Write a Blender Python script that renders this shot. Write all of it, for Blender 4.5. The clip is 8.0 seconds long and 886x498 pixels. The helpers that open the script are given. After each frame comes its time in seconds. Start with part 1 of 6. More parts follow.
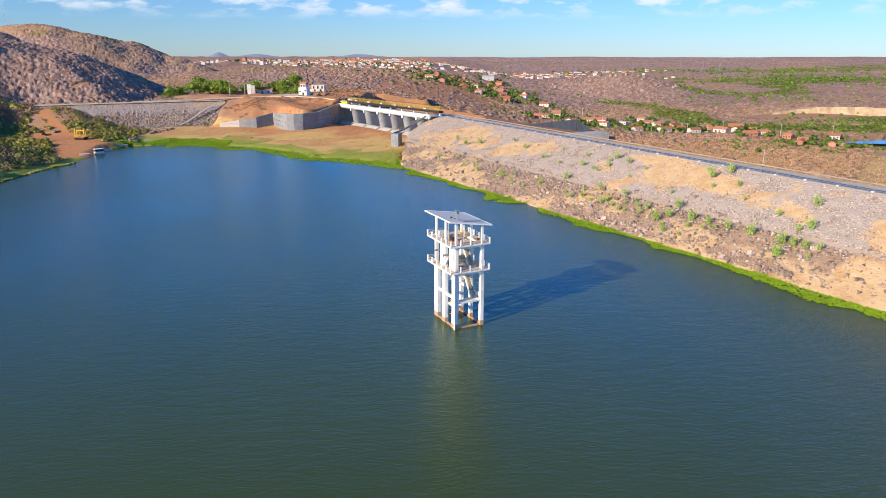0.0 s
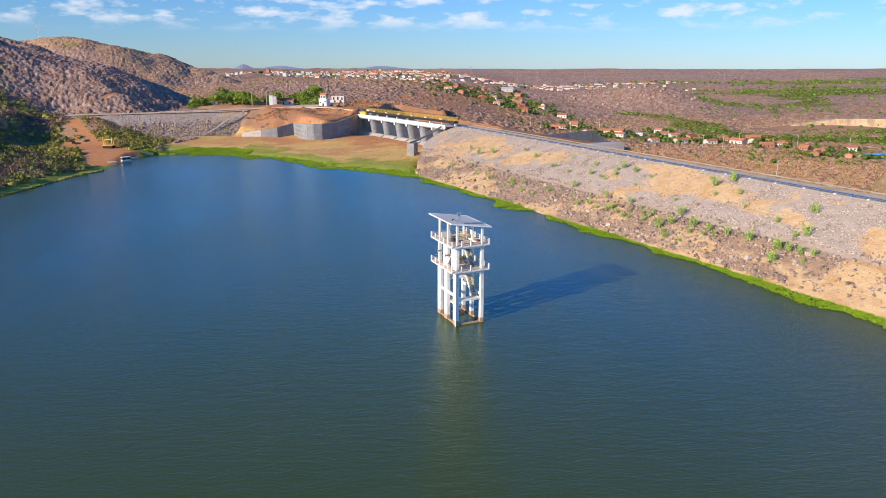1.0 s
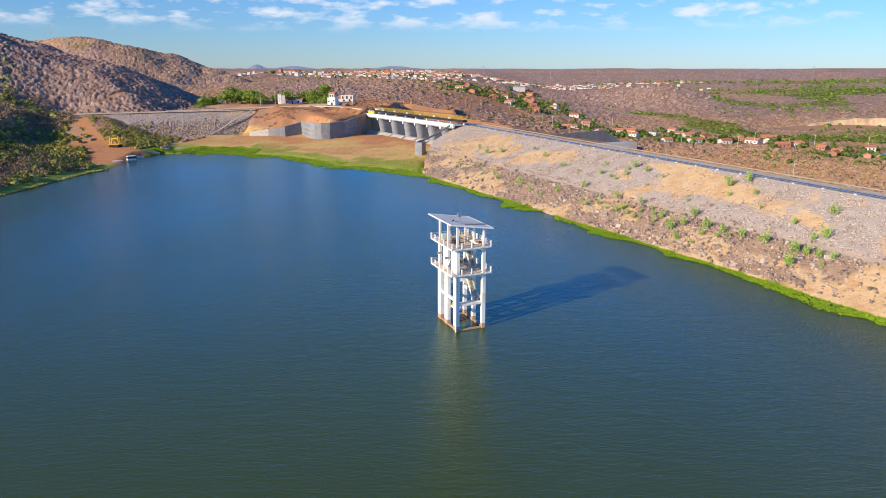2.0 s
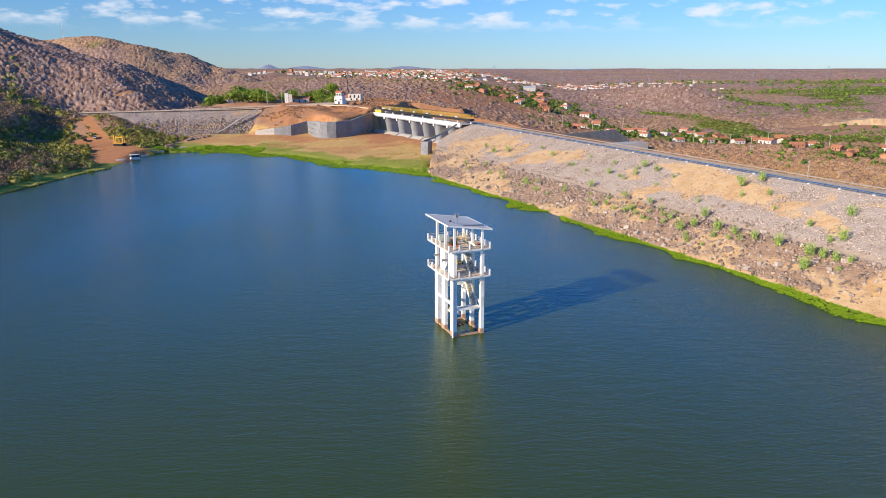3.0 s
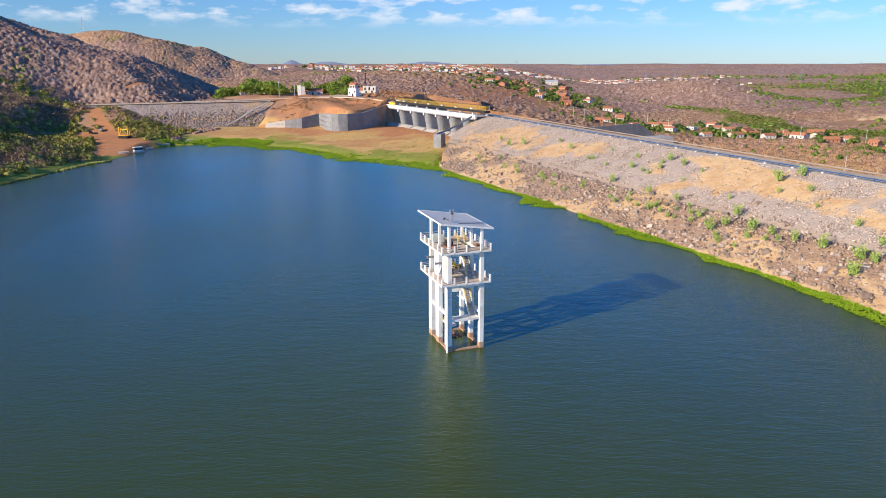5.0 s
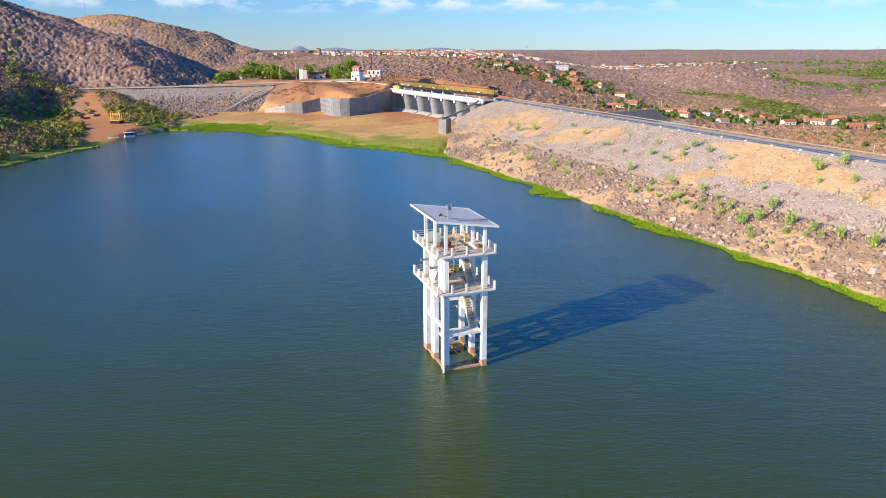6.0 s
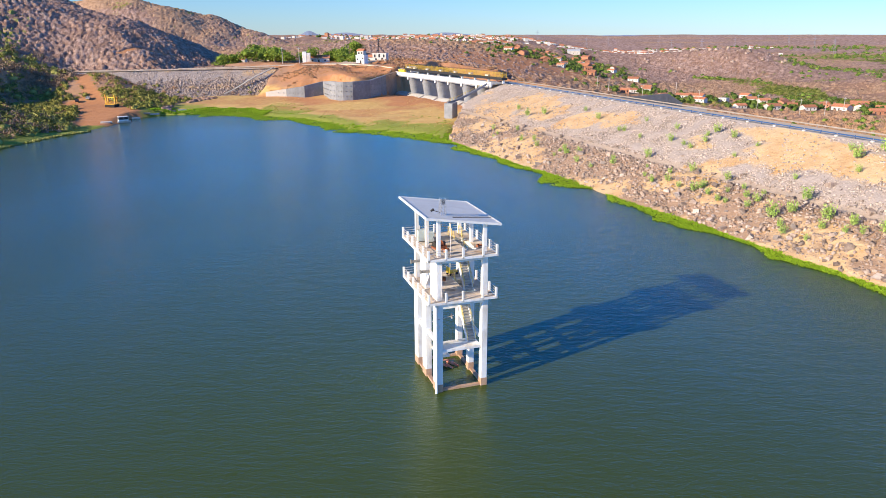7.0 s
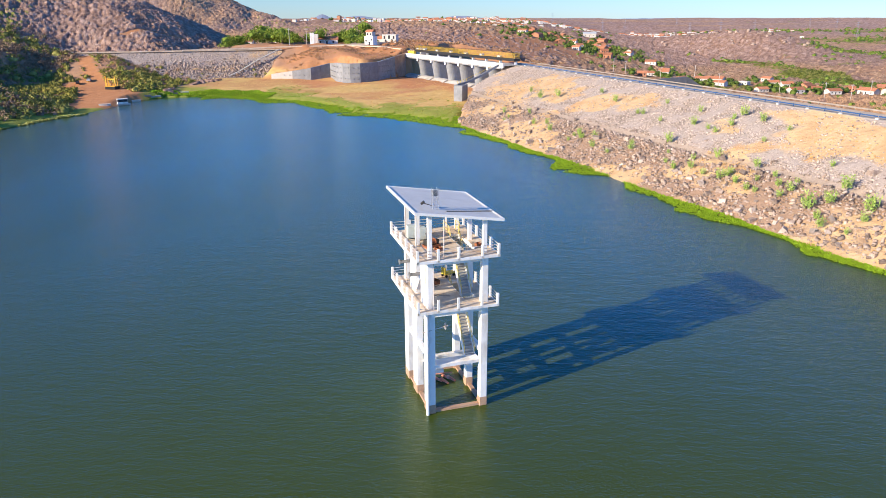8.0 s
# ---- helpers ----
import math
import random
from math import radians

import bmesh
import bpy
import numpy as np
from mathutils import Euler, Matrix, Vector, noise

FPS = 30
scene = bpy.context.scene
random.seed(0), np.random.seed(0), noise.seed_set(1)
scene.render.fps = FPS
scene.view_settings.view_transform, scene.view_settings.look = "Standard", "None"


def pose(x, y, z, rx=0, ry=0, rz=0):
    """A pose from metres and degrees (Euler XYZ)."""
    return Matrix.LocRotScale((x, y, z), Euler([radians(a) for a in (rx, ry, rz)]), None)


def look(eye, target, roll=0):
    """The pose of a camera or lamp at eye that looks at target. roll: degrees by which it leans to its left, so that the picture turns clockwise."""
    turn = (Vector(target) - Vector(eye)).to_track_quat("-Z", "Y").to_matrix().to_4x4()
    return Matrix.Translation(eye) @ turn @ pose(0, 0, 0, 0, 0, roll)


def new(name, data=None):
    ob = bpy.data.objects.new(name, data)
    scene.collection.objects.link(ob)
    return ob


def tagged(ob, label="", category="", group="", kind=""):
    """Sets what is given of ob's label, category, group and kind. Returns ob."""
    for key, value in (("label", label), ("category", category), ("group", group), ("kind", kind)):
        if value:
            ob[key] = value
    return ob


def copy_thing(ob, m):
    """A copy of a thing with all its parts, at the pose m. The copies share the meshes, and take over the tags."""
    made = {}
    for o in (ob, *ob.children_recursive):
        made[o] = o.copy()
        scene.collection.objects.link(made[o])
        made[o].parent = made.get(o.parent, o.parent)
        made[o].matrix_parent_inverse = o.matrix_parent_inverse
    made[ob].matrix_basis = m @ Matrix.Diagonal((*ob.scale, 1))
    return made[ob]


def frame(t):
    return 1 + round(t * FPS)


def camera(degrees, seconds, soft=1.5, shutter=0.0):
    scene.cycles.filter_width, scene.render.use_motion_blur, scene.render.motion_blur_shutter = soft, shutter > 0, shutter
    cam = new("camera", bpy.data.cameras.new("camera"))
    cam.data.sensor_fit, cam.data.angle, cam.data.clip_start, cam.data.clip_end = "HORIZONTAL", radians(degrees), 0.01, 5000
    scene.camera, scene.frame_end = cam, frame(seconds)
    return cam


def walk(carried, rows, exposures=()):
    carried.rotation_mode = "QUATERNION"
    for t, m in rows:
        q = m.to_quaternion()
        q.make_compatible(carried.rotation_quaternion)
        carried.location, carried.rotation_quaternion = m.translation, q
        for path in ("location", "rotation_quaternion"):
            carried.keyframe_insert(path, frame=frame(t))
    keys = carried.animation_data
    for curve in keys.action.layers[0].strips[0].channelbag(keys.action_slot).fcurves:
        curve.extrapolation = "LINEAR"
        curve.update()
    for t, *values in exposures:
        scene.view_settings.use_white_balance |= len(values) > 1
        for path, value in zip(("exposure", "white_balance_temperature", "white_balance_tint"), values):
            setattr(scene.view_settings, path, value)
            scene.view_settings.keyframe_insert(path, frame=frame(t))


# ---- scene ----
from itertools import product

# ---------------------------------------------------------------- camera
cam = camera(65.03, 8.0, soft=0.5)
PATH = [
    (0.0, pose(-10.20, -113.20, 47.21, 74.259, -0.040, -4.453)),
    (0.5, pose(-8.69, -116.46, 46.94, 74.760, -0.005, -3.554)),
    (1.0, pose(-7.38, -120.96, 47.30, 75.167, -0.035, -2.706)),
    (1.5, pose(-6.16, -118.68, 46.87, 75.170, -0.000, -2.142)),
    (3.0, pose(-2.36, -110.23, 45.09, 75.198, 0.029, -0.747)),
    (3.5, pose(-1.17, -107.95, 44.59, 75.203, 0.015, -0.282)),
    (4.0, pose(0.10, -104.83, 43.71, 75.226, 0.069, 0.200)),
    (4.5, pose(1.22, -101.26, 42.95, 75.176, 0.087, 0.700)),
    (6.0, pose(3.29, -79.25, 39.51, 73.834, 0.121, 1.836)),
    (6.5, pose(4.01, -72.91, 38.55, 73.304, 0.096, 2.269)),
    (7.0, pose(4.64, -66.56, 37.43, 72.725, 0.098, 2.654)),
    (7.5, pose(5.33, -60.97, 36.42, 72.129, 0.086, 3.207)),
    (8.0, pose(5.99, -55.84, 35.44, 71.512, 0.139, 3.778)),
]
walk(cam, PATH, exposures=[(0.0, 0.43), (1.0, 0.34), (4.5, 0.34), (6.0, 0.51), (8.0, 0.71)])

# ---------------------------------------------------------------- world and sun
world = bpy.data.worlds.new("world")
scene.world = world
world.use_nodes = True
wt = world.node_tree
wt.nodes.clear()
w_out = wt.nodes.new("ShaderNodeOutputWorld")
w_bg = wt.nodes.new("ShaderNodeBackground")
w_sky = wt.nodes.new("ShaderNodeTexSky")
w_sky.sky_type = "NISHITA"
w_sky.sun_disc = False
w_sky.sun_elevation = radians(22)
w_sky.sun_rotation = radians(232)
w_sky.altitude = 200
w_sky.air_density = 1.0
w_sky.dust_density = 0.0
w_sky.ozone_density = 5.0
w_bg.inputs["Strength"].default_value = 0.15
# low fair-weather clouds along the horizon, by direction
w_co = wt.nodes.new("ShaderNodeTexCoord")
w_sep = wt.nodes.new("ShaderNodeSeparateXYZ")
w_map = wt.nodes.new("ShaderNodeMapping")
w_map.inputs["Scale"].default_value = (6.0, 6.0, 19.0)
w_map.inputs["Location"].default_value = (1.3, 0.4, 0.0)
w_n = wt.nodes.new("ShaderNodeTexNoise")
w_n.inputs["Scale"].default_value = 2.5
w_n.inputs["Detail"].default_value = 7
w_n.inputs["Roughness"].default_value = 0.55
w_r = wt.nodes.new("ShaderNodeValToRGB")
w_r.color_ramp.elements[0].position = 0.49
w_r.color_ramp.elements[1].position = 0.62
w_r.color_ramp.elements[1].color = (0.85, 0.85, 0.85, 1)
w_band = wt.nodes.new("ShaderNodeValToRGB")
w_band.color_ramp.elements[0].position = 0.042
w_band.color_ramp.elements[1].position = 0.062
for p, g in ((0.10, 1.0), (0.16, 0.0)):
    w_band.color_ramp.elements.new(p).color = (g, g, g, 1)
w_mul = wt.nodes.new("ShaderNodeMath")
w_mul.operation = "MULTIPLY"
w_mix = wt.nodes.new("ShaderNodeMixRGB")
w_mix.inputs["Color2"].default_value = (4.5, 4.75, 5.2, 1)
L = wt.links.new
L(w_co.outputs["Generated"], w_map.inputs["Vector"])
L(w_map.outputs["Vector"], w_n.inputs["Vector"])
L(w_n.outputs["Fac"], w_r.inputs["Fac"])
L(w_co.outputs["Generated"], w_sep.inputs["Vector"])
L(w_sep.outputs["Z"], w_band.inputs["Fac"])
L(w_r.outputs["Color"], w_mul.inputs[0])
L(w_band.outputs["Color"], w_mul.inputs[1])
L(w_mul.outputs["Value"], w_mix.inputs["Fac"])
w_tint = wt.nodes.new("ShaderNodeValToRGB")
for p, tint in ((0.09, (0.37, 0.53, 0.75, 1)), (0.15, (0.07, 1.04, 2.0, 1)), (0.28, (0.06, 0.78, 1.52, 1)), (0.47, (0.11, 0.28, 0.38, 1)), (0.62, (0.22, 0.48, 0.80, 1))):
    w_tint.color_ramp.elements.new(p).color = tint
w_tint.color_ramp.elements[0].color = (0.38, 0.50, 0.71, 1)
w_tint.color_ramp.elements[6].color = (0.20, 0.32, 0.46, 1)
L(w_sep.outputs["Z"], w_tint.inputs["Fac"])
w_blue = wt.nodes.new("ShaderNodeMixRGB")
w_blue.blend_type = "MULTIPLY"
w_blue.inputs["Fac"].default_value = 1.0
L(w_sky.outputs["Color"], w_blue.inputs["Color1"])
L(w_tint.outputs["Color"], w_blue.inputs["Color2"])
L(w_blue.outputs["Color"], w_mix.inputs["Color1"])
L(w_mix.outputs["Color"], w_bg.inputs["Color"])
L(w_bg.outputs["Background"], w_out.inputs["Surface"])

sun_data = bpy.data.lights.new("sun", "SUN")
sun_data.energy = 5.0
sun_data.angle = radians(0.5)
sun_data.color = (1.0, 0.835, 0.61)
sun = new("sun", sun_data)
sun.matrix_world = look((-364, -275, 175), (0, 0, 0))


# ---------------------------------------------------------------- materials
def nodes_of(name):
    m = bpy.data.materials.new(name)
    m.use_nodes = True
    nt = m.node_tree
    return m, nt, nt.nodes["Principled BSDF"], nt.links.new


def ramp(nt, stops, fac):
    r = nt.nodes.new("ShaderNodeValToRGB")
    while len(r.color_ramp.elements) < len(stops):
        r.color_ramp.elements.new(0.5)
    for e, (p, c) in zip(r.color_ramp.elements, stops):
        e.position = p
        e.color = (*c, 1)
    nt.links.new(fac, r.inputs["Fac"])
    return r.outputs["Color"]


def noise_tex(nt, scale, detail=4, rough=0.6, coord="Object", stretch=None, turn=0.0):
    co = nt.nodes.new("ShaderNodeTexCoord")
    n = nt.nodes.new("ShaderNodeTexNoise")
    n.inputs["Scale"].default_value = scale
    n.inputs["Detail"].default_value = detail
    n.inputs["Roughness"].default_value = rough
    if stretch:
        mp = nt.nodes.new("ShaderNodeMapping")
        mp.inputs["Scale"].default_value = stretch
        mp.inputs["Rotation"].default_value = (0, 0, radians(turn))
        nt.links.new(co.outputs[coord], mp.inputs["Vector"])
        nt.links.new(mp.outputs["Vector"], n.inputs["Vector"])
    else:
        nt.links.new(co.outputs[coord], n.inputs["Vector"])
    return n.outputs["Fac"]


def mixc(nt, fac, a, b, mode="MIX"):
    m = nt.nodes.new("ShaderNodeMixRGB")
    m.blend_type = mode
    for v, s in ((fac, "Fac"), (a, "Color1"), (b, "Color2")):
        if isinstance(v, (int, float)):
            m.inputs[s].default_value = v
        elif isinstance(v, tuple):
            m.inputs[s].default_value = (*v, 1)
        else:
            nt.links.new(v, m.inputs[s])
    return m.outputs["Color"]


def bump(nt, bsdf, fac, strength, dist):
    b = nt.nodes.new("ShaderNodeBump")
    b.inputs["Strength"].default_value = strength
    b.inputs["Distance"].default_value = dist
    nt.links.new(fac, b.inputs["Height"])
    nt.links.new(b.outputs["Normal"], bsdf.inputs["Normal"])


def surface(name, c1, c2, scale=1.0, rough=0.85, metal=0.0, rel=0.02, stain=None, stain_scale=0.3, vary=0.0, strength=0.6):
    """A weathered surface: grain between two colours, large stains, fine relief, and a shift from piece to piece."""
    m, nt, b, link = nodes_of(name)
    fine = noise_tex(nt, scale, 6, 0.65)
    col = ramp(nt, [(0.3, c1), (0.7, c2)], fine)
    if stain:
        st = noise_tex(nt, stain_scale, 5, 0.6, stretch=(1, 1, 0.35))
        f = ramp(nt, [(0.52, (0, 0, 0)), (0.72, (0.8, 0.8, 0.8))], st)
        col = mixc(nt, f, col, stain)
    if vary:
        oi = nt.nodes.new("ShaderNodeObjectInfo")
        geo = nt.nodes.new("ShaderNodeNewGeometry")
        add = nt.nodes.new("ShaderNodeMath")
        add.operation = "ADD"
        link(oi.outputs["Random"], add.inputs[0])
        link(geo.outputs["Random Per Island"], add.inputs[1])
        fr = nt.nodes.new("ShaderNodeMath")
        fr.operation = "FRACT"
        link(add.outputs["Value"], fr.inputs[0])
        k = ramp(nt, [(0.0, (1 - vary,) * 3), (1.0, (1 + vary * 0.6,) * 3)], fr.outputs["Value"])
        col = mixc(nt, 1.0, col, k, "MULTIPLY")
    link(col, b.inputs["Base Color"])
    b.inputs["Roughness"].default_value = rough
    b.inputs["Metallic"].default_value = metal
    b.inputs["Specular IOR Level"].default_value = 0.3
    bump(nt, b, fine, strength, rel)
    return m


M_WHITE = surface("white_painted_concrete", (0.79, 0.78, 0.75), (0.86, 0.85, 0.82), 1.5, 0.7, stain=(0.55, 0.50, 0.43), stain_scale=0.7)
M_ROOF = surface("pale_grey_roof_slab", (0.66, 0.66, 0.62), (0.74, 0.74, 0.70), 0.6, 0.75, stain=(0.56, 0.55, 0.52), stain_scale=0.35)
M_DECK = surface("worn_tan_deck", (0.56, 0.44, 0.33), (0.76, 0.65, 0.52), 1.2, 0.9, stain=(0.28, 0.17, 0.10), stain_scale=0.6)
M_WETBASE = surface("brown_waterline_concrete", (0.40, 0.24, 0.15), (0.52, 0.35, 0.24), 2.0, 0.8)
M_HANDRAIL = surface("faded_yellow_rail_paint", (0.68, 0.50, 0.12), (0.80, 0.64, 0.24), 3.0, 0.6, stain=(0.45, 0.30, 0.12), stain_scale=1.0)
M_YELLOW = surface("yellow_paint", (0.72, 0.50, 0.04), (0.80, 0.58, 0.08), 3.0, 0.5, stain=(0.35, 0.20, 0.06), stain_scale=1.2)
M_AMBER = surface("amber_rail_paint", (0.42, 0.27, 0.03), (0.56, 0.37, 0.06), 3.0, 0.6, stain=(0.22, 0.13, 0.05), stain_scale=0.6)
M_STEEL = surface("galvanised_steel", (0.40, 0.41, 0.42), (0.55, 0.56, 0.57), 6.0, 0.45, metal=0.6)
M_DARKSTEEL = surface("dark_steel", (0.03, 0.03, 0.03), (0.06, 0.055, 0.05), 3.0, 0.6, metal=0.3)
M_RUST = surface("rusty_iron", (0.22, 0.07, 0.03), (0.34, 0.13, 0.06), 4.0, 0.85)
M_ORANGE = surface("worn_orange_yellow_paint", (0.70, 0.36, 0.03), (0.82, 0.48, 0.06), 2.0, 0.6, stain=(0.35, 0.18, 0.06), stain_scale=0.8)
M_FLOAT = surface("faded_red_float", (0.50, 0.16, 0.10), (0.64, 0.27, 0.18), 3.0, 0.6, stain=(0.6, 0.5, 0.4), stain_scale=1.5)
M_CABINET = surface("grey_cabinet_paint", (0.45, 0.52, 0.50), (0.55, 0.60, 0.56), 2.0, 0.5, stain=(0.40, 0.30, 0.2), stain_scale=1.5)
M_CONC = surface("grey_concrete", (0.21, 0.22, 0.235), (0.31, 0.32, 0.335), 0.5, 0.9, stain=(0.18, 0.18, 0.19), stain_scale=0.12, vary=0.12)
M_CONC_LIGHT = surface("light_concrete", (0.45, 0.43, 0.39), (0.58, 0.55, 0.50), 0.5, 0.9, stain=(0.34, 0.30, 0.25), stain_scale=0.2)
M_CONC_BROWN = surface("brown_stained_concrete", (0.27, 0.18, 0.13), (0.38, 0.27, 0.20), 0.5, 0.9, stain=(0.18, 0.15, 0.12), stain_scale=0.2)
M_ASPHALT = surface("sandy_crest_road", (0.52, 0.42, 0.31), (0.68, 0.57, 0.43), 0.5, 0.95, stain=(0.42, 0.33, 0.22), stain_scale=0.15)
M_BLUE = surface("blue_painted_rail", (0.025, 0.07, 0.18), (0.04, 0.10, 0.25), 1.5, 0.55, stain=(0.10, 0.14, 0.22), stain_scale=0.5)
M_STONE = surface("grey_riprap_stone", (0.37, 0.293, 0.245), (0.61, 0.51, 0.44), 1.4, 0.95, rel=0.05, vary=0.42)
M_TILE = surface("orange_roof_tile", (0.46, 0.17, 0.085), (0.62, 0.28, 0.16), 0.8, 0.9, vary=0.3)
M_WALLW = surface("white_house_wall", (0.58, 0.55, 0.50), (0.72, 0.69, 0.64), 0.7, 0.9, stain=(0.55, 0.45, 0.36), stain_scale=0.4, vary=0.15)
M_WALLO = surface("bare_brick_wall", (0.42, 0.19, 0.11), (0.52, 0.27, 0.16), 0.7, 0.9, vary=0.25)
M_GLASSDARK = surface("dark_window", (0.03, 0.035, 0.04), (0.06, 0.06, 0.07), 1.0, 0.2)
M_GALV_LIGHT = surface("pale_sheet_roof", (0.45, 0.48, 0.52), (0.58, 0.60, 0.63), 0.5, 0.5)
M_BLACK = surface("black_rubber", (0.015, 0.015, 0.015), (0.03, 0.03, 0.03), 4.0, 0.8)
M_WOOD = surface("grey_boat_wood", (0.25, 0.20, 0.16), (0.42, 0.36, 0.30), 2.0, 0.85)
M_RAILPIPE = surface("dull_pink_grey_pipe", (0.50, 0.44, 0.40), (0.62, 0.56, 0.52), 3.0, 0.6, stain=(0.35, 0.20, 0.12), stain_scale=1.0)
M_GREYPIPE = surface("grey_cast_pipe", (0.16, 0.16, 0.16), (0.26, 0.25, 0.24), 3.0, 0.6, metal=0.2)
M_TRACK = surface("pale_sandy_track", (0.62, 0.47, 0.33), (0.78, 0.63, 0.46), 0.4, 0.95, stain=(0.42, 0.28, 0.18), stain_scale=0.12)
M_QUARRY = surface("tan_quarry_rock", (0.42, 0.28, 0.16), (0.66, 0.49, 0.31), 0.2, 0.95, rel=0.5, stain=(0.26, 0.15, 0.09), stain_scale=0.06)
# far mountains: the blue is distance haze painted into the rock colour
M_FARHILL = surface("mountain_rock_painted_haze", (0.15, 0.19, 0.29), (0.20, 0.24, 0.35), 0.01, 0.95)
M_BARK = surface("grey_bark", (0.13, 0.10, 0.08), (0.24, 0.20, 0.17), 3.0, 0.95)


def leaf_mat(name, c1, c2, rough=0.75):
    m, nt, b, link = nodes_of(name)
    geo = nt.nodes.new("ShaderNodeNewGeometry")
    big = noise_tex(nt, 0.05, 3, 0.6)
    add = nt.nodes.new("ShaderNodeMath")
    add.operation = "MULTIPLY_ADD"
    add.inputs[1].default_value = 0.55
    link(geo.outputs["Random Per Island"], add.inputs[0])
    sc = nt.nodes.new("ShaderNodeMath")
    sc.operation = "MULTIPLY"
    sc.inputs[1].default_value = 0.5
    link(big, sc.inputs[0])
    link(sc.outputs["Value"], add.inputs[2])
    col = ramp(nt, [(0.15, c1), (0.85, c2)], add.outputs["Value"])
    link(col, b.inputs["Base Color"])
    b.inputs["Roughness"].default_value = rough
    b.inputs["Specular IOR Level"].default_value = 0.2
    return m


M_SCRUB = leaf_mat("dry_scrub_twigs", (0.25, 0.165, 0.135), (0.42, 0.295, 0.25))
M_BARE = leaf_mat("pale_bare_twigs", (0.23, 0.155, 0.10), (0.43, 0.31, 0.21))
M_SCRUB_TAN = leaf_mat("dry_brown_scrub", (0.40, 0.23, 0.13), (0.60, 0.38, 0.23))
M_GREEN = leaf_mat("tree_leaves", (0.04, 0.09, 0.014), (0.22, 0.30, 0.05))
M_GREEN_DEEP = leaf_mat("dark_tree_leaves", (0.03, 0.065, 0.012), (0.15, 0.21, 0.04))
M_PATCH = leaf_mat("green_apron_grass", (0.28, 0.30, 0.05), (0.52, 0.50, 0.13))
M_TREE = leaf_mat("mango_leaves", (0.06, 0.13, 0.015), (0.33, 0.41, 0.06))
M_STONE_BROWN = surface("brown_riprap_stone", (0.25, 0.17, 0.13), (0.50, 0.40, 0.33), 1.4, 0.95, rel=0.05, vary=0.5)
M_CONC_DARK = surface("dark_chute_concrete", (0.12, 0.13, 0.145), (0.18, 0.19, 0.205), 0.4, 0.9, stain=(0.08, 0.08, 0.085), stain_scale=0.1)
M_RAILDULL = surface("dull_beige_rail", (0.26, 0.22, 0.18), (0.38, 0.33, 0.28), 0.8, 0.7, stain=(0.16, 0.12, 0.09), stain_scale=0.3)
M_GREEN_DARK = leaf_mat("dark_bank_leaves", (0.11, 0.13, 0.03), (0.38, 0.37, 0.11))
M_COVE = leaf_mat("cove_bush_leaves", (0.15, 0.18, 0.03), (0.42, 0.37, 0.10))
M_WEED = leaf_mat("bright_water_weed", (0.19, 0.33, 0.014), (0.35, 0.52, 0.03))
M_WEED_PALE = leaf_mat("pale_bank_weed", (0.34, 0.38, 0.08), (0.62, 0.62, 0.22))
M_CACTUS = leaf_mat("pale_green_shrub", (0.16, 0.27, 0.05), (0.48, 0.60, 0.16))
M_STRAW_BROWN = leaf_mat("dry_ochre_grass", (0.40, 0.23, 0.09), (0.60, 0.40, 0.18))
M_STRAW = leaf_mat("dry_yellow_grass", (0.62, 0.37, 0.13), (0.86, 0.60, 0.27))


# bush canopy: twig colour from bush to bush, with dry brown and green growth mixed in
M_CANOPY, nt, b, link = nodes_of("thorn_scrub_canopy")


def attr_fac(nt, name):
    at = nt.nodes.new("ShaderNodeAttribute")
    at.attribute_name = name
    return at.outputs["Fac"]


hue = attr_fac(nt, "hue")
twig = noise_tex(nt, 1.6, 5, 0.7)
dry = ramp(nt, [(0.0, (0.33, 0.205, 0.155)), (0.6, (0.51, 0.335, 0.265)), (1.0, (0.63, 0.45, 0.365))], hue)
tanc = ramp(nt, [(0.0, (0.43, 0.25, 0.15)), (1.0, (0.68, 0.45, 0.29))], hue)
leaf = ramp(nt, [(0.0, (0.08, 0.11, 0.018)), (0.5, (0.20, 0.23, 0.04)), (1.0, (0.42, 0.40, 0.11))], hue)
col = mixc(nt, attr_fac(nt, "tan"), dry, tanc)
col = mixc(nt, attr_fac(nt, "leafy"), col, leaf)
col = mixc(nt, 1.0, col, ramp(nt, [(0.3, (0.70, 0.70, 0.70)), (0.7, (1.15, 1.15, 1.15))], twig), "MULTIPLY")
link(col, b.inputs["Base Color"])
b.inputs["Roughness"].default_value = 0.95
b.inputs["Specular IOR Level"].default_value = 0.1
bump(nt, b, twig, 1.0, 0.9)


# water: dark green body under a glossy skin with small wind ripples
M_WATER, nt, b, link = nodes_of("lake_water")
b.inputs["Base Color"].default_value = (0.052, 0.076, 0.008, 1)
b.inputs["Roughness"].default_value = 0.5
b.inputs["Specular IOR Level"].default_value = 0.0
rip = noise_tex(nt, 1.3, 5, 0.62, stretch=(1.0, 1.6, 1.0), turn=12)
swell = noise_tex(nt, 0.05, 3, 0.5)
fine = noise_tex(nt, 3.2, 3, 0.6, stretch=(1.0, 1.7, 1.0), turn=11)
broad = noise_tex(nt, 0.26, 4, 0.6, stretch=(0.8, 2.0, 1.0), turn=-8)
h = mixc(nt, 0.42, mixc(nt, 0.15, mixc(nt, 0.45, rip, fine), swell), broad)
gusts = ramp(nt, [(0.36, (0.55, 0.55, 0.55)), (0.66, (0.95, 0.95, 0.95))], noise_tex(nt, 0.016, 4, 0.6, stretch=(1.0, 0.45, 1.0), turn=20))
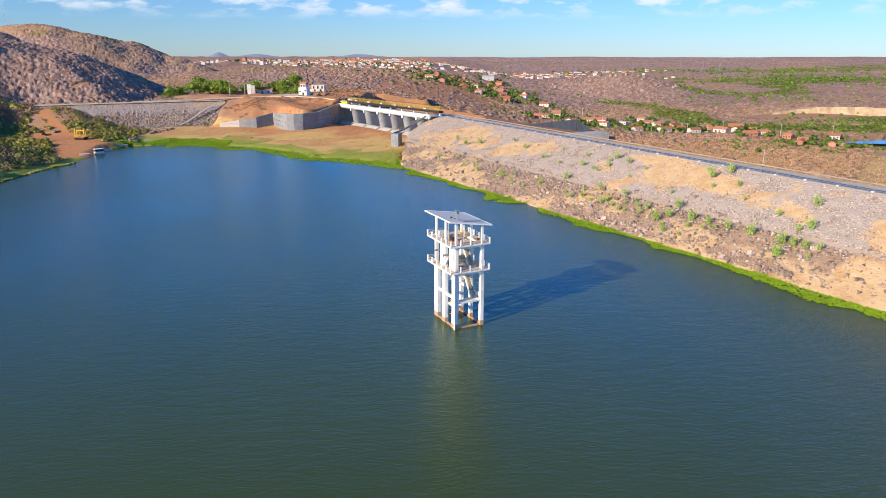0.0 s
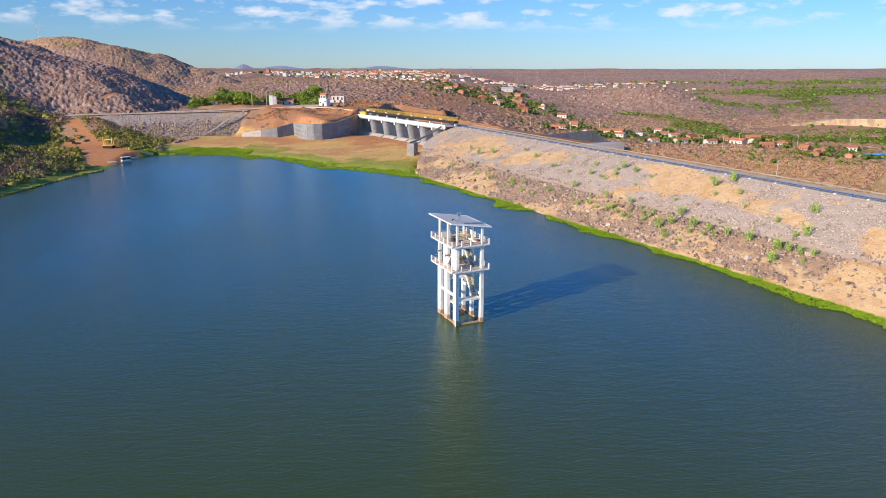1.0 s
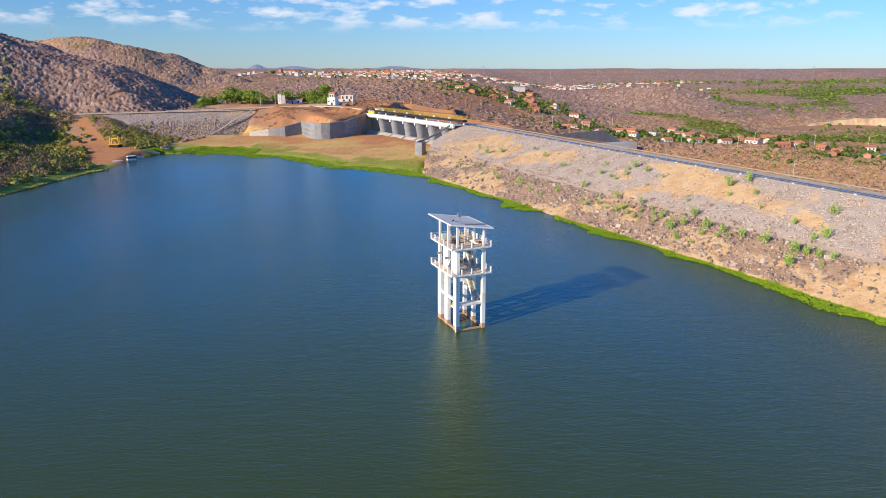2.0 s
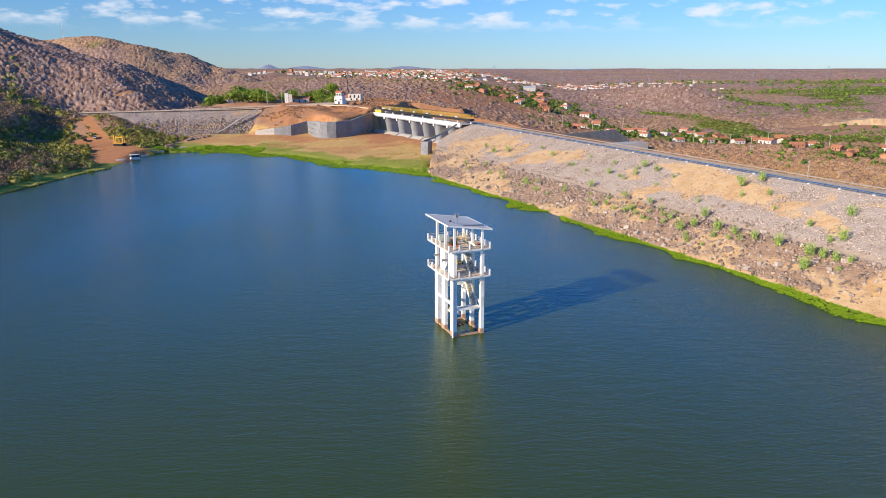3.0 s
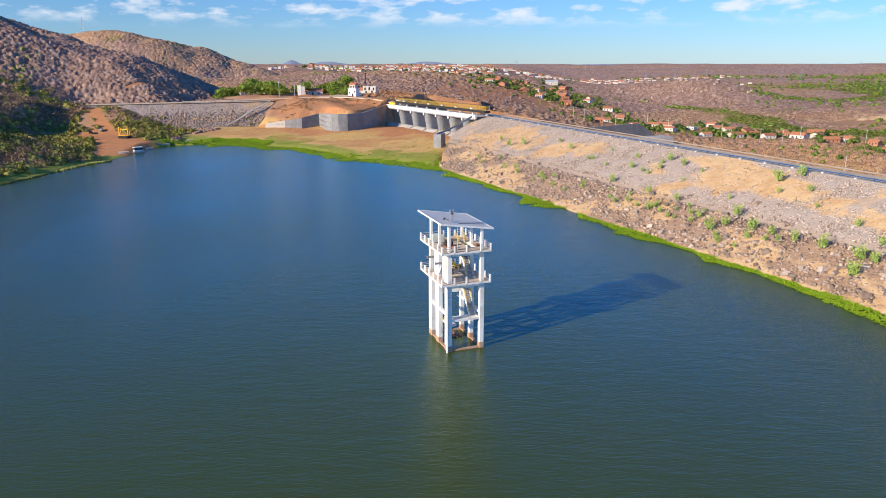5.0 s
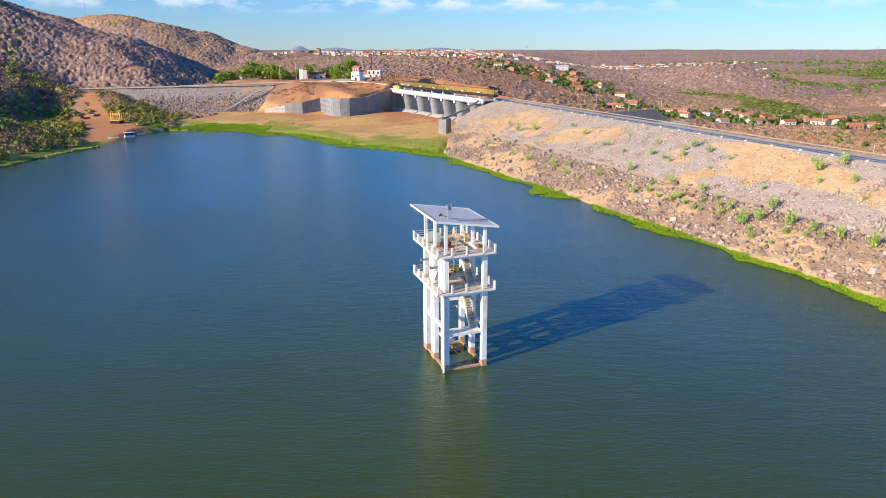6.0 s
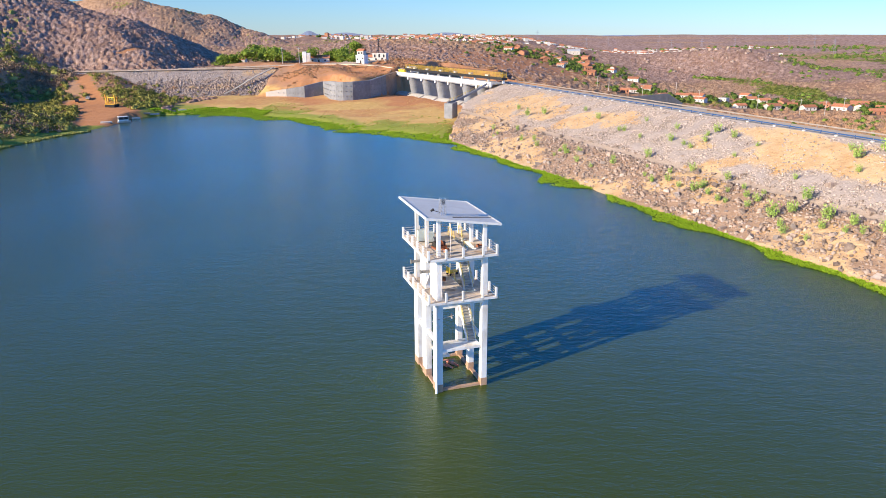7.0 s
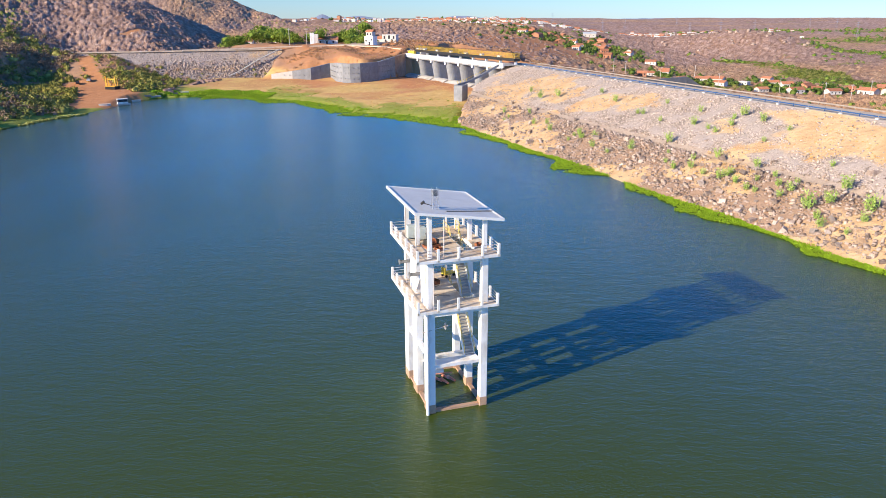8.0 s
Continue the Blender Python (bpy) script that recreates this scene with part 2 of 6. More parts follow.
wb = nt.nodes.new("ShaderNodeBump")
wb.inputs["Distance"].default_value = 0.27
link(gusts, wb.inputs["Strength"])
link(h, wb.inputs["Height"])
skin = nt.nodes.new("ShaderNodeBsdfGlossy")
skin.inputs["Color"].default_value = (0.76, 0.95, 1.0, 1)
skin.inputs["Roughness"].default_value = 0.13
fres = nt.nodes.new("ShaderNodeFresnel")
fres.inputs["IOR"].default_value = 1.45
mixs = nt.nodes.new("ShaderNodeMixShader")
for n in (skin, fres):
    link(wb.outputs["Normal"], n.inputs["Normal"])
link(fres.outputs["Fac"], mixs.inputs["Fac"])
link(b.outputs["BSDF"], mixs.inputs[1])
link(skin.outputs["BSDF"], mixs.inputs[2])
link(mixs.outputs["Shader"], nt.nodes["Material Output"].inputs["Surface"])


# ---------------------------------------------------------------- mesh helpers
class Shape:
    """Collects vertices and faces for one mesh."""

    def __init__(self):
        self.v, self.f = [], []

    def add(self, vs, fs):
        k = len(self.v)
        self.v += [tuple(p) for p in vs]
        self.f += [tuple(i + k for i in f) for f in fs]
        return self

    def box(self, x0, x1, y0, y1, z0, z1):
        vs = list(product((x0, x1), (y0, y1), (z0, z1)))
        return self.add(vs, [(0, 1, 3, 2), (4, 6, 7, 5), (0, 4, 5, 1), (2, 3, 7, 6), (0, 2, 6, 4), (1, 5, 7, 3)])

    def block(self, x0, x1, y0, y1, z0, z1, c=0.03):
        """A box with chamfered vertical and top edges."""
        a = [(x0 + c, y0), (x1 - c, y0), (x1, y0 + c), (x1, y1 - c), (x1 - c, y1), (x0 + c, y1), (x0, y1 - c), (x0, y0 + c)]
        xm, ym = (x0 + x1) / 2, (y0 + y1) / 2
        t = [(px + (c if px < xm else -c), py + (c if py < ym else -c)) for px, py in a]
        vs = [(*q, z0) for q in a] + [(*q, z1 - c) for q in a] + [(*q, z1) for q in t]
        fs = [tuple(range(7, -1, -1)), tuple(range(16, 24))]
        for r in (0, 8):
            fs += [(r + i, r + (i + 1) % 8, r + 8 + (i + 1) % 8, r + 8 + i) for i in range(8)]
        return self.add(vs, fs)

    def beam(self, p, q, w, h):
        """A rectangular bar from p to q, w wide and h high."""
        p, q = Vector(p), Vector(q)
        d = (q - p).normalized()
        s = d.cross(Vector((0, 0, 1)))
        s = Vector((1, 0, 0)) if s.length < 1e-4 else s.normalized()
        u = s.cross(d)
        vs = [e + s * (a * w / 2) + u * (c * h / 2) for e in (p, q) for a, c in ((-1, -1), (1, -1), (1, 1), (-1, 1))]
        return self.add(vs, [(0, 3, 2, 1), (4, 5, 6, 7), (0, 1, 5, 4), (1, 2, 6, 5), (2, 3, 7, 6), (3, 0, 4, 7)])

    def tube(self, p, q, r, r2=None, n=8):
        p, q = Vector(p), Vector(q)
        r2 = r if r2 is None else r2
        d = (q - p).normalized()
        s = d.orthogonal().normalized()
        u = d.cross(s)
        ring = [(math.cos(2 * math.pi * i / n), math.sin(2 * math.pi * i / n)) for i in range(n)]
        vs = [p + (s * a + u * c) * r for a, c in ring] + [q + (s * a + u * c) * r2 for a, c in ring]
        fs = [(i, (i + 1) % n, n + (i + 1) % n, n + i) for i in range(n)]
        return self.add(vs, fs + [tuple(range(n - 1, -1, -1)), tuple(range(n, 2 * n))])

    def prism(self, poly, z0, z1):
        n = len(poly)
        z0 = z0 if isinstance(z0, (list, tuple)) else [z0] * n
        z1 = z1 if isinstance(z1, (list, tuple)) else [z1] * n
        vs = [(x, y, z) for (x, y), z in zip(poly, z0)] + [(x, y, z) for (x, y), z in zip(poly, z1)]
        fs = [(i, (i + 1) % n, n + (i + 1) % n, n + i) for i in range(n)]
        return self.add(vs, fs + [tuple(range(n - 1, -1, -1)), tuple(range(n, 2 * n))])

    def mesh(self, name, material, smooth=False):
        me = bpy.data.meshes.new(name)
        me.from_pydata(self.v, [], self.f)
        bm = bmesh.new()
        bm.from_mesh(me)
        if len(bm.faces) < 20000:
            bmesh.ops.recalc_face_normals(bm, faces=bm.faces)
        bm.to_mesh(me)
        bm.free()
        me.materials.append(material)
        if smooth:
            me.shade_smooth()
        return me


def part(name, shape, material, parent=None, label="", smooth=False):
    ob = new(name, shape.mesh(name, material, smooth))
    ob.parent = parent
    if label:
        ob["label"] = label
    return ob


def empty(name, m, label, category, group="", kind=""):
    ob = new(name)
    ob.matrix_basis = m
    return tagged(ob, label, category, group, kind)


def from_arrays(name, v, f, material, smooth=False):
    me = bpy.data.meshes.new(name)
    me.from_pydata([tuple(p) for p in v], [], [tuple(q) for q in f])
    me.materials.append(material)
    if smooth:
        me.shade_smooth()
    return new(name, me)


def sstep(a, b, x):
    t = np.clip((np.asarray(x, float) - a) / (b - a), 0, 1)
    return t * t * (3 - 2 * t)


def seg_dist(x, y, pts, closed=True):
    """Distance from (x, y) to a polyline."""
    d = np.full(np.shape(x), 1e9)
    n = len(pts)
    for i in range(n if closed else n - 1):
        (ax, ay), (bx, by) = pts[i], pts[(i + 1) % n]
        dx, dy = bx - ax, by - ay
        t = np.clip(((x - ax) * dx + (y - ay) * dy) / (dx * dx + dy * dy), 0, 1)
        d = np.minimum(d, np.hypot(x - ax - t * dx, y - ay - t * dy))
    return d


def inside(x, y, poly):
    r = np.zeros(np.shape(x), bool)
    n = len(poly)
    for i in range(n):
        (ax, ay), (bx, by) = poly[i], poly[(i + 1) % n]
        with np.errstate(divide="ignore", invalid="ignore"):
            r ^= ((ay > y) != (by > y)) & (x < (bx - ax) * (y - ay) / (by - ay) + ax)
    return r


def lattice(x, y, seed=0):
    """Smooth value noise in -1..1 on unit cells."""
    xi, yi = np.floor(x).astype(np.int64), np.floor(y).astype(np.int64)
    fx, fy = x - xi, y - yi
    fx, fy = fx * fx * (3 - 2 * fx), fy * fy * (3 - 2 * fy)

    def rnd(a, c):
        k = (a * 374761393 + c * 668265263 + seed * 974634777) & 0xFFFFFFFF
        k = ((k ^ (k >> 13)) * 1274126177) & 0xFFFFFFFF
        return ((k ^ (k >> 16)) & 0xFFFF) / 32767.5 - 1

    a, b2 = rnd(xi, yi), rnd(xi + 1, yi)
    c, d = rnd(xi, yi + 1), rnd(xi + 1, yi + 1)
    return (a * (1 - fx) + b2 * fx) * (1 - fy) + (c * (1 - fx) + d * fx) * fy


def fbm(x, y, s, oct=4, seed=0):
    r, a = 0, 1.0
    for k in range(oct):
        r = r + a * lattice(x / s, y / s, seed + k)
        s, a = s / 2.1, a * 0.5
    return r


# ---------------------------------------------------------------- plan of the valley
SHORE = [
    (150, -145), (78, 15), (71, 27), (68, 37), (64, 45), (55, 61), (47, 75), (44, 88), (37, 105), (28, 114), (22, 131),
    (13, 151), (3, 174), (-12, 197), (-26, 209), (-40, 212), (-48, 216), (-56, 232), (-75, 250), (-96, 260), (-114, 272),
    (-130, 268), (-146, 265), (-154, 250), (-151, 224), (-151, 205), (-155, 195), (-157, 180), (-159, 158), (-162, 136),
    (-175, 60), (-210, -60), (-240, -260), (-120, -420), (120, -380),
]
CREST_Z = 15.5
CREST_A, CREST_B = Vector((13.0, 268.0)), Vector((100.0, 50.0))
DAM_DIR = (CREST_B - CREST_A).normalized()
DAM_OUT = Vector((-DAM_DIR.y, DAM_DIR.x))
WALL = [(-113, 326), (-101, 325), (-90, 322), (-81, 329), (-74, 311), (-69.2, 305.6), (-65, 303.4), (-60, 304.4), (-52, 312), (-41, 341)]
APRON = [(-135, 322), (-114, 329), (-101, 328), (-80, 337), (-68, 320), (-63, 309), (-53.5, 314), (-43.5, 342)] + [(-20, 420), (60, 420), (30, 262), (14, 262), (0, 225), (20, 140), (-100, 140), (-150, 290)]
RAMP = [(-152, 222), (-163, 246), (-178, 272), (-199, 300), (-226, 336)]
HILL_TRACK = [(-214, 366), (-208, 375), (-201, 388), (-191, 399)]
MAST = (-545.0, 960.0)
STREAM = [(275, 745), (293, 712), (299, 645), (290, 560), (300, 500), (330, 470), (420, 470), (560, 520)]
BROOK = [(400, 830), (496, 904), (649, 1004), (727, 1212), (1100, 1500)]
KNOLL = [(-122, 372), (-100, 362), (-44, 362), (-22, 430), (-60, 500), (-140, 480), (-160, 400)]
SADDLE_A, SADDLE_B, SADDLE_Z = Vector((-232.0, 322.0)), Vector((-118.0, 366.0)), 17.0


def bell(x, y, cx, cy, sx, sy, rot=0.0):
    c, s = math.cos(rot), math.sin(rot)
    u, v = (x - cx) * c + (y - cy) * s, -(x - cx) * s + (y - cy) * c
    return np.exp(-((u / sx) ** 2 + (v / sy) ** 2))


def ridge(x, y, pts, slope):
    """Height of a hill that falls away on both sides of a ridge line."""
    z = np.full(np.shape(x), -99.0)
    for (ax, ay, az), (bx, by, bz) in zip(pts[:-1], pts[1:]):
        dx, dy = bx - ax, by - ay
        t = np.clip(((x - ax) * dx + (y - ay) * dy) / (dx * dx + dy * dy), 0, 1)
        d = np.hypot(x - ax - t * dx, y - ay - t * dy)
        z = np.maximum(z, az + t * (bz - az) + slope * (24 - np.sqrt(d * d + 576)))
    return z


def ground_z(x, y):
    x, y = np.asarray(x, float), np.asarray(y, float)
    lake = inside(x, y, SHORE)
    d = seg_dist(x, y, SHORE)
    # valley beyond the dam, the town's rise and the far plateau
    far = sstep(900, 4300, np.hypot(x, y))
    west = sstep(210, -60, x - 0.10 * (y - 450))
    z = -17 + 33 * west + (4 + 33 * (1 - west)) * far
    z += 5 * fbm(x, y, 420, 3, 5) * sstep(300, 800, y) + 1.0 * fbm(x, y, 60, 3, 9)
    z += 24 * bell(x, y, 345, 900, 90, 110) + 16 * bell(x, y, 210, 1000, 160, 120) + 12 * bell(x, y, 455, 640, 130, 55)
    z += 10 * bell(x, y, -60, 760, 150, 90) + 12 * bell(x, y, -100, 1600, 420, 330)
    # the hills of the west bank
    hills = np.maximum(ridge(x, y, [(-470, 395, 92), (-385, 420, 93), (-368, 440, 85), (-348, 460, 73), (-335, 474, 65), (-321, 485, 54), (-300, 500, 42), (-277, 515, 31), (-256, 530, 23), (-241, 545, 18), (-220, 560, 13), (-185, 575, -5)], 0.42), ridge(x, y, [(-820, 950, 70), (-640, 950, 72), (-573, 950, 80), (-521, 950, 86), (-475, 950, 88), (-441, 950, 83), (-402, 950, 63), (-355, 950, 45), (-330, 950, 40), (-293, 945, 31), (-241, 935, 12)], 0.48))
    z = np.maximum(z, hills + 3.5 * fbm(x, y, 55, 4, 13))
    z = np.maximum(z, 70 * bell(x, y, -420, 300, 120, 150) - 42)
    # the rise at (-400, 105) is out of view, added to shade the bank
    z += 8 * bell(x, y, -400, 105, 130, 190) + 7 * fbm(x, y, 110, 4, 3) * sstep(-150, -330, x)
    # wooded bank west of the lake and the red-earth ramp through it
    bank = 1.0 + 0.19 * np.maximum(d - 5, 0) + 0.14 * np.maximum(d - 105, 0) + 0.9 * fbm(x, y, 24, 3, 21) * sstep(3, 15, d)
    w = sstep(-100, -150, x) * sstep(370, 270, y)
    z = z * (1 - w) + np.minimum(z, bank) * w
    low = 0.8 + 0.05 * d + 0.3 * fbm(x, y, 14, 3, 4)
    front = (x - SADDLE_A.x) * 0.36 - (y - SADDLE_A.y) * 0.933
    cove = sstep(-240, -212, x) * sstep(-92, -112, x) * sstep(-4, 4, front) * sstep(205, 240, y)
    z = z * (1 - cove) + np.minimum(z, low) * cove
    trail = seg_dist(x, y, RAMP, False)
    rw = sstep(42, 6, trail)
    z = z * (1 - rw) + (0.4 + 3.2 * sstep(215, 270, y) + 13.0 * sstep(272, 332, y)) * rw
    sa = (x - SADDLE_A.x) * 0.933 + (y - SADDLE_A.y) * 0.36
    z = np.where((front < 12) & (x > -420), np.minimum(z, 15.6 + 0.42 * np.maximum(-front - 10, 0) + 0.24 * np.maximum(-3 - sa, 0) + 0.9 * np.maximum(sa - 112, 0)), z)
    # knoll with the gate house, spillway floor
    kd = np.where(inside(x, y, KNOLL), 0, seg_dist(x, y, KNOLL))
    knoll = 18.3 - (0.11 + 0.23 * sstep(-82, -112, x) + 0.6 * sstep(-116, -126, x)) * kd + 0.8 * fbm(x, y, 14, 3, 8) + 0.9 * fbm(x, y, 7, 2, 18)
    top = np.interp(x, [-113, -101, -90, -81, -74, -52, -41], [6, 7.8, 9.6, 11.6, 13, 13.3, 16.3])
    lim = top - 0.5 + 0.3 * seg_dist(x, y, WALL, False)
    below = (x > -122) & (x < -38) & (y < 385) & (y > 290)
    z, knoll = np.where(below, np.minimum(z, lim), z), np.where(below, np.minimum(knoll, lim), knoll)
    z = np.where((kd < 75) & (x > -170) & (x < 20) & (y < 560), np.maximum(np.minimum(z, 18.5 + 0.05 * np.maximum(y - 460, 0)), knoll), z)
    ap = inside(x, y, APRON)
    floor = np.minimum(4.4, 0.5 + 0.055 * d) + 0.25 * fbm(x, y, 9, 3, 2)
    z = np.where(ap, np.where(y > 330 - 0.5 * (x + 41), np.minimum(3.0, 4.0 - 0.12 * (y - 330)), floor), z)
    # under the dam the natural ground is low
    out = (x - CREST_A.x) * DAM_OUT.x + (y - CREST_A.y) * DAM_OUT.y
    along = (x - CREST_A.x) * DAM_DIR.x + (y - CREST_A.y) * DAM_DIR.y
    tt = np.clip(1 + out / 50, 0, 1)
    begin = np.where(tt > 0.55, 6 + (1 - tt) / 0.45 * 14, 20 + (0.55 - tt) / 0.55 * 48)
    under = sstep(75, 30, np.abs(out)) * sstep(0, 9, along - begin)
    z = z * (1 - under) + np.minimum(z, -3.0 - 0.10 * np.maximum(out, 0)) * under
    z = np.where(lake, -0.3 - np.minimum(0.25 * d, 7.0), np.maximum(z, -40))
    return z


def axis(lo, a, c, hi, step, grow=1.09):
    r = list(np.arange(a, c, step))
    s = step
    while r[-1] < hi:
        s *= grow
        r.append(r[-1] + s)
    left, s = [a], step
    while left[-1] > lo:
        s *= grow
        left.append(left[-1] - s)
    return np.array(left[:0:-1] + r)


gx = axis(-4700, -260, 120, 4700, 3.0, 1.05)
gy = axis(-1500, 120, 440, 4700, 3.0, 1.04)
GX, GY = np.meshgrid(gx, gy)
GZ = ground_z(GX, GY)
nx, ny = len(gx), len(gy)
idx = np.arange(nx * ny).reshape(ny, nx)
quads = np.stack([idx[:-1, :-1], idx[:-1, 1:], idx[1:, 1:], idx[1:, :-1]], -1).reshape(-1, 4)


def mesh_z(x, y):
    """Height of the built ground sheet, between its grid points."""
    x, y = np.asarray(x, float), np.asarray(y, float)
    i = np.clip(np.searchsorted(gx, x) - 1, 0, nx - 2)
    j = np.clip(np.searchsorted(gy, y) - 1, 0, ny - 2)
    u, v = (x - gx[i]) / (gx[i + 1] - gx[i]), (y - gy[j]) / (gy[j + 1] - gy[j])
    return (GZ[j, i] * (1 - u) + GZ[j, i + 1] * u) * (1 - v) + (GZ[j + 1, i] * (1 - u) + GZ[j + 1, i + 1] * u) * v


def zone(x, y):
    """How much red earth, straw and green cover the ground has at a place."""
    d = seg_dist(x, y, SHORE)
    road = seg_dist(x, y, RAMP, False)
    red = 1.5 * sstep(15 - 11 * sstep(268, 298, y), 10 - 8 * sstep(268, 298, y), road) * sstep(216, 230, y) + 0.7 * sstep(3.5, 1.5, seg_dist(x, y, HILL_TRACK, False)) + 0.5 * inside(x, y, KNOLL) + 1.3 * sstep(14, 9, np.hypot(x + 190, y - 278)) + 1.2 * bell(x, y, -166, 246, 13, 22) + 0.5 * sstep(50, 15, np.hypot(x + 80, y - 345)) + 0.9 * sstep(90, 40, np.hypot(x - 10, y - 345))
    red = red + 0.75 * bell(x, y, 110, 340, 150, 120) + 0.6 * bell(x, y, -10, 560, 110, 120) + 0.85 * bell(x, y, 75, 650, 110, 150) + 0.7 * bell(x, y, 40, 1180, 220, 120)
    red = red + 0.42 * inside(x, y, APRON) * sstep(-0.1, 0.45, fbm(x * 0.6, y, 20, 4, 88)) * sstep(10, 22, d)
    straw = 1.0 * (inside(x, y, APRON) * sstep(4, 12, d)) + 0.95 * bell(x, y, 200, 290, 150, 115) + 0.5 * bell(x, y, 480, 900, 260, 60)
    straw = straw + 0.75 * sstep(16, 4, seg_dist(x, y, WALL, False)) * (0.6 + 0.5 * fbm(x, y, 9, 3, 91)) + 0.8 * sstep(-100, -128, x) * sstep(-160, -140, x) * sstep(280, 295, y) * sstep(345, 330, y)
    green = sstep(14, 5, d) * (d > 0) + 0.8 * inside(x, y, APRON) * sstep(44, 14, d) * sstep(-0.05, 0.35, fbm(x, y, 16, 3, 77))
    edge = 14 * fbm(x, y, 60, 3, 35)
    green = green + 0.85 * sstep(30, 10, seg_dist(x, y, STREAM, False) + edge) + 0.75 * sstep(46, 12, seg_dist(x, y, BROOK, False) + 2 * edge) + 0.8 * bell(x, y, 480, 525, 120, 42) + 0.35 * bell(x, y, 480, 760, 150, 50, 0.3)
    green = green + 0.8 * bell(x, y, 900, 1400, 430, 200, 0.3) + 0.35 * bell(x, y, -180, 290, 24, 30) + 0.8 * bell(x, y, 1500, 2100, 800, 160, 0.2)
    return np.clip(red, 0, 1), np.clip(straw, 0, 1), np.clip(green, 0, 1)


gm = bpy.data.meshes.new("ground")
gm.from_pydata(np.stack([GX, GY, GZ], -1).reshape(-1, 3).tolist(), [], quads.tolist())
zr, zs, zg = zone(GX.ravel(), GY.ravel())
for nm, arr in (("red", zr), ("straw", zs), ("green", zg)):
    at = gm.attributes.new(nm, "FLOAT", "POINT")
    at.data.foreach_set("value", arr.astype(np.float32))
gm.shade_smooth()

M_GROUND, nt, b, link = nodes_of("dry_valley_ground")
n_small = noise_tex(nt, 0.35, 6, 0.65)
n_mid = noise_tex(nt, 0.045, 6, 0.65)
n_big = noise_tex(nt, 0.006, 5, 0.6)
col = mixc(nt, n_mid, (0.32, 0.18, 0.115), (0.46, 0.28, 0.18))
col = mixc(nt, ramp(nt, [(0.35, (0, 0, 0)), (0.65, (1, 1, 1))], n_big), col, mixc(nt, n_small, (0.34, 0.205, 0.14), (0.46, 0.30, 0.205)))
n_field = noise_tex(nt, 0.011, 5, 0.55, stretch=(0.6, 1.0, 1.0))
col = mixc(nt, ramp(nt, [(0.56, (0, 0, 0)), (0.64, (1, 1, 1))], n_field), col, mixc(nt, n_small, (0.42, 0.22, 0.11), (0.58, 0.36, 0.19)))


def over(col, attr, a, b2, sharp=0.25):
    at = nt.nodes.new("ShaderNodeAttribute")
    at.attribute_name = attr
    ad = nt.nodes.new("ShaderNodeMath")
    ad.operation = "ADD"
    link(at.outputs["Fac"], ad.inputs[0])
    sub = nt.nodes.new("ShaderNodeMath")
    sub.operation = "MULTIPLY_ADD"
    sub.inputs[1].default_value = 1.1
    sub.inputs[2].default_value = -0.55
    link(n_mid if attr != "green" else n_small, sub.inputs[0])
    link(sub.outputs["Value"], ad.inputs[1])
    f = ramp(nt, [(0.5 - sharp, (0, 0, 0)), (0.5 + sharp, (1, 1, 1))], ad.outputs["Value"])
    return mixc(nt, f, col, mixc(nt, n_small, a, b2))


col = over(col, "straw", (0.50, 0.29, 0.085), (0.84, 0.60, 0.26))
col = over(col, "green", (0.20, 0.24, 0.035), (0.46, 0.47, 0.10))
col = over(col, "red", (0.44, 0.175, 0.075), (0.65, 0.34, 0.165))
link(col, b.inputs["Base Color"])
b.inputs["Roughness"].default_value = 0.95
b.inputs["Specular IOR Level"].default_value = 0.15
bump(nt, b, n_small, 0.7, 0.6)
gm.materials.append(M_GROUND)
ground = tagged(new("ground", gm), "dry brown valley floor and hills round the lake", "ground", kind="structure")

water = from_arrays("water", [(-330, -480, 0), (311, -480, 0), (25, 240, 0), (-20, 300, 0), (-330, 300, 0)], [(0, 1, 2, 3, 4)], M_WATER)
tagged(water, "dark green rippled lake water reflecting blue sky", "water", kind="structure")

# ---------------------------------------------------------------- the embankment dam
M_SLOPE, nt, b, link = nodes_of("rubble_slope_earth")
n1 = noise_tex(nt, 0.9, 6, 0.7)
grey = mixc(nt, n1, (0.34, 0.27, 0.23), (0.58, 0.49, 0.43))
straw = mixc(nt, n1, (0.56, 0.36, 0.18), (0.80, 0.58, 0.34))
straw = mixc(nt, ramp(nt, [(0.46, (0, 0, 0)), (0.62, (0.8, 0.8, 0.8))], noise_tex(nt, 0.16, 5, 0.65)), straw, mixc(nt, n1, (0.46, 0.25, 0.11), (0.66, 0.42, 0.22)))
low = mixc(nt, n1, (0.26, 0.15, 0.09), (0.54, 0.37, 0.25))
rise = nt.nodes.new("ShaderNodeAttribute")
rise.attribute_name = "rise"
grey = mixc(nt, ramp(nt, [(0.34, (1, 1, 1)), (0.46, (0, 0, 0))], rise.outputs["Fac"]), grey, low)
sat = nt.nodes.new("ShaderNodeAttribute")
sat.attribute_name = "straw"
sm = nt.nodes.new("ShaderNodeMath")
sm.operation = "MULTIPLY_ADD"
sm.inputs[1].default_value = 0.16
link(n1, sm.inputs[0])
link(sat.outputs["Fac"], sm.inputs[2])
col = mixc(nt, ramp(nt, [(0.55, (0, 0, 0)), (0.66, (1, 1, 1))], sm.outputs["Value"]), grey, straw)
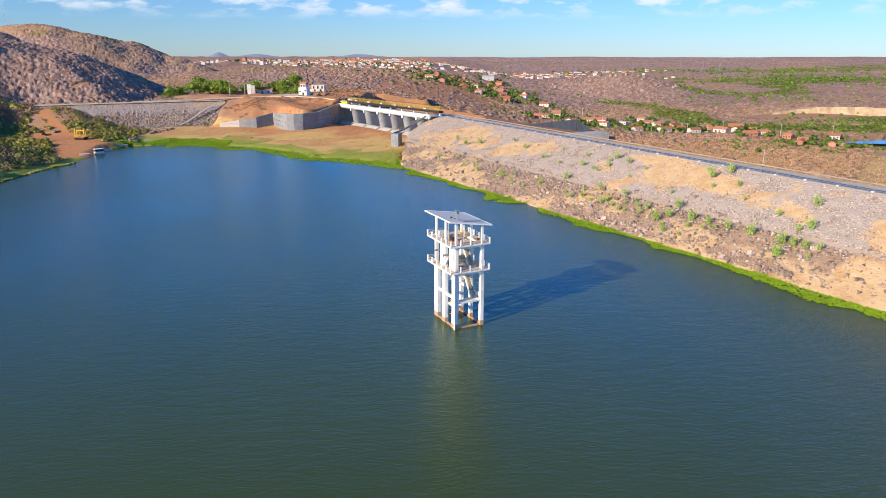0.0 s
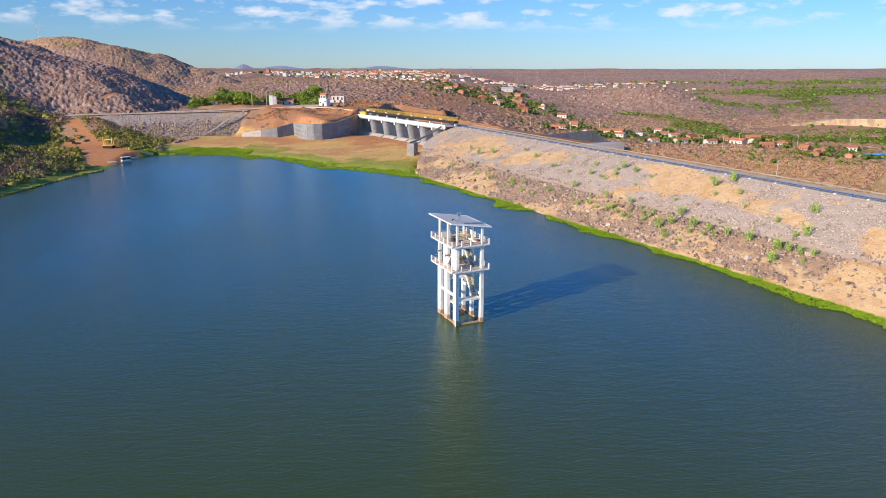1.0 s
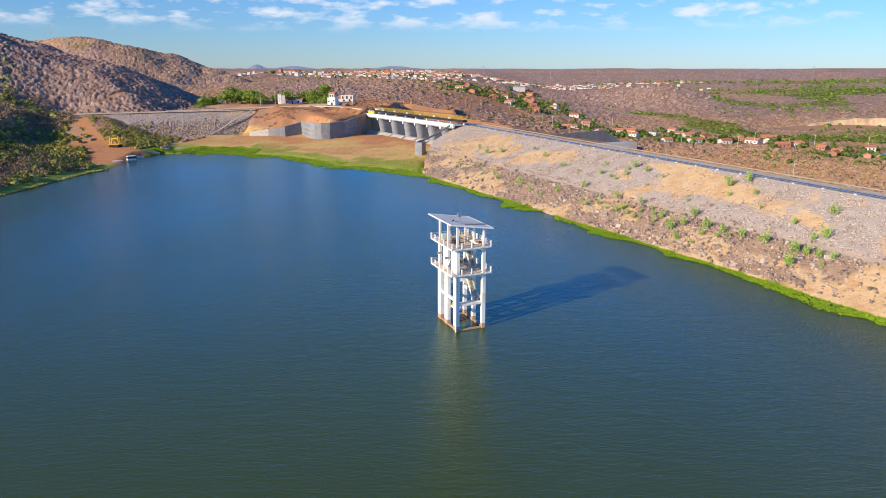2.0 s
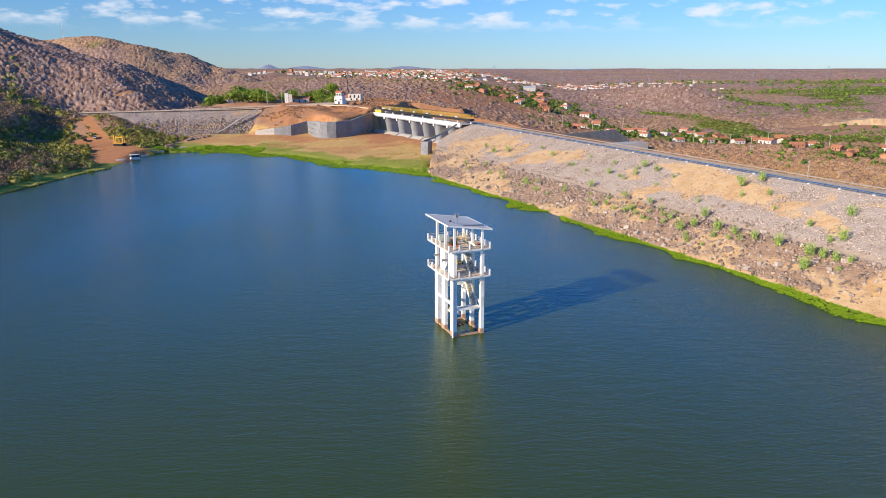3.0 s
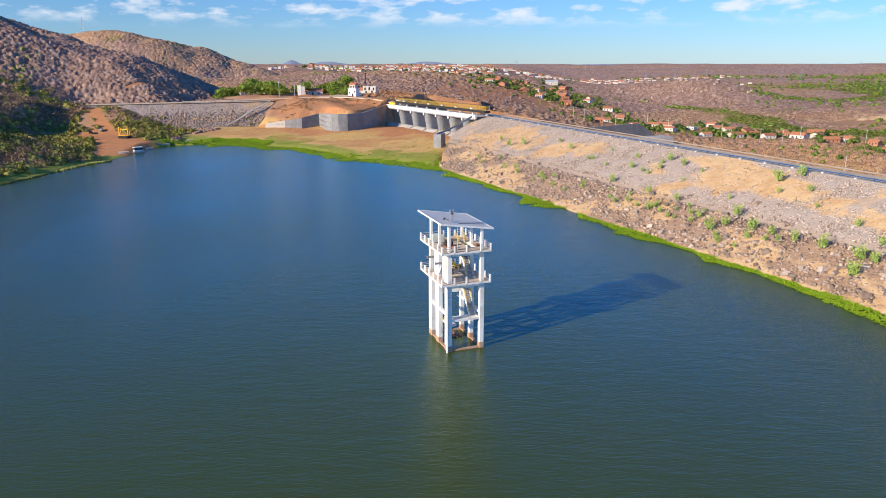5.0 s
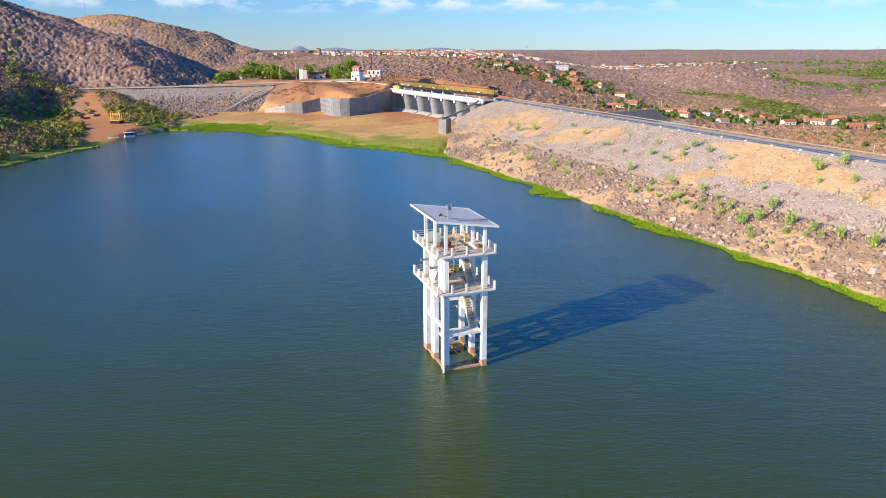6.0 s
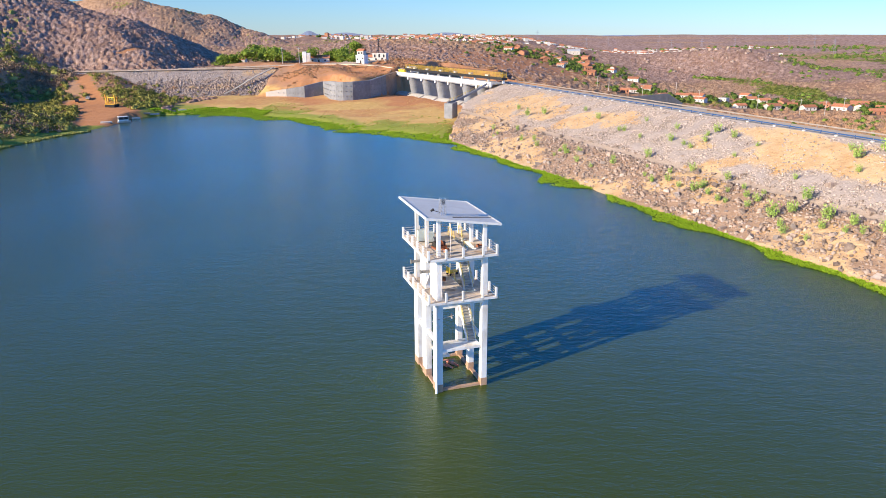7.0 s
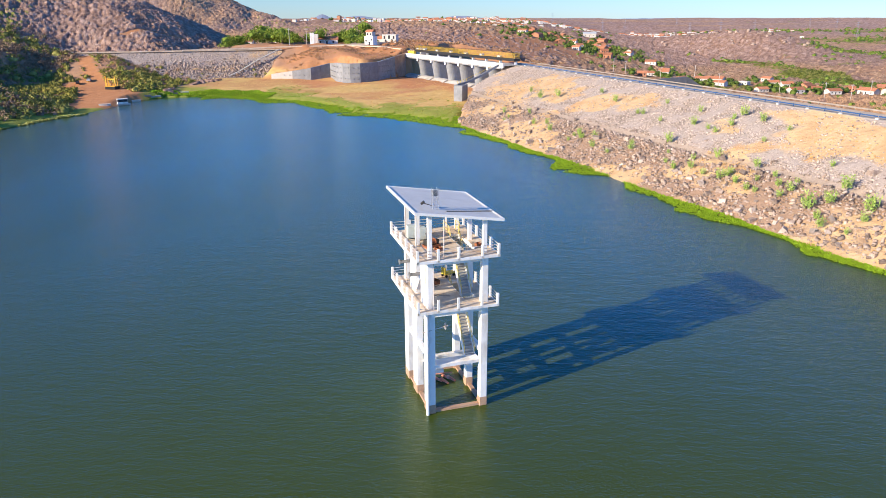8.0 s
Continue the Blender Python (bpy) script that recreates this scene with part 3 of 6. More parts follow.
col = mixc(nt, ramp(nt, [(0.395, (0, 0, 0)), (0.41, (0.75, 0.75, 0.75)), (0.435, (0.75, 0.75, 0.75)), (0.455, (0, 0, 0))], rise.outputs["Fac"]), col, mixc(nt, n1, (0.36, 0.27, 0.20), (0.54, 0.43, 0.34)))
link(col, b.inputs["Base Color"])
b.inputs["Roughness"].default_value = 0.95
bump(nt, b, n1, 1.0, 0.35)


def dam_pt(along, t):
    """Point on the wet slope: t from 0 at the waterline to 1 at the crest."""
    c = CREST_A + DAM_DIR * along
    base_off = (c.x * 0.9015 + c.y * 0.433 - 76.0) / (DAM_OUT.x * 0.9015 + DAM_OUT.y * 0.433)
    p = c - DAM_OUT * base_off * (1 - t)
    return p.x, p.y, CREST_Z * t


def dam_start(t):
    """Where the slope begins along the crest: it is cut back beside the spillway."""
    return np.where(t > 0.55, 6 + (1 - t) / 0.45 * 14, 20 + (0.55 - np.maximum(t, 0)) / 0.55 * 48)


def straw_cover(al, t):
    """Where dry grass lies over the rubble, from -1 to 1."""
    bias = np.interp(t, [0, 0.08, 0.3, 0.40, 0.47, 0.6, 0.76, 0.86, 1], [0.10, -0.06, -0.12, -0.05, -0.28, 0.03, 0.12, -0.18, -0.45])
    al, t = np.asarray(al, float), np.asarray(t, float)
    return 0.14 * sstep(130, 60, al) + fbm(al * 0.8, t * 46 + 300, 16, 4, 31) * 0.65 + 0.42 * fbm(al * 0.8, t * 46 + 90, 5.5, 3, 37) + bias


ts = np.linspace(-0.12, 1, 46)
als = np.arange(0, 540, 1.6)
sv, sf = [], []
cover = np.zeros((len(als), len(ts)))
for i, al in enumerate(als):
    s0s = dam_start(ts)
    cover[i] = straw_cover(s0s + al * (554 - s0s) / 540, ts)
    for j, t in enumerate(ts):
        s0 = float(dam_start(t))
        x, y, z = dam_pt(s0 + al * (554 - s0) / 540, t)
        r = 0.22 * fbm(np.array([x]), np.array([y]), 3.0, 3, 7)[0] * (1 if 0 < t < 0.97 else 0)
        berm = -0.35 * math.exp(-((t - 0.42) / 0.035) ** 2)
        sv.append((x, y, z + r + berm if i else min(z, 0.5) - 1.0))
nj = len(ts)
for i in range(len(als) - 1):
    for j in range(nj - 1):
        a = i * nj + j
        sf.append((a, a + nj, a + nj + 1, a + 1))
dam = from_arrays("dam_embankment", sv, sf, M_SLOPE, True)
at = dam.data.attributes.new("rise", "FLOAT", "POINT")
at.data.foreach_set("value", np.tile(np.clip(ts, 0, 1), len(als)).astype(np.float32))
at = dam.data.attributes.new("straw", "FLOAT", "POINT")
at.data.foreach_set("value", (0.5 + 0.5 * np.clip(cover, -1, 1)).ravel().astype(np.float32))
tagged(dam, "long earth and rubble dam with straw grass patches", "dam", kind="structure")


def dam_line(along, out, z):
    p = CREST_A + DAM_DIR * along + DAM_OUT * out
    return (p.x, p.y, z)


def strip(sec, a0, a1, n):
    """Sweep a cross-section of (out, z) along the crest."""
    s = Shape()
    k = len(sec)
    vs = [dam_line(a0 + (a1 - a0) * i / n, o, z) for i in range(n + 1) for o, z in sec]
    fs = [(i * k + j, (i + 1) * k + j, (i + 1) * k + (j + 1) % k, i * k + (j + 1) % k) for i in range(n) for j in range(k)]
    return s.add(vs, fs + [tuple(range(k - 1, -1, -1)), tuple(n * k + j for j in range(k))])


part("crest_road", strip([(0.0, CREST_Z - 1.5), (0.0, CREST_Z + 0.02), (8.6, CREST_Z + 0.02), (8.6, CREST_Z - 1.5)], 1, 560, 60), M_ASPHALT, dam, "sandy track along the crest")
part("dry_slope", strip([(8.6, CREST_Z - 1.5), (8.6, CREST_Z), (60, -8), (60, -12)], -6, 560, 40), M_SLOPE, dam)

# ---------------------------------------------------------------- intake tower in the lake
TOWER = pose(0, 0, 0, 0, 0, 21.28)
tower = empty("intake_tower", TOWER, "white concrete intake tower with two railed decks, standing in water", "tower")
D1, D2, TH = 10.42, 15.17, 0.24
COLS = [(u, v) for u in (1.1, 6.2) for v in (0.6, 4.6, 8.4)]


def roof_z(u):
    return 19.62 - (u + 0.1) * 0.150


for u, v in COLS:
    dv = 1.35 if u < 2 else 0.7
    v1 = v + 0.7 if v > 8 else v + dv
    c = part("column", Shape().block(u, u + 0.7, v1 - dv, v1, 0.9, D1, 0.04), M_WHITE, tower)
    part("column_foot", Shape().block(u - 0.02, u + 0.72, v1 - dv - 0.02, v1 + 0.02, -3, 0.92, 0.04), M_WETBASE, c, "brown water-stained column foot")
    part("column", Shape().block(u + 0.05, u + 0.65, v + 0.05, v + 0.65, D1 + TH, D2, 0.03), M_WHITE, tower)
    part("roof_post", Shape().block(u + 0.15, u + 0.52, v + 0.15, v + 0.52, D2 + TH, roof_z(u + 0.3) + 0.01, 0.02), M_WHITE, tower)
# ties between the columns, at the waterline and higher up
for u in (1.25, 6.35):
    for v0, v1 in ((1.3, 4.6), (5.3, 8.4)):
        part("tie_beam", Shape().box(u, u + 0.4, v0, v1, -0.25, 0.22), M_WETBASE, tower, "brown tie beam at the waterline")
        part("tie_beam", Shape().box(u + 0.03, u + 0.37, v0, v1, 5.3, 5.8), M_WHITE, tower)
        part("deck_beam", Shape().box(u - 0.02, u + 0.42, v0, v1, D1 - 0.55, D1), M_WHITE, tower)
        part("deck_beam", Shape().box(u, u + 0.4, v0, v1, D2 - 0.5, D2), M_WHITE, tower)
for v in (0.75, 8.55):
    part("tie_beam", Shape().box(1.8, 6.2, v, v + 0.4, -0.25, 0.22), M_WETBASE, tower, "brown tie beam at the waterline")
    part("deck_beam", Shape().box(1.8, 6.2, v - 0.02, v + 0.42, D1 - 0.55, D1), M_WHITE, tower)
    part("deck_beam", Shape().box(1.8, 6.2, v, v + 0.4, D2 - 0.5, D2), M_WHITE, tower)
part("tie_beam", Shape().box(1.8, 6.2, 4.75, 5.15, 3.3, 3.8), M_WHITE, tower)
part("tie_beam", Shape().box(1.8, 6.2, 8.55, 8.95, 6.9, 7.4), M_WHITE, tower)
part("tie_beam", Shape().box(1.8, 6.2, 4.75, 5.15, 7.9, 8.4), M_WHITE, tower)
part("landing", Shape().box(1.8, 6.2, 0.72, 1.95, 4.62, 4.92), M_WHITE, tower)
part("landing", Shape().box(1.8, 3.0, 1.95, 4.75, 3.42, 3.7), M_WHITE, tower)
for z in (D1, D2):
    # slab in four strips round the stair opening
    s = Shape()
    s.box(0, 5.05, 0, 9.86, z, z + TH).box(6.15, 7.71, 0, 9.86, z, z + TH).box(5.05, 6.15, 0, 2.2, z, z + TH).box(5.05, 6.15, 6.9, 9.86, z, z + TH)
    slab = part("deck_slab", s, M_WHITE, tower)
    s = Shape()
    y0 = 0.14
    s.box(0.14, 4.95, y0, 9.72, z + TH, z + TH + 0.012).box(6.25, 7.57, y0, 9.72, z + TH, z + TH + 0.012)
    s.box(4.95, 6.25, y0, 2.15, z + TH, z + TH + 0.012).box(4.95, 6.25, 6.95, 9.72, z + TH, z + TH + 0.012)
    part("deck_floor", s, M_DECK, slab, "sun-bleached tan deck floor")
    # railing: concrete posts and three thin pipes
    posts = []
    for k in range(6):
        posts += [(0.11, 0.11 + 9.64 * k / 5), (7.60, 0.11 + 9.64 * k / 5)]
    for k in range(1, 4):
        posts += [(0.11 + 7.49 * k / 4 + (0.35 if k == 3 else 0), 0.11), (0.11 + 7.49 * k / 4, 9.75)]
    for pu, pv in posts:
        part("rail_post", Shape().block(pu - 0.11, pu + 0.11, pv - 0.11, pv + 0.11, z + 0.02, z + TH + 1.0, 0.02), M_WHITE, tower)
    for hh in (0.35, 0.62, 0.9):
        zz = z + TH + hh
        for a, c in (((0.11, 0.11), (0.11, 9.75)), ((7.6, 0.11), (7.6, 9.75)), ((0.11, 0.11), (7.6, 0.11)), ((0.11, 9.75), (7.6, 9.75))):
            if z == D1 and hh > 0.5 and a == (0.11, 0.11) and c == (7.6, 0.11):
                continue
            part("rail_pipe", Shape().tube((*a, zz), (*c, zz), 0.028, n=6), M_RAILPIPE, tower)


def stair(name, top, bottom, zt, zb, u0, w, n):
    """A straight flight down along -v, with strings, treads and yellow handrails."""
    f = empty(name, pose(0, 0, 0), "", "")
    f.parent = tower
    for k in range(n):
        q = (k + 0.5) / n
        v, z = top + (bottom - top) * q, zt + (zb - zt) * q
        part("tread", Shape().box(u0, u0 + w, v - 0.17, v + 0.17, z - 0.03, z + 0.03), M_CONC_LIGHT, f)
    part("soffit", Shape().beam((u0 + w / 2, top, zt - 0.2), (u0 + w / 2, bottom, zb - 0.2), w, 0.1), M_CONC_LIGHT, f)
    for du in (-0.06, w + 0.06):
        part("string", Shape().beam((u0 + du, top, zt - 0.12), (u0 + du, bottom, zb - 0.12), 0.1, 0.34), M_WHITE, f)
        rail = Shape()
        for hh in (0.5, 0.95):
            rail.tube((u0 + du, top, zt + hh), (u0 + du, bottom, zb + hh), 0.026, n=6)
        for k in range(6):
            q = k / 5
            v, z = top + (bottom - top) * q, zt + (zb - zt) * q
            rail.tube((u0 + du, v, z), (u0 + du, v, z + 0.95), 0.024, n=6)
        part("handrail", rail, M_HANDRAIL, f, "faded yellow handrail")
    return f


stair("upper_stair", 6.9, 3.0, D2 + TH, D1 + TH, 5.17, 0.85, 20)
stair("lower_stair", 6.6, 2.0, D1 + TH, 4.92, 5.17, 0.85, 22)
g = Shape()
for v in (2.3, 3.3, 4.3):
    g.tube((2.0, v, 3.7), (2.0, v, 5.4 - 0.25 * v), 0.045, n=6)
for hh in (0.0, 0.5):
    g.tube((2.0, 2.3, 4.82 - hh), (2.0, 4.3, 4.32 - hh), 0.045, n=6)
part("landing_rail", g, M_YELLOW, tower, "short yellow handrail on the landing")
g = Shape()
for k, (u, v) in enumerate(((3.6, 6.9), (4.1, 6.3), (4.5, 7.2), (4.9, 6.6))):
    g.tube((u, v, 0.15 + 0.1 * (k % 2)), (u + 0.5, v - 0.9, 0.12), 0.16, 0.11, 8)
g.tube((3.2, 7.1, 0.45), (5.4, 6.8, 0.5), 0.07, n=6)
part("float_line", g, M_FLOAT, tower, "faded red floats tied at the waterline")
# guard round the head of the upper stair
for u in (4.98, 6.22):
    g = Shape()
    for v in (6.98, 8.2):
        g.tube((u, v, D2 + TH), (u, v, D2 + TH + 1.05), 0.035, n=6)
    for hh in (0.5, 1.05):
        g.tube((u, 6.98, D2 + TH + hh), (u, 8.2, D2 + TH + hh), 0.035, n=6)
    part("stair_guard", g, M_HANDRAIL, tower, "yellow pipe guard at the stair head")
# shaft wall and valve pipes on the lower deck
part("shaft_wall", Shape().block(1.12, 1.42, 1.4, 2.9, D1 + TH, D2 - 0.5, 0.03), M_WHITE, tower)
part("shaft_wall", Shape().block(1.12, 1.42, 5.4, 6.6, D1 + TH, D2 - 0.5, 0.03), M_WHITE, tower)
s = Shape()
s.prism([(1.15, 2.9), (1.4, 2.9), (1.4, 4.7), (1.15, 4.7)], [D1 + 2.6, D1 + 2.6, D1 + TH + 0.3, D1 + TH + 0.3], [D1 + 3.2, D1 + 3.2, D1 + TH + 0.9, D1 + TH + 0.9])
part("brace", s, M_WHITE, tower)
for v in (3.2, 6.9):
    s = Shape().tube((0.2, v, D1 + 2.75), (1.6, v, D1 + 2.75), 0.16, n=12).tube((0.12, v, D1 + 2.75), (0.2, v, D1 + 2.75), 0.26, n=12)
    s.tube((1.5, v, D1 + 2.75), (1.5, v, D1 + TH), 0.14, n=10)
    part("valve_pipe", s, M_GREYPIPE, tower, "grey flanged valve pipe")
# down pipe on the front column and thin stays
part("down_pipe", Shape().tube((1.0, 0.5, -1), (1.0, 0.5, D1 + 0.1), 0.14, n=12), M_WHITE, tower, "white plastic pipe on the front column")
for u, v, z0, z1 in ((1.0, 7.6, D1 + 0.2, roof_z(1)), (2.6, 0.5, D2 + TH, roof_z(2.6)), (0.5, 2.0, D2 + TH, roof_z(0.5)), (1.62, 0.42, D1, D2)):
    part("stay_rod", Shape().tube((u, v, z0), (u, v, z1), 0.045, n=6), M_RAILPIPE, tower)
# bracket with float lines below the lower deck
part("pipe_bracket", Shape().tube((0.6, 0.5, D1 - 1.9), (3.1, 0.9, D1 - 1.7), 0.05, n=6).tube((2.7, 0.4, D1 - 1.75), (3.0, 1.4, D1 - 1.7), 0.09, n=6), M_RAILPIPE, tower)
# roof slab with a fallen dark batten
rp = [(-0.1, 0.2), (8.1, 0.2), (8.1, 10.6), (-0.1, 10.6)]
part("roof_slab", Shape().prism(rp, [roof_z(u) for u, v in rp], [roof_z(u) + 0.17 for u, v in rp]), M_ROOF, tower, "pale grey slanted roof slab")
for (ua, va), (ub, vb) in zip(rp, rp[1:] + rp[:1]):
    iu, iv = (0.07 if ua == ub == -0.1 else -0.07 if ua == ub else 0), (0.07 if va == vb == 0.2 else -0.07 if va == vb else 0)
    part("roof_edge", Shape().beam((ua + iu, va + iv, roof_z(ua) + 0.10), (ub + iu, vb + iv, roof_z(ub) + 0.10), 0.16, 0.24), M_WHITE, tower, "white edge of the roof slab")
part("roof_batten", Shape().beam((3.2, 1.6, roof_z(3.2) + 0.2), (8.0, 2.9, roof_z(8) + 0.2), 0.16, 0.05), M_DARKSTEEL, tower)

# things that stand on the tower
TM = TOWER


def on_tower(u, v, z, rot=0.0):
    return TM @ pose(u, v, z, 0, 0, rot)


mast = empty("roof_mast", on_tower(2.35, 2.3, roof_z(2.35) + 0.16), "small galvanised lattice mast on the roof slab", "mast")
s = Shape()
for a, c in product((-0.28, 0.28), repeat=2):
    s.tube((a, c, 0), (a * 0.8, c * 0.8, 1.9), 0.03, n=6)
for k in range(4):
    z0, z1 = 0.1 + k * 0.42, 0.5 + k * 0.42
    s.tube((-0.27, -0.27, z0), (0.26, -0.27, z1), 0.018, n=5).tube((0.27, -0.27, z0), (-0.26, -0.27, z1), 0.018, n=5)
    s.tube((-0.27, -0.27, z0), (-0.27, 0.26, z1), 0.018, n=5).tube((-0.27, -0.27, z1), (0.27, -0.27, z1), 0.018, n=5)
part("lattice", s, M_STEEL, mast)
part("equipment_box", Shape().block(-0.2, 0.2, -0.2, 0.2, 1.2, 1.7, 0.03), M_GREYPIPE, mast)
part("lamp_arm", Shape().tube((-0.3, 0, 0.35), (-1.0, 0.3, 0.55), 0.04, n=6).tube((-1.15, 0.36, 0.45), (-0.9, 0.26, 0.7), 0.12, n=8), M_DARKSTEEL, mast)

for u, v, w, h, lab in ((0.95, 6.6, 0.9, 1.3, "grey-green steel switch cabinet on the upper deck"), (1.9, 5.9, 0.7, 1.2, "pale blue steel switch cabinet on the upper deck")):
    cab = empty("switch_cabinet", on_tower(u, v, D2 + TH + 0.012), lab, "cabinet", "cabinets on the tower")
    part("cabinet_body", Shape().block(0, w, 0, 0.7, 0.1, h, 0.03), M_CABINET, cab)
    part("plinth", Shape().box(0.04, w - 0.04, 0.04, 0.66, 0, 0.1), M_DARKSTEEL, cab)
    part("cabinet_door", Shape().box(0.06, w - 0.06, -0.03, 0.0, 0.16, h - 0.08), M_CABINET, cab)
    part("cabinet_handle", Shape().box(w - 0.16, w - 0.12, -0.06, -0.03, h * 0.5, h * 0.6), M_DARKSTEEL, cab)

hoist = empty("gate_hoist", on_tower(1.9, 3.3, D2 + TH + 0.012, 15) @ Matrix.Scale(0.8, 4), "rusty red gate hoist with a drum on the upper deck", "hoist")
part("hoist_frame", Shape().box(0, 1.8, 0, 0.18, 0, 0.3).box(0, 1.8, 0.9, 1.08, 0, 0.3).box(0, 0.2, 0.18, 0.9, 0, 0.3).box(1.6, 1.8, 0.18, 0.9, 0, 0.3), M_RUST, hoist)
part("drum", Shape().tube((0.3, 0.54, 0.55), (1.3, 0.54, 0.55), 0.32, n=14).tube((0.28, 0.54, 0.55), (0.34, 0.54, 0.55), 0.44, n=14).tube((1.26, 0.54, 0.55), (1.32, 0.54, 0.55), 0.44, n=14), M_RUST, hoist)
part("motor", Shape().block(1.35, 1.8, 0.3, 0.8, 0.3, 0.8, 0.04), M_DARKSTEEL, hoist)
part("gear_wheel", Shape().tube((0.1, 0.54, 0.55), (0.2, 0.54, 0.55), 0.5, n=16), M_DARKSTEEL, hoist)

for u, v, z, a, ln in ((4.2, 4.2, D2, 20, 2.2), (3.6, 1.6, D2, -12, 1.8), (6.3, 3.2, D2, 70, 1.2), (2.9, 5.5, D1, 30, 2.0), (3.3, 3.4, D1, -25, 1.6), (6.4, 5.8, D2, 35, 1.4)):
    pl = new("loose_plank", Shape().box(-ln / 2, ln / 2, -0.13, 0.13, 0, 0.05).mesh("loose_plank", M_WOOD))
    pl.matrix_basis = on_tower(u, v, z + TH + 0.013, a)
    tagged(pl, "weathered loose plank lying on the tower deck", "plank", "planks on the tower")
for u, v, z, w in ((6.5, 2.4, D2, 0.5), (2.6, 2.2, D2, 0.55), (3.4, 6.0, D1, 0.7), (2.4, 8.0, D1, 0.6)):
    cr = empty("scrap_crate", on_tower(u, v, z + TH + 0.013, 25), "rusty brown scrap crate resting on the deck", "crate", "crates on the tower")
    part("crate_side", Shape().box(0, w, 0, 0.04, 0, w * 0.6).box(0, w, w - 0.04, w, 0, w * 0.6).box(0, 0.04, 0.04, w - 0.04, 0, w * 0.6).box(w - 0.04, w, 0.04, w - 0.04, 0, w * 0.6), M_RUST, cr)
    part("crate_base", Shape().box(0.04, w - 0.04, 0.04, w - 0.04, 0.01, 0.05), M_WOOD, cr)
tr = empty("yellow_trolley", on_tower(5.0, 7.6, D1 + TH + 0.013, 20), "yellow maintenance trolley parked on the lower deck", "trolley")
part("trolley_frame", Shape().box(0, 1.3, 0, 0.7, 0.3, 0.42).box(0, 0.08, 0, 0.7, 0.42, 1.0), M_YELLOW, tr)
for a, c in product((0.15, 1.1), (0.0, 0.62)):
    part("wheel", Shape().tube((a, c, 0.15), (a, c + 0.08, 0.15), 0.15, n=12), M_BLACK, tr)

# ---------------------------------------------------------------- spillway
SL, SR = Vector((-41.3, 342.0)), Vector((11.4, 252.0))
SD = (SR - SL).normalized()
SUP = Vector((SD.y, -SD.x)) if Vector((SD.y, -SD.x)).dot(Vector((-0.86, -0.5))) > 0 else Vector((-SD.y, SD.x))
SLEN = (SR - SL).length


def sp(a, up, z):
    p = SL + SD * a + SUP * up
    return (p.x, p.y, z)


def sbox(s, a0, a1, u0, u1, z0, z1):
    vs = [sp(a, u, z) for a in (a0, a1) for u in (u0, u1) for z in (z0, z1)]
    return s.add(vs, [(0, 1, 3, 2), (4, 6, 7, 5), (0, 4, 5, 1), (2, 3, 7, 6), (0, 2, 6, 4), (1, 5, 7, 3)])


spill = empty("spillway_bridge", pose(0, 0, 0), "concrete spillway bridge with white beam on grey piers", "bridge")
for k in range(5):
    a0, a1 = SLEN * k / 5, SLEN * (k + 1) / 5
    part("white_beam", sbox(Shape(), a0 + 0.05, a1 - 0.05, -0.6, 0.3, 14.5, 16.4), M_WHITE, spill, "white painted edge beam")
part("bridge_deck", sbox(Shape(), 0, SLEN, -7.5, -0.6, 15.3, 16.0), M_CONC_LIGHT, spill)
part("bridge_ledge", sbox(Shape(), 0.3, SLEN - 0.3, -0.3, 0.12, 13.9, 14.5), M_CONC, spill)
for fr in (0.165, 0.325, 0.48, 0.615, 0.745, 0.88):
    a = SLEN * fr
    plan = [(-2.2, -9.0), (2.2, -9.0)] + [(2.2 * math.cos(q), -3.0 + 3.0 * math.sin(q)) for q in np.linspace(0, math.pi, 11)]
    n = len(plan)
    vs = [sp(a + w, u + lean * (1 + u / 9), z) for z, lean in ((2.2, -1.9), (5.5, -1.5), (9.0, -0.9), (12.0, -0.25), (14.5, 0.1)) for w, u in plan]
    fs = [(r * n + i, r * n + (i + 1) % n, (r + 1) * n + (i + 1) % n, (r + 1) * n + i) for r in range(4) for i in range(n)]
    pier = part("pier", Shape().add(vs, fs + [tuple(range(n)), tuple(range(4 * n, 5 * n))]), M_CONC, spill)
    part("pier_cap", sbox(Shape(), a - 0.6, a + 0.6, 0.3, 0.7, 12.9, 14.4), M_WHITE, pier, "white bracket under the beam")
cuts = [0] + [SLEN * f for f in (0.165, 0.325, 0.48, 0.615, 0.745, 0.88)] + [SLEN]
for a0, a1 in zip(cuts[:-1], cuts[1:]):
    prof = [(1.5, 2.0), (1.5, 4.2), (-1.0, 5.4), (-3.0, 5.6), (-6.0, 3.8), (-8.0, 2.0)]
    n = len(prof)
    vs = [sp(a, u, z) for a in (a0 + 0.95, a1 - 0.95) for u, z in prof]
    part("sill", Shape().add(vs, [tuple(range(n)), tuple(range(2 * n - 1, n - 1, -1))] + [(i, n + i, n + (i + 1) % n, (i + 1) % n) for i in range(n)]), M_CONC_LIGHT, spill, "light concrete overflow sill")

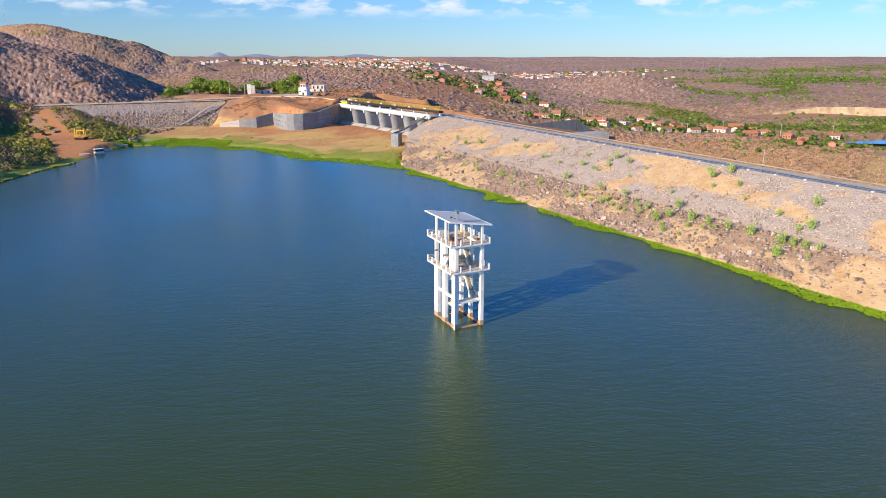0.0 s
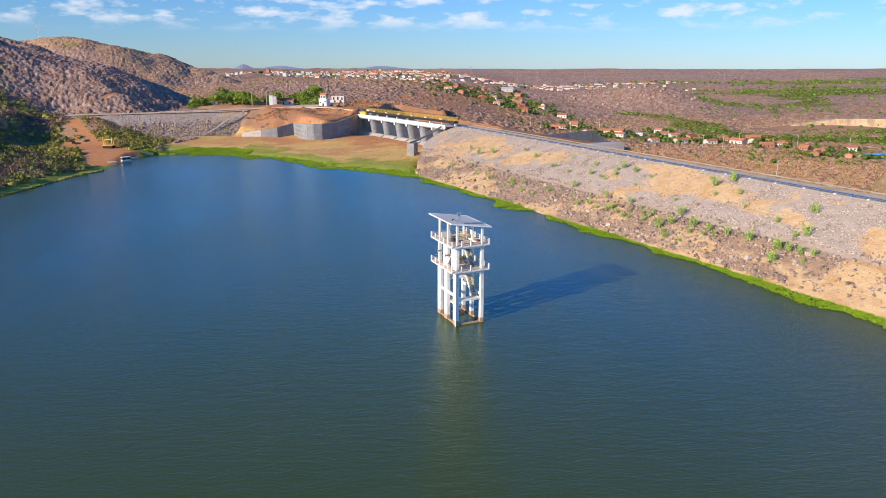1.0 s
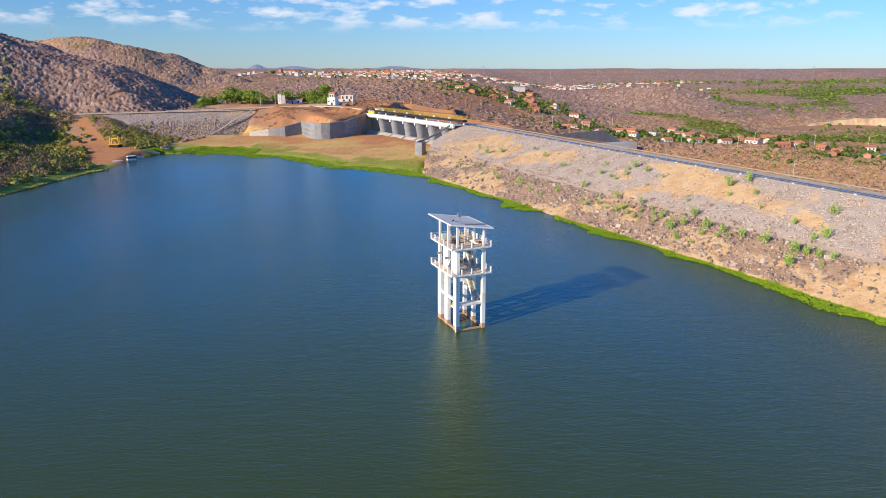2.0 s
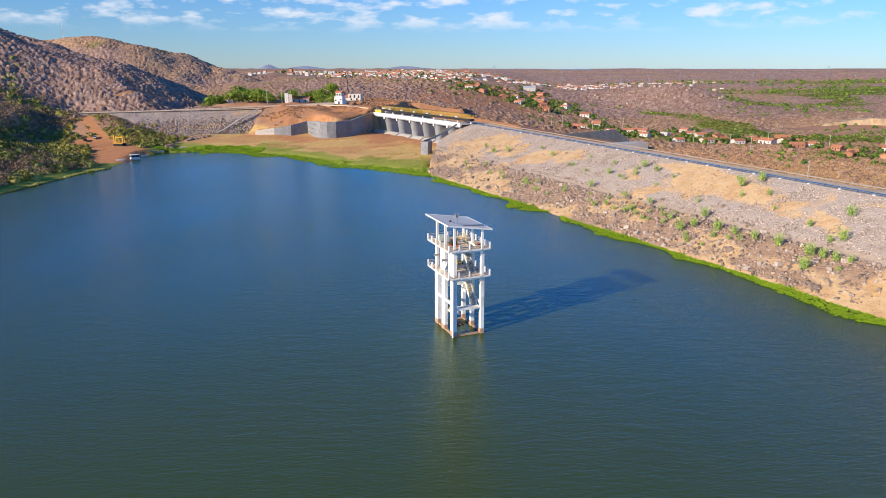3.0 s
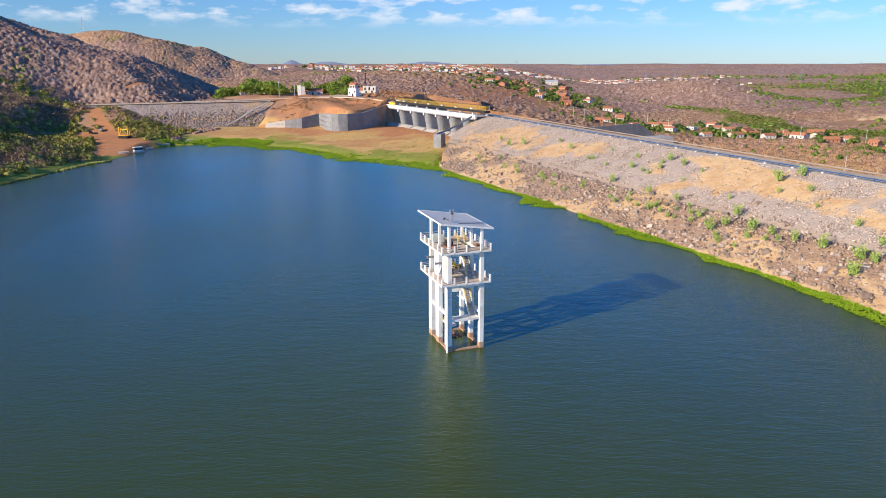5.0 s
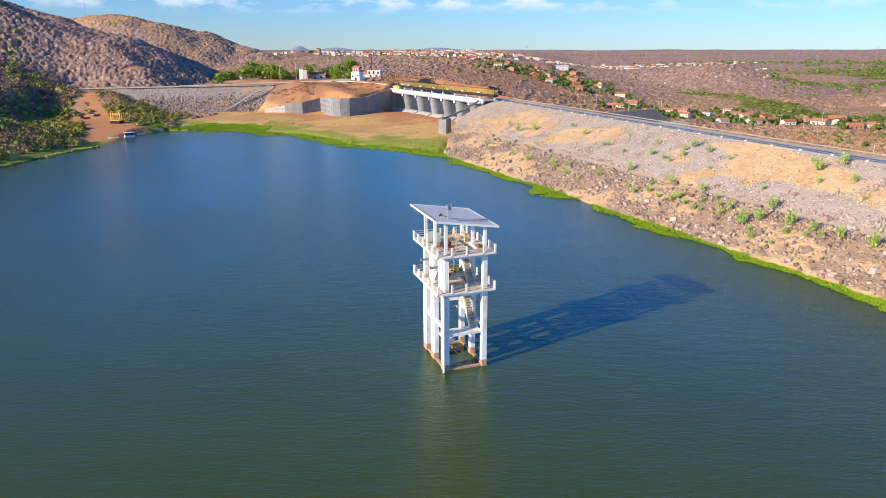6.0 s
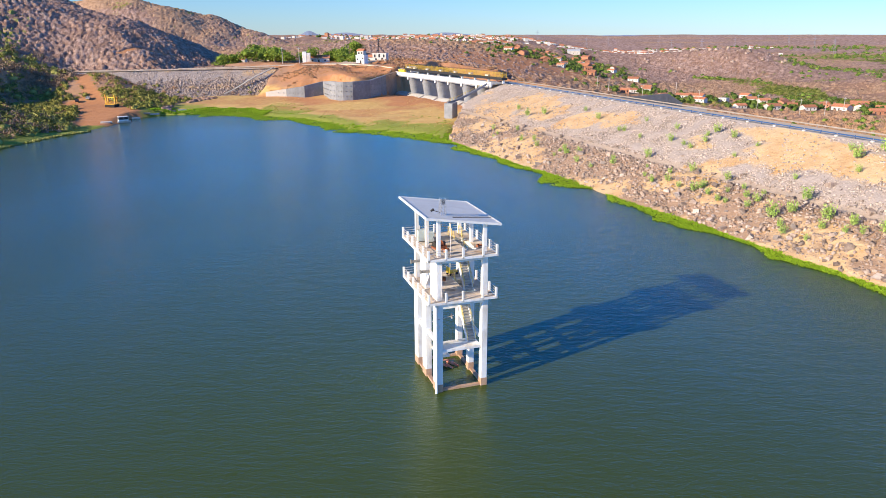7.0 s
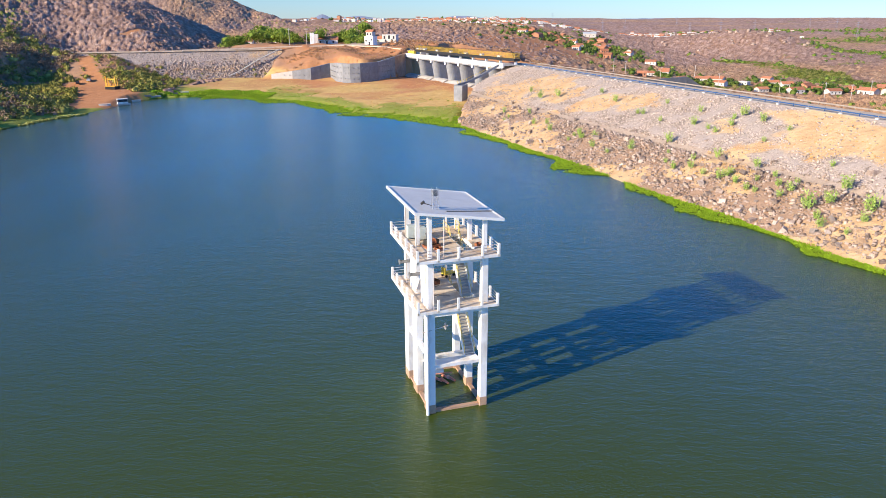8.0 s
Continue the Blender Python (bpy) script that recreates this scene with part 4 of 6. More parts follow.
gantry = empty("hoist_gantry", pose(0, 0, 0), "black girder walkway with yellow mesh railing above the spillway", "gantry")
GA0, GA1 = 6.0, SLEN + 4.0
part("girder", sbox(Shape(), GA0, GA1, -5.8, -2.9, 17.3, 18.4), M_DARKSTEEL, gantry, "black steel girder")
for k in range(9):
    a = GA0 + 1.0 + (GA1 - GA0 - 2.0) * k / 8
    part("gantry_post", sbox(Shape(), a - 0.3, a + 0.3, -5.0, -4.0, 15.9, 17.5), M_WHITE, gantry)
for k in range(19):
    a = GA0 + 0.1 + (GA1 - GA0 - 0.2) * k / 18
    for u in (-3.3, -5.5):
        part("rail_post", sbox(Shape(), a - 0.07, a + 0.07, u - 0.07, u + 0.07, 18.3, 20.9), M_AMBER, gantry)
for u in (-3.3, -5.5):
    for z in (18.6, 19.2, 19.8, 20.3, 20.85):
        part("rail_bar", sbox(Shape(), GA0, GA1, u - 0.04, u + 0.04, z - 0.05, z + 0.05), M_AMBER if z < 20.5 else M_DARKSTEEL, gantry)
    mesh_bars = Shape()
    for k in range(110):
        a = GA0 + (GA1 - GA0) * (k + 0.5) / 110
        sbox(mesh_bars, a - 0.02, a + 0.02, u - 0.02, u + 0.02, 18.5, 20.6)
    tagged(part("mesh_bars", mesh_bars, M_AMBER, gantry), kind="stuff")
for k in range(6):
    a = GA0 + 10 + k * 15.5
    if a < GA1 - 3:
        h = empty("gate_winch", pose(0, 0, 0), "white painted gate winch on the gantry", "winch", "winches on the gantry")
        part("winch_body", sbox(Shape(), a - 1.1, a + 1.1, -4.9, -3.9, 18.3, 19.2), M_WHITE, h)
        part("winch_drum", Shape().tube(sp(a - 1.6, -4.4, 18.9), sp(a + 1.6, -4.4, 18.9), 0.45, n=12), M_STEEL, h)
barrier = empty("yellow_barrier", pose(0, 0, 0), "bright yellow barrier box at the bridge head", "barrier")
part("barrier_body", sbox(Shape(), 0.5, 8.5, -2.6, -1.4, 16.0, 17.6), M_YELLOW, barrier)
part("barrier_base", sbox(Shape(), 0.8, 8.2, -2.5, -1.5, 15.95, 16.02), M_DARKSTEEL, barrier)
for k in range(3):
    part("barrier_lamp", sbox(Shape(), 1.5 + k * 2.8, 2.1 + k * 2.8, -2.3, -1.7, 17.6, 17.9), M_YELLOW, barrier)

# guide wall on the knoll side, panel by panel
wall = empty("guide_wall", pose(0, 0, 0), "grey concrete guide wall of joined panels with anchor heads", "wall", kind="structure")
TOPS = [6.0, 7.8, 9.6, 11.6, 13.0, 13.0, 13.0, 13.1, 13.3, 16.3]
for i in range(len(WALL) - 1):
    p, q = Vector(WALL[i]), Vector(WALL[i + 1])
    ln = (q - p).length
    n = max(1, round(ln / 6.5))
    d = (q - p) / ln
    nb = Vector((d.y, -d.x))
    for k in range(n):
        f0, f1 = k / n, (k + 1) / n
        a, c = p + d * (ln * f0 + 0.03), p + d * (ln * f1 - 0.03)
        za, zc = TOPS[i] + (TOPS[i + 1] - TOPS[i]) * f0, TOPS[i] + (TOPS[i + 1] - TOPS[i]) * f1
        quad = [(a.x, a.y), (c.x, c.y), (c.x - nb.x * 1.2, c.y - nb.y * 1.2), (a.x - nb.x * 1.2, a.y - nb.y * 1.2)]
        light = i == 0
        brown = i == 8 and k >= n - 2
        wp = part("wall_panel", Shape().prism(quad, 1.5, [za, zc, zc, za]), M_CONC_LIGHT if light else M_CONC_BROWN if brown else M_CONC, wall)
        if brown:
            continue
        heads = Shape()
        for r in range(3):
            for m in range(2):
                q2 = a + (c - a) * (0.25 + 0.5 * m)
                zz = 5.6 + r * 2.7
                if zz < min(za, zc) - 0.7:
                    e = q2 + nb * 0.35
                    heads.beam((q2.x, q2.y, zz), (e.x, e.y, zz), 0.5, 0.45)
        if heads.v:
            part("anchor_heads", heads, M_CONC, wp)

# block and sloping kerb wall at the dam side
kerb = empty("abutment_wall", pose(0, 0, 0), "grey concrete abutment block with a sloping kerb", "wall", kind="structure")
part("end_block", Shape().prism([(-8.9, 236.2), (-5.4, 234.7), (-3.4, 242.0), (-6.8, 243.5)], 0.5, 8.6), M_CONC, kerb)
for (x0, y0, z0), (x1, y1, z1) in (((-7.5, 238.5, 8.6), (-4.0, 243.5, 9.2)), ((-4.0, 243.5, 9.2), (2.0, 248.0, 11.6)), ((2.0, 248.0, 11.6), (9.5, 253.0, 15.6))):
    part("sloping_kerb", Shape().beam((x0, y0, z0), (x1, y1, z1), 0.6, 0.8), M_CONC, kerb)
    q = Shape()
    for k in range(4):
        f = k / 3
        x, y, z = x0 + (x1 - x0) * f, y0 + (y1 - y0) * f, z0 + (z1 - z0) * f + 0.5
        q.tube((x, y, z), (x, y, z + 1.0), 0.06, n=5)
    q.tube((x0, y0, z0 + 1.5), (x1, y1, z1 + 1.5), 0.06, n=5)
    part("kerb_rail", q, M_YELLOW, kerb, "thin yellow handrail")

# lined chute beyond the dam
chute = empty("chute_wall", pose(0, 0, 0), "dark grey sloping chute wall beyond the dam", "wall", kind="structure")
part("chute_side", Shape().prism([(70, 400), (136, 424), (135, 427), (69, 403)], [-16] * 4, [-5.6, -2.6, -2.6, -5.6]), M_CONC_DARK, chute)
part("chute_side", Shape().prism([(136.2, 424.1), (147, 428), (146, 431), (135.2, 427.1)], [-18] * 4, [-2.7, -9, -9, -2.7]), M_CONC_DARK, chute)
part("chute_floor", Shape().prism([(118, 372), (150, 385), (146, 398), (114, 384)], [-14] * 4, [-8.4, -8.0, -8.2, -8.6]), M_CONC_LIGHT, chute, "pale concrete ramp slab")

# ---------------------------------------------------------------- rails on the dam crest
guard = empty("guard_rail", pose(0, 0, 0), "blue steel guard rail along the dam crest", "guard rail")
STEP = 9.0
for k in range(52):
    a0, a1 = 2 + k * STEP, 2 + (k + 1) * STEP
    part("rail_band", strip([(0.25, CREST_Z + 0.52), (0.25, CREST_Z + 0.80), (0.33, CREST_Z + 0.80), (0.33, CREST_Z + 0.52)], a0 + 0.1, a1 - 0.1, 1), M_BLUE, guard)
    part("rail_cap", strip([(-0.1, CREST_Z + 0.05), (-0.1, CREST_Z + 0.32), (0.4, CREST_Z + 0.32), (0.4, CREST_Z + 0.05)], a0 - 0.25, a0 + 0.25, 1), M_WHITE, guard, "white concrete rail post")
    part("rail_foot", strip([(0.4, CREST_Z + 0.1), (0.4, CREST_Z + 0.9), (0.52, CREST_Z + 0.9), (0.52, CREST_Z + 0.1)], a0 + STEP / 2 - 0.08, a0 + STEP / 2 + 0.08, 1), M_BLUE, guard)
far_rail = empty("far_guard_rail", pose(0, 0, 0), "pale steel guard rail on the far side of the crest", "guard rail")
for k in range(46):
    a0, a1 = 8 + k * 10.0, 8 + (k + 1) * 10.0
    part("rail_band", strip([(8.0, CREST_Z + 0.55), (8.0, CREST_Z + 0.86), (8.08, CREST_Z + 0.86), (8.08, CREST_Z + 0.55)], a0 + 0.05, a1 - 0.05, 1), M_RAILDULL, far_rail)
    part("rail_post", strip([(8.1, CREST_Z + 0.1), (8.1, CREST_Z + 0.95), (8.25, CREST_Z + 0.95), (8.25, CREST_Z + 0.1)], a0, a0 + 0.16, 1), M_RAILDULL, far_rail)

# ---------------------------------------------------------------- saddle dam and the track to the knoll
SDIR = (SADDLE_B - SADDLE_A).normalized()
SOUT = Vector((SDIR.y, -SDIR.x))
s = Shape()
SEC = [(36, 1.2), (28, 4.7), (20, 8.2), (15, 10.4), (10, 12.6), (5, 14.8), (0, SADDLE_Z), (-6, SADDLE_Z), (-40, 4.0), (-40, -2), (36, -2)]
n = 40
k = len(SEC)
slen = (SADDLE_B - SADDLE_A).length
vs = []
for i in range(n + 1):
    p = SADDLE_A + SDIR * (slen * i / n)
    for o, z in SEC:
        q = p + SOUT * o
        vs.append((q.x, q.y, z + 0.3 * noise.noise((q.x * 0.2, q.y * 0.2, 1.0))))
s.add(vs, [(i * k + j, (i + 1) * k + j, (i + 1) * k + (j + 1) % k, i * k + (j + 1) % k) for i in range(n) for j in range(k)])
saddle = part("saddle_dam", s, M_SLOPE)
sco = np.array(vs)
at = saddle.data.attributes.new("straw", "FLOAT", "POINT")
at.data.foreach_set("value", (0.42 + 0.30 * fbm(sco[:, 0], sco[:, 2] * 4 + 50, 16, 3, 52)).astype(np.float32))
at = saddle.data.attributes.new("rise", "FLOAT", "POINT")
at.data.foreach_set("value", np.full(len(sco), 0.5, np.float32))
tagged(saddle, "low rubble saddle dam with a sandy crest", "dam", kind="structure")
q0, q1 = SADDLE_A - SOUT * 0.5, SADDLE_B - SOUT * 0.5
part("saddle_track", Shape().beam((q0.x, q0.y, SADDLE_Z - 0.02), (q1.x, q1.y, SADDLE_Z + 0.35), 5.0, 0.5), M_TRACK, saddle, "pale sandy track on the crest")
# concrete gutter down the edge of the saddle dam
gut = new("gutter", Shape().beam((-118, 362, 17.6), (-126, 346, 12.5), 1.0, 0.3).beam((-126, 346, 12.5), (-133, 333, 7.0), 1.0, 0.3).beam((-133, 333, 7.0), (-137, 327, 4.8), 0.9, 0.3).mesh("gutter", M_CONC_LIGHT))
tagged(gut, "pale concrete drain gutter down the slope", "gutter", kind="structure")
# the pale road over the knoll
road = Shape()
RP = [(-170, 346, 17.5), (-140, 358, 17.9), (-116, 368, 18.6), (-95, 374, 18.9), (-78, 376, 19.0), (-60, 368, 18.8), (-44, 358, 17.8), (-36, 348, 16.6)]
for (x0, y0, z0), (x1, y1, z1) in zip(RP[:-1], RP[1:]):
    road.beam((x0, y0, z0), (x1, y1, z1), 4.5, 0.5)
kroad = new("road", road.mesh("road", M_TRACK))
tagged(kroad, "pale dusty road over the knoll", "road", kind="structure")
yard = new("pavement", Shape().prism([(-92, 373), (-72, 373), (-60, 424), (-78, 428)], [17.5] * 4, [19.25, 19.25, 19.6, 19.6]).mesh("pavement", M_TRACK))
tagged(yard, "pale paved forecourt on the knoll", "pavement", kind="structure")
ground_z = mesh_z

# ---------------------------------------------------------------- houses
def gable(s, x0, x1, y0, y1, z0, z1, eave=0.5, th=0.22):
    """A gable roof over a rectangle, ridge along x, as two thick slopes."""
    ym = (y0 + y1) / 2
    for ya in (y0 - eave, y1 + eave):
        zl = z0 - eave * (z1 - z0) / (ym - y0)
        vs = [(x0 - eave, ya, zl), (x1 + eave, ya, zl), (x1 + eave, ym, z1), (x0 - eave, ym, z1)]
        s.add(vs + [(x, y, z + th) for x, y, z in vs], [(0, 1, 2, 3), (4, 5, 6, 7), (0, 1, 5, 4), (1, 2, 6, 5), (2, 3, 7, 6), (3, 0, 4, 7)])
    return s


def house(name, w, d, h, wall_m, roof_m, label, flat=False, rise=1.5):
    e = empty(name, pose(0, 0, -600), label, "house", "village houses")
    body = Shape().box(-w / 2, w / 2, -d / 2, d / 2, -1.5, h)
    if not flat:
        for x in (-w / 2 + 0.15, w / 2 - 0.15):
            body.add([(x, -d / 2, h), (x, d / 2, h), (x, 0, h + rise)], [(0, 1, 2)])
    part("wall", body, wall_m, e)
    if flat:
        part("roof", Shape().box(-w / 2 - 0.1, w / 2 + 0.1, -d / 2 - 0.1, d / 2 + 0.1, h, h + 0.3), roof_m, e)
    else:
        part("roof", gable(Shape(), -w / 2, w / 2, -d / 2, d / 2, h, h + rise), roof_m, e)
    part("door", Shape().box(-0.5, 0.5, -d / 2 - 0.06, -d / 2, 0, 2.1), M_GLASSDARK, e)
    for x in (-w * 0.3, w * 0.3):
        part("window", Shape().box(x - 0.6, x + 0.6, -d / 2 - 0.05, -d / 2, 1.0, 2.1), M_GLASSDARK, e)
    return e


PROTO = [
    house("house", 9, 7, 3.0, M_WALLW, M_TILE, "white house with an orange tiled gable roof"),
    house("house", 12, 8, 3.2, M_WALLW, M_TILE, "long white house with an orange tiled roof", rise=1.8),
    house("house", 8, 6.5, 2.8, M_WALLO, M_TILE, "bare brick house with an orange tiled roof"),
    house("house", 10, 8, 3.4, M_WALLW, M_WALLW, "white painted house with a flat roof", flat=True),
    house("house", 14, 9, 3.0, M_WALLO, M_TILE, "wide brick house under orange roof tiles", rise=2.0),
    house("house", 22, 14, 5.0, M_WALLW, M_GALV_LIGHT, "large white hall with a pale sheet roof", rise=2.5),
]
rng = random.Random(4)
placed = []


def settle(proto, x, y, rot, scale=1.0, gap=9.0):
    for px, py in placed:
        if (px - x) ** 2 + (py - y) ** 2 < gap * gap:
            return None
    placed.append((x, y))
    z = float(ground_z(np.array([x]), np.array([y]))[0])
    return copy_thing(proto, pose(x, y, z + 0.2, 0, 0, rot) @ Matrix.Scale(scale, 4))


def cluster(n, cx, cy, sx, sy, rot, mix, gap, jitter=40):
    c, s = math.cos(rot), math.sin(rot)
    for k in range(n):
        a, b2 = rng.gauss(0, sx), rng.gauss(0, sy)
        settle(PROTO[rng.choice(mix)], cx + a * c - b2 * s, cy + a * s + b2 * c, math.degrees(rot) + rng.choice((0, 0, 90)) + rng.uniform(-jitter, jitter), rng.uniform(0.7, 0.95), gap)


# the village below the dam, the hamlet on the slope and the town on the rise
cluster(22, 205, 520, 34, 22, -0.3, [0, 1, 1, 3, 2], 11)
cluster(12, 265, 470, 30, 12, -0.35, [0, 2, 4, 1], 13)
cluster(13, 305, 390, 26, 22, -0.5, [2, 4, 0, 2, 0], 12)
cluster(40, 100, 790, 55, 60, -0.9, [0, 2, 2, 4, 1, 0], 12)
cluster(14, 30, 900, 50, 30, 0.1, [4, 5, 0, 2], 20)
cluster(60, 20, 1280, 100, 50, 0.0, [0, 3, 0, 1, 3, 2], 13)


def far_town(specs):
    """The distant town, too small to tell house from house: walls and roofs in one mesh."""
    s, slots = Shape(), []
    for n, cx, cy, sx, sy in specs:
        for k in range(n):
            x, y = rng.gauss(cx, sx), rng.gauss(cy, sy)
            if any((px - x) ** 2 + (py - y) ** 2 < 150 for px, py in placed[-260:]):
                continue
            placed.append((x, y))
            z = float(ground_z(np.array([x]), np.array([y]))[0])
            w, d, h = rng.uniform(2.4, 5.2), rng.uniform(2.4, 4), rng.uniform(2.6, 3.6) + (4 if rng.random() < 0.08 else 0)
            r = rng.uniform(-0.3, 0.3) + rng.choice((0, math.pi / 2))
            t = Shape().box(-w, w, -d, d, -1.5, h)
            nw = len(t.f)
            pale = rng.random() < 0.42
            brick = 2 if rng.random() < 0.12 else 0
            if pale:
                t.box(-w - 0.1, w + 0.1, -d - 0.1, d + 0.1, h, h + 0.3)
            else:
                gable(t, -w, w, -d, d, h, h + 1.6)
            cr, sr = math.cos(r), math.sin(r)
            s.add([(x + a * cr - b2 * sr, y + a * sr + b2 * cr, z + e) for a, b2, e in t.v], t.f)
            slots += [brick] * nw + [brick if pale else 1] * (len(t.f) - nw)
    me = s.mesh("far_town", M_WALLW)
    me.materials.append(M_TILE)
    me.materials.append(M_WALLO)
    me.polygons.foreach_set("material_index", np.array(slots, np.int32))
    return tagged(new("far_town", me), "distant town of white houses with orange roofs", "town", kind="stuff")


far_town([(470, 60, 1560, 210, 140), (470, -210, 1680, 230, 170), (60, -400, 1420, 90, 60), (40, 330, 1750, 90, 40), (50, 620, 1950, 70, 30)])
for p in PROTO:
    for o in (p, *p.children_recursive):
        bpy.data.objects.remove(o)


# houses on the knoll
def knoll_z(x, y):
    return float(ground_z(np.array([x]), np.array([y]))[0])


for x, y, rot, w, d, h, lab in ((-101, 412, 12, 14, 8, 3.2, "white house with an orange tiled roof on the knoll"), (-140, 452, -8, 13, 8, 3.0, "white roadside house with a brown tiled roof"), (-78, 445, 5, 12, 8, 3.2, "house with orange tiles behind garden trees"), (-175, 470, 0, 12, 8, 3.4, "orange-roofed house among trees")):
    hs = house("house", w, d, h, M_WALLW, M_TILE, lab)
    hs.matrix_basis = pose(x, y, knoll_z(x, y) + 0.3, 0, 0, rot)
tank = empty("water_tank", pose(-107, 402, knoll_z(-107, 402) - 0.3, 0, 0, 10) @ Matrix.Scale(0.66, 4), "tall white concrete water tank on the knoll", "water tank")
part("tank_body", Shape().block(-3.6, 0.2, -2.5, 2.5, 0, 10.5, 0.1), M_WHITE, tank)
part("tank_body", Shape().block(0.25, 4.2, -2.3, 2.3, 0, 9.6, 0.1), M_WALLW, tank)
part("tank_lid", Shape().box(-3.8, 0.3, -2.7, 2.7, 10.5, 10.75), M_WHITE, tank)
gate = empty("gate_house", pose(-68, 388, 18.6, 0, 0, -20), "small two-storey white gate house with an orange roof", "gate house")
part("wall", Shape().block(-3, 3, -2.6, 2.6, 0, 5.4, 0.05), M_WHITE, gate)
part("wall", Shape().block(-2.2, 2.2, -2.0, 2.0, 5.4, 8.2, 0.05), M_WALLW, gate)
part("roof", gable(Shape(), -2.2, 2.2, -2.0, 2.0, 8.2, 9.2, 0.4), M_TILE, gate)
part("terrace", Shape().box(-3.3, 3.3, -2.9, 2.9, 5.4, 5.6), M_WHITE, gate)
part("door", Shape().box(-0.2, 1.0, -2.68, -2.6, 0, 2.3), M_GLASSDARK, gate)
for x, z in ((-1.9, 2.4), (2.0, 3.0), (-1.0, 6.2), (1.0, 6.2)):
    part("window", Shape().box(x - 0.5, x + 0.5, -2.67 if z < 5 else -2.07, -2.6 if z < 5 else -2.0, z, z + 1.1), M_GLASSDARK, gate)
villa = empty("villa", pose(-62, 432, knoll_z(-62, 432), 0, 0, -8) @ Matrix.Scale(0.8, 4), "pale two-storey villa with arched openings", "house")
part("wall", Shape().block(-6, 6, -4, 4, 0, 7.2, 0.05), M_WALLW, villa)
part("parapet", Shape().box(-6.2, 6.2, -4.2, 4.2, 7.2, 7.7), M_WALLW, villa)
part("porch_roof", gable(Shape(), -11, -6.2, -3.5, 3.5, 4.6, 6.2), M_TILE, villa)
part("porch_wall", Shape().box(-10.6, -6.2, -3, 3, 0, 4.6), M_WALLW, villa)
for x, z, w, hh in ((-4, 4.2, 1.4, 1.8), (0, 4.2, 1.6, 2.2), (4, 4.2, 1.4, 1.8), (-3, 0.5, 1.6, 2.4), (2.5, 0.5, 1.8, 2.6)):
    part("window", Shape().box(x - w / 2, x + w / 2, -4.06, -4, z, z + hh).tube((x, -4.05, z + hh), (x, -4.0, z + hh), w / 2, n=14), M_GLASSDARK, villa)
shed = empty("gatekeeper_shed", pose(-33, 352, 15.6, 0, 0, -60), "small white shed beside the gantry head", "shed")
part("wall", Shape().block(-3, 3, -2, 2, 0, 2.8, 0.05), M_WALLW, shed)
part("roof", Shape().box(-3.3, 3.3, -2.3, 2.3, 2.8, 3.0), M_GALV_LIGHT, shed)
part("door", Shape().box(-0.5, 0.5, -2.06, -2, 0, 2.1), M_GLASSDARK, shed)

# ---------------------------------------------------------------- poles
pole = empty("power_pole", pose(0, 0, -700), "grey concrete power pole with a cross-arm", "power pole", "power poles")
part("shaft", Shape().tube((0, 0, -1), (0, 0, 10.5), 0.2, 0.13, 8), M_CONC_LIGHT, pole)
part("cross_arm", Shape().box(-1.1, 1.1, -0.08, 0.08, 9.6, 9.75), M_CONC_LIGHT, pole)
for x in (-0.95, 0, 0.95):
    part("insulator", Shape().tube((x, 0, 9.75), (x, 0, 10.05), 0.07, n=6), M_WALLW, pole)
for x, y, r in ((100, 500, 20), (108, 494, 10), (133, 488, 0), (186, 588, 0), (214, 470, 15), (208, 276, 30), (226, 426, 0), (236, 412, 10), (262, 440, 0), (180, 500, 0), (-118, 384, 0), (-110, 395, 20), (300, 420, 0), (330, 400, 0)):
    copy_thing(pole, pose(x, y, knoll_z(x, y), 0, 0, r))
for o in (pole, *pole.children_recursive):
    bpy.data.objects.remove(o)

pylon = empty("pylon", pose(0, 0, -800), "far lattice power pylon on the plain", "pylon", "pylons on the plain")
s = Shape()
for a, c in product((-1, 1), repeat=2):
    s.tube((a * 3.5, c * 3.5, -1), (a * 0.8, c * 0.8, 26), 0.12, 0.09, 4).tube((a * 0.8, c * 0.8, 26), (0, 0, 34), 0.09, 0.06, 4)
for k in range(5):
    z0, z1 = k * 5.0, k * 5.0 + 5
    r0, r1 = 3.5 - 2.7 * z0 / 26, 3.5 - 2.7 * z1 / 26
    s.tube((-r0, -r0, z0), (r1, -r1, z1), 0.05, n=4).tube((r0, -r0, z0), (-r1, -r1, z1), 0.05, n=4)
part("lattice", s, M_STEEL, pylon)
part("cross_arm", Shape().beam((-6, 0, 27), (6, 0, 27), 0.3, 0.5).beam((-4.5, 0, 31), (4.5, 0, 31), 0.3, 0.4), M_STEEL, pylon)
for x, y in ((420, 1500), (520, 1620), (640, 1750), (300, 1900), (180, 2050), (900, 1900), (760, 1500), (1000, 2300), (430, 2300), (1250, 2000), (640, 2500), (1500, 2600)):
    copy_thing(pylon, pose(x, y, knoll_z(x, y), 0, 0, 25))
for o in (pylon, *pylon.children_recursive):
    bpy.data.objects.remove(o)

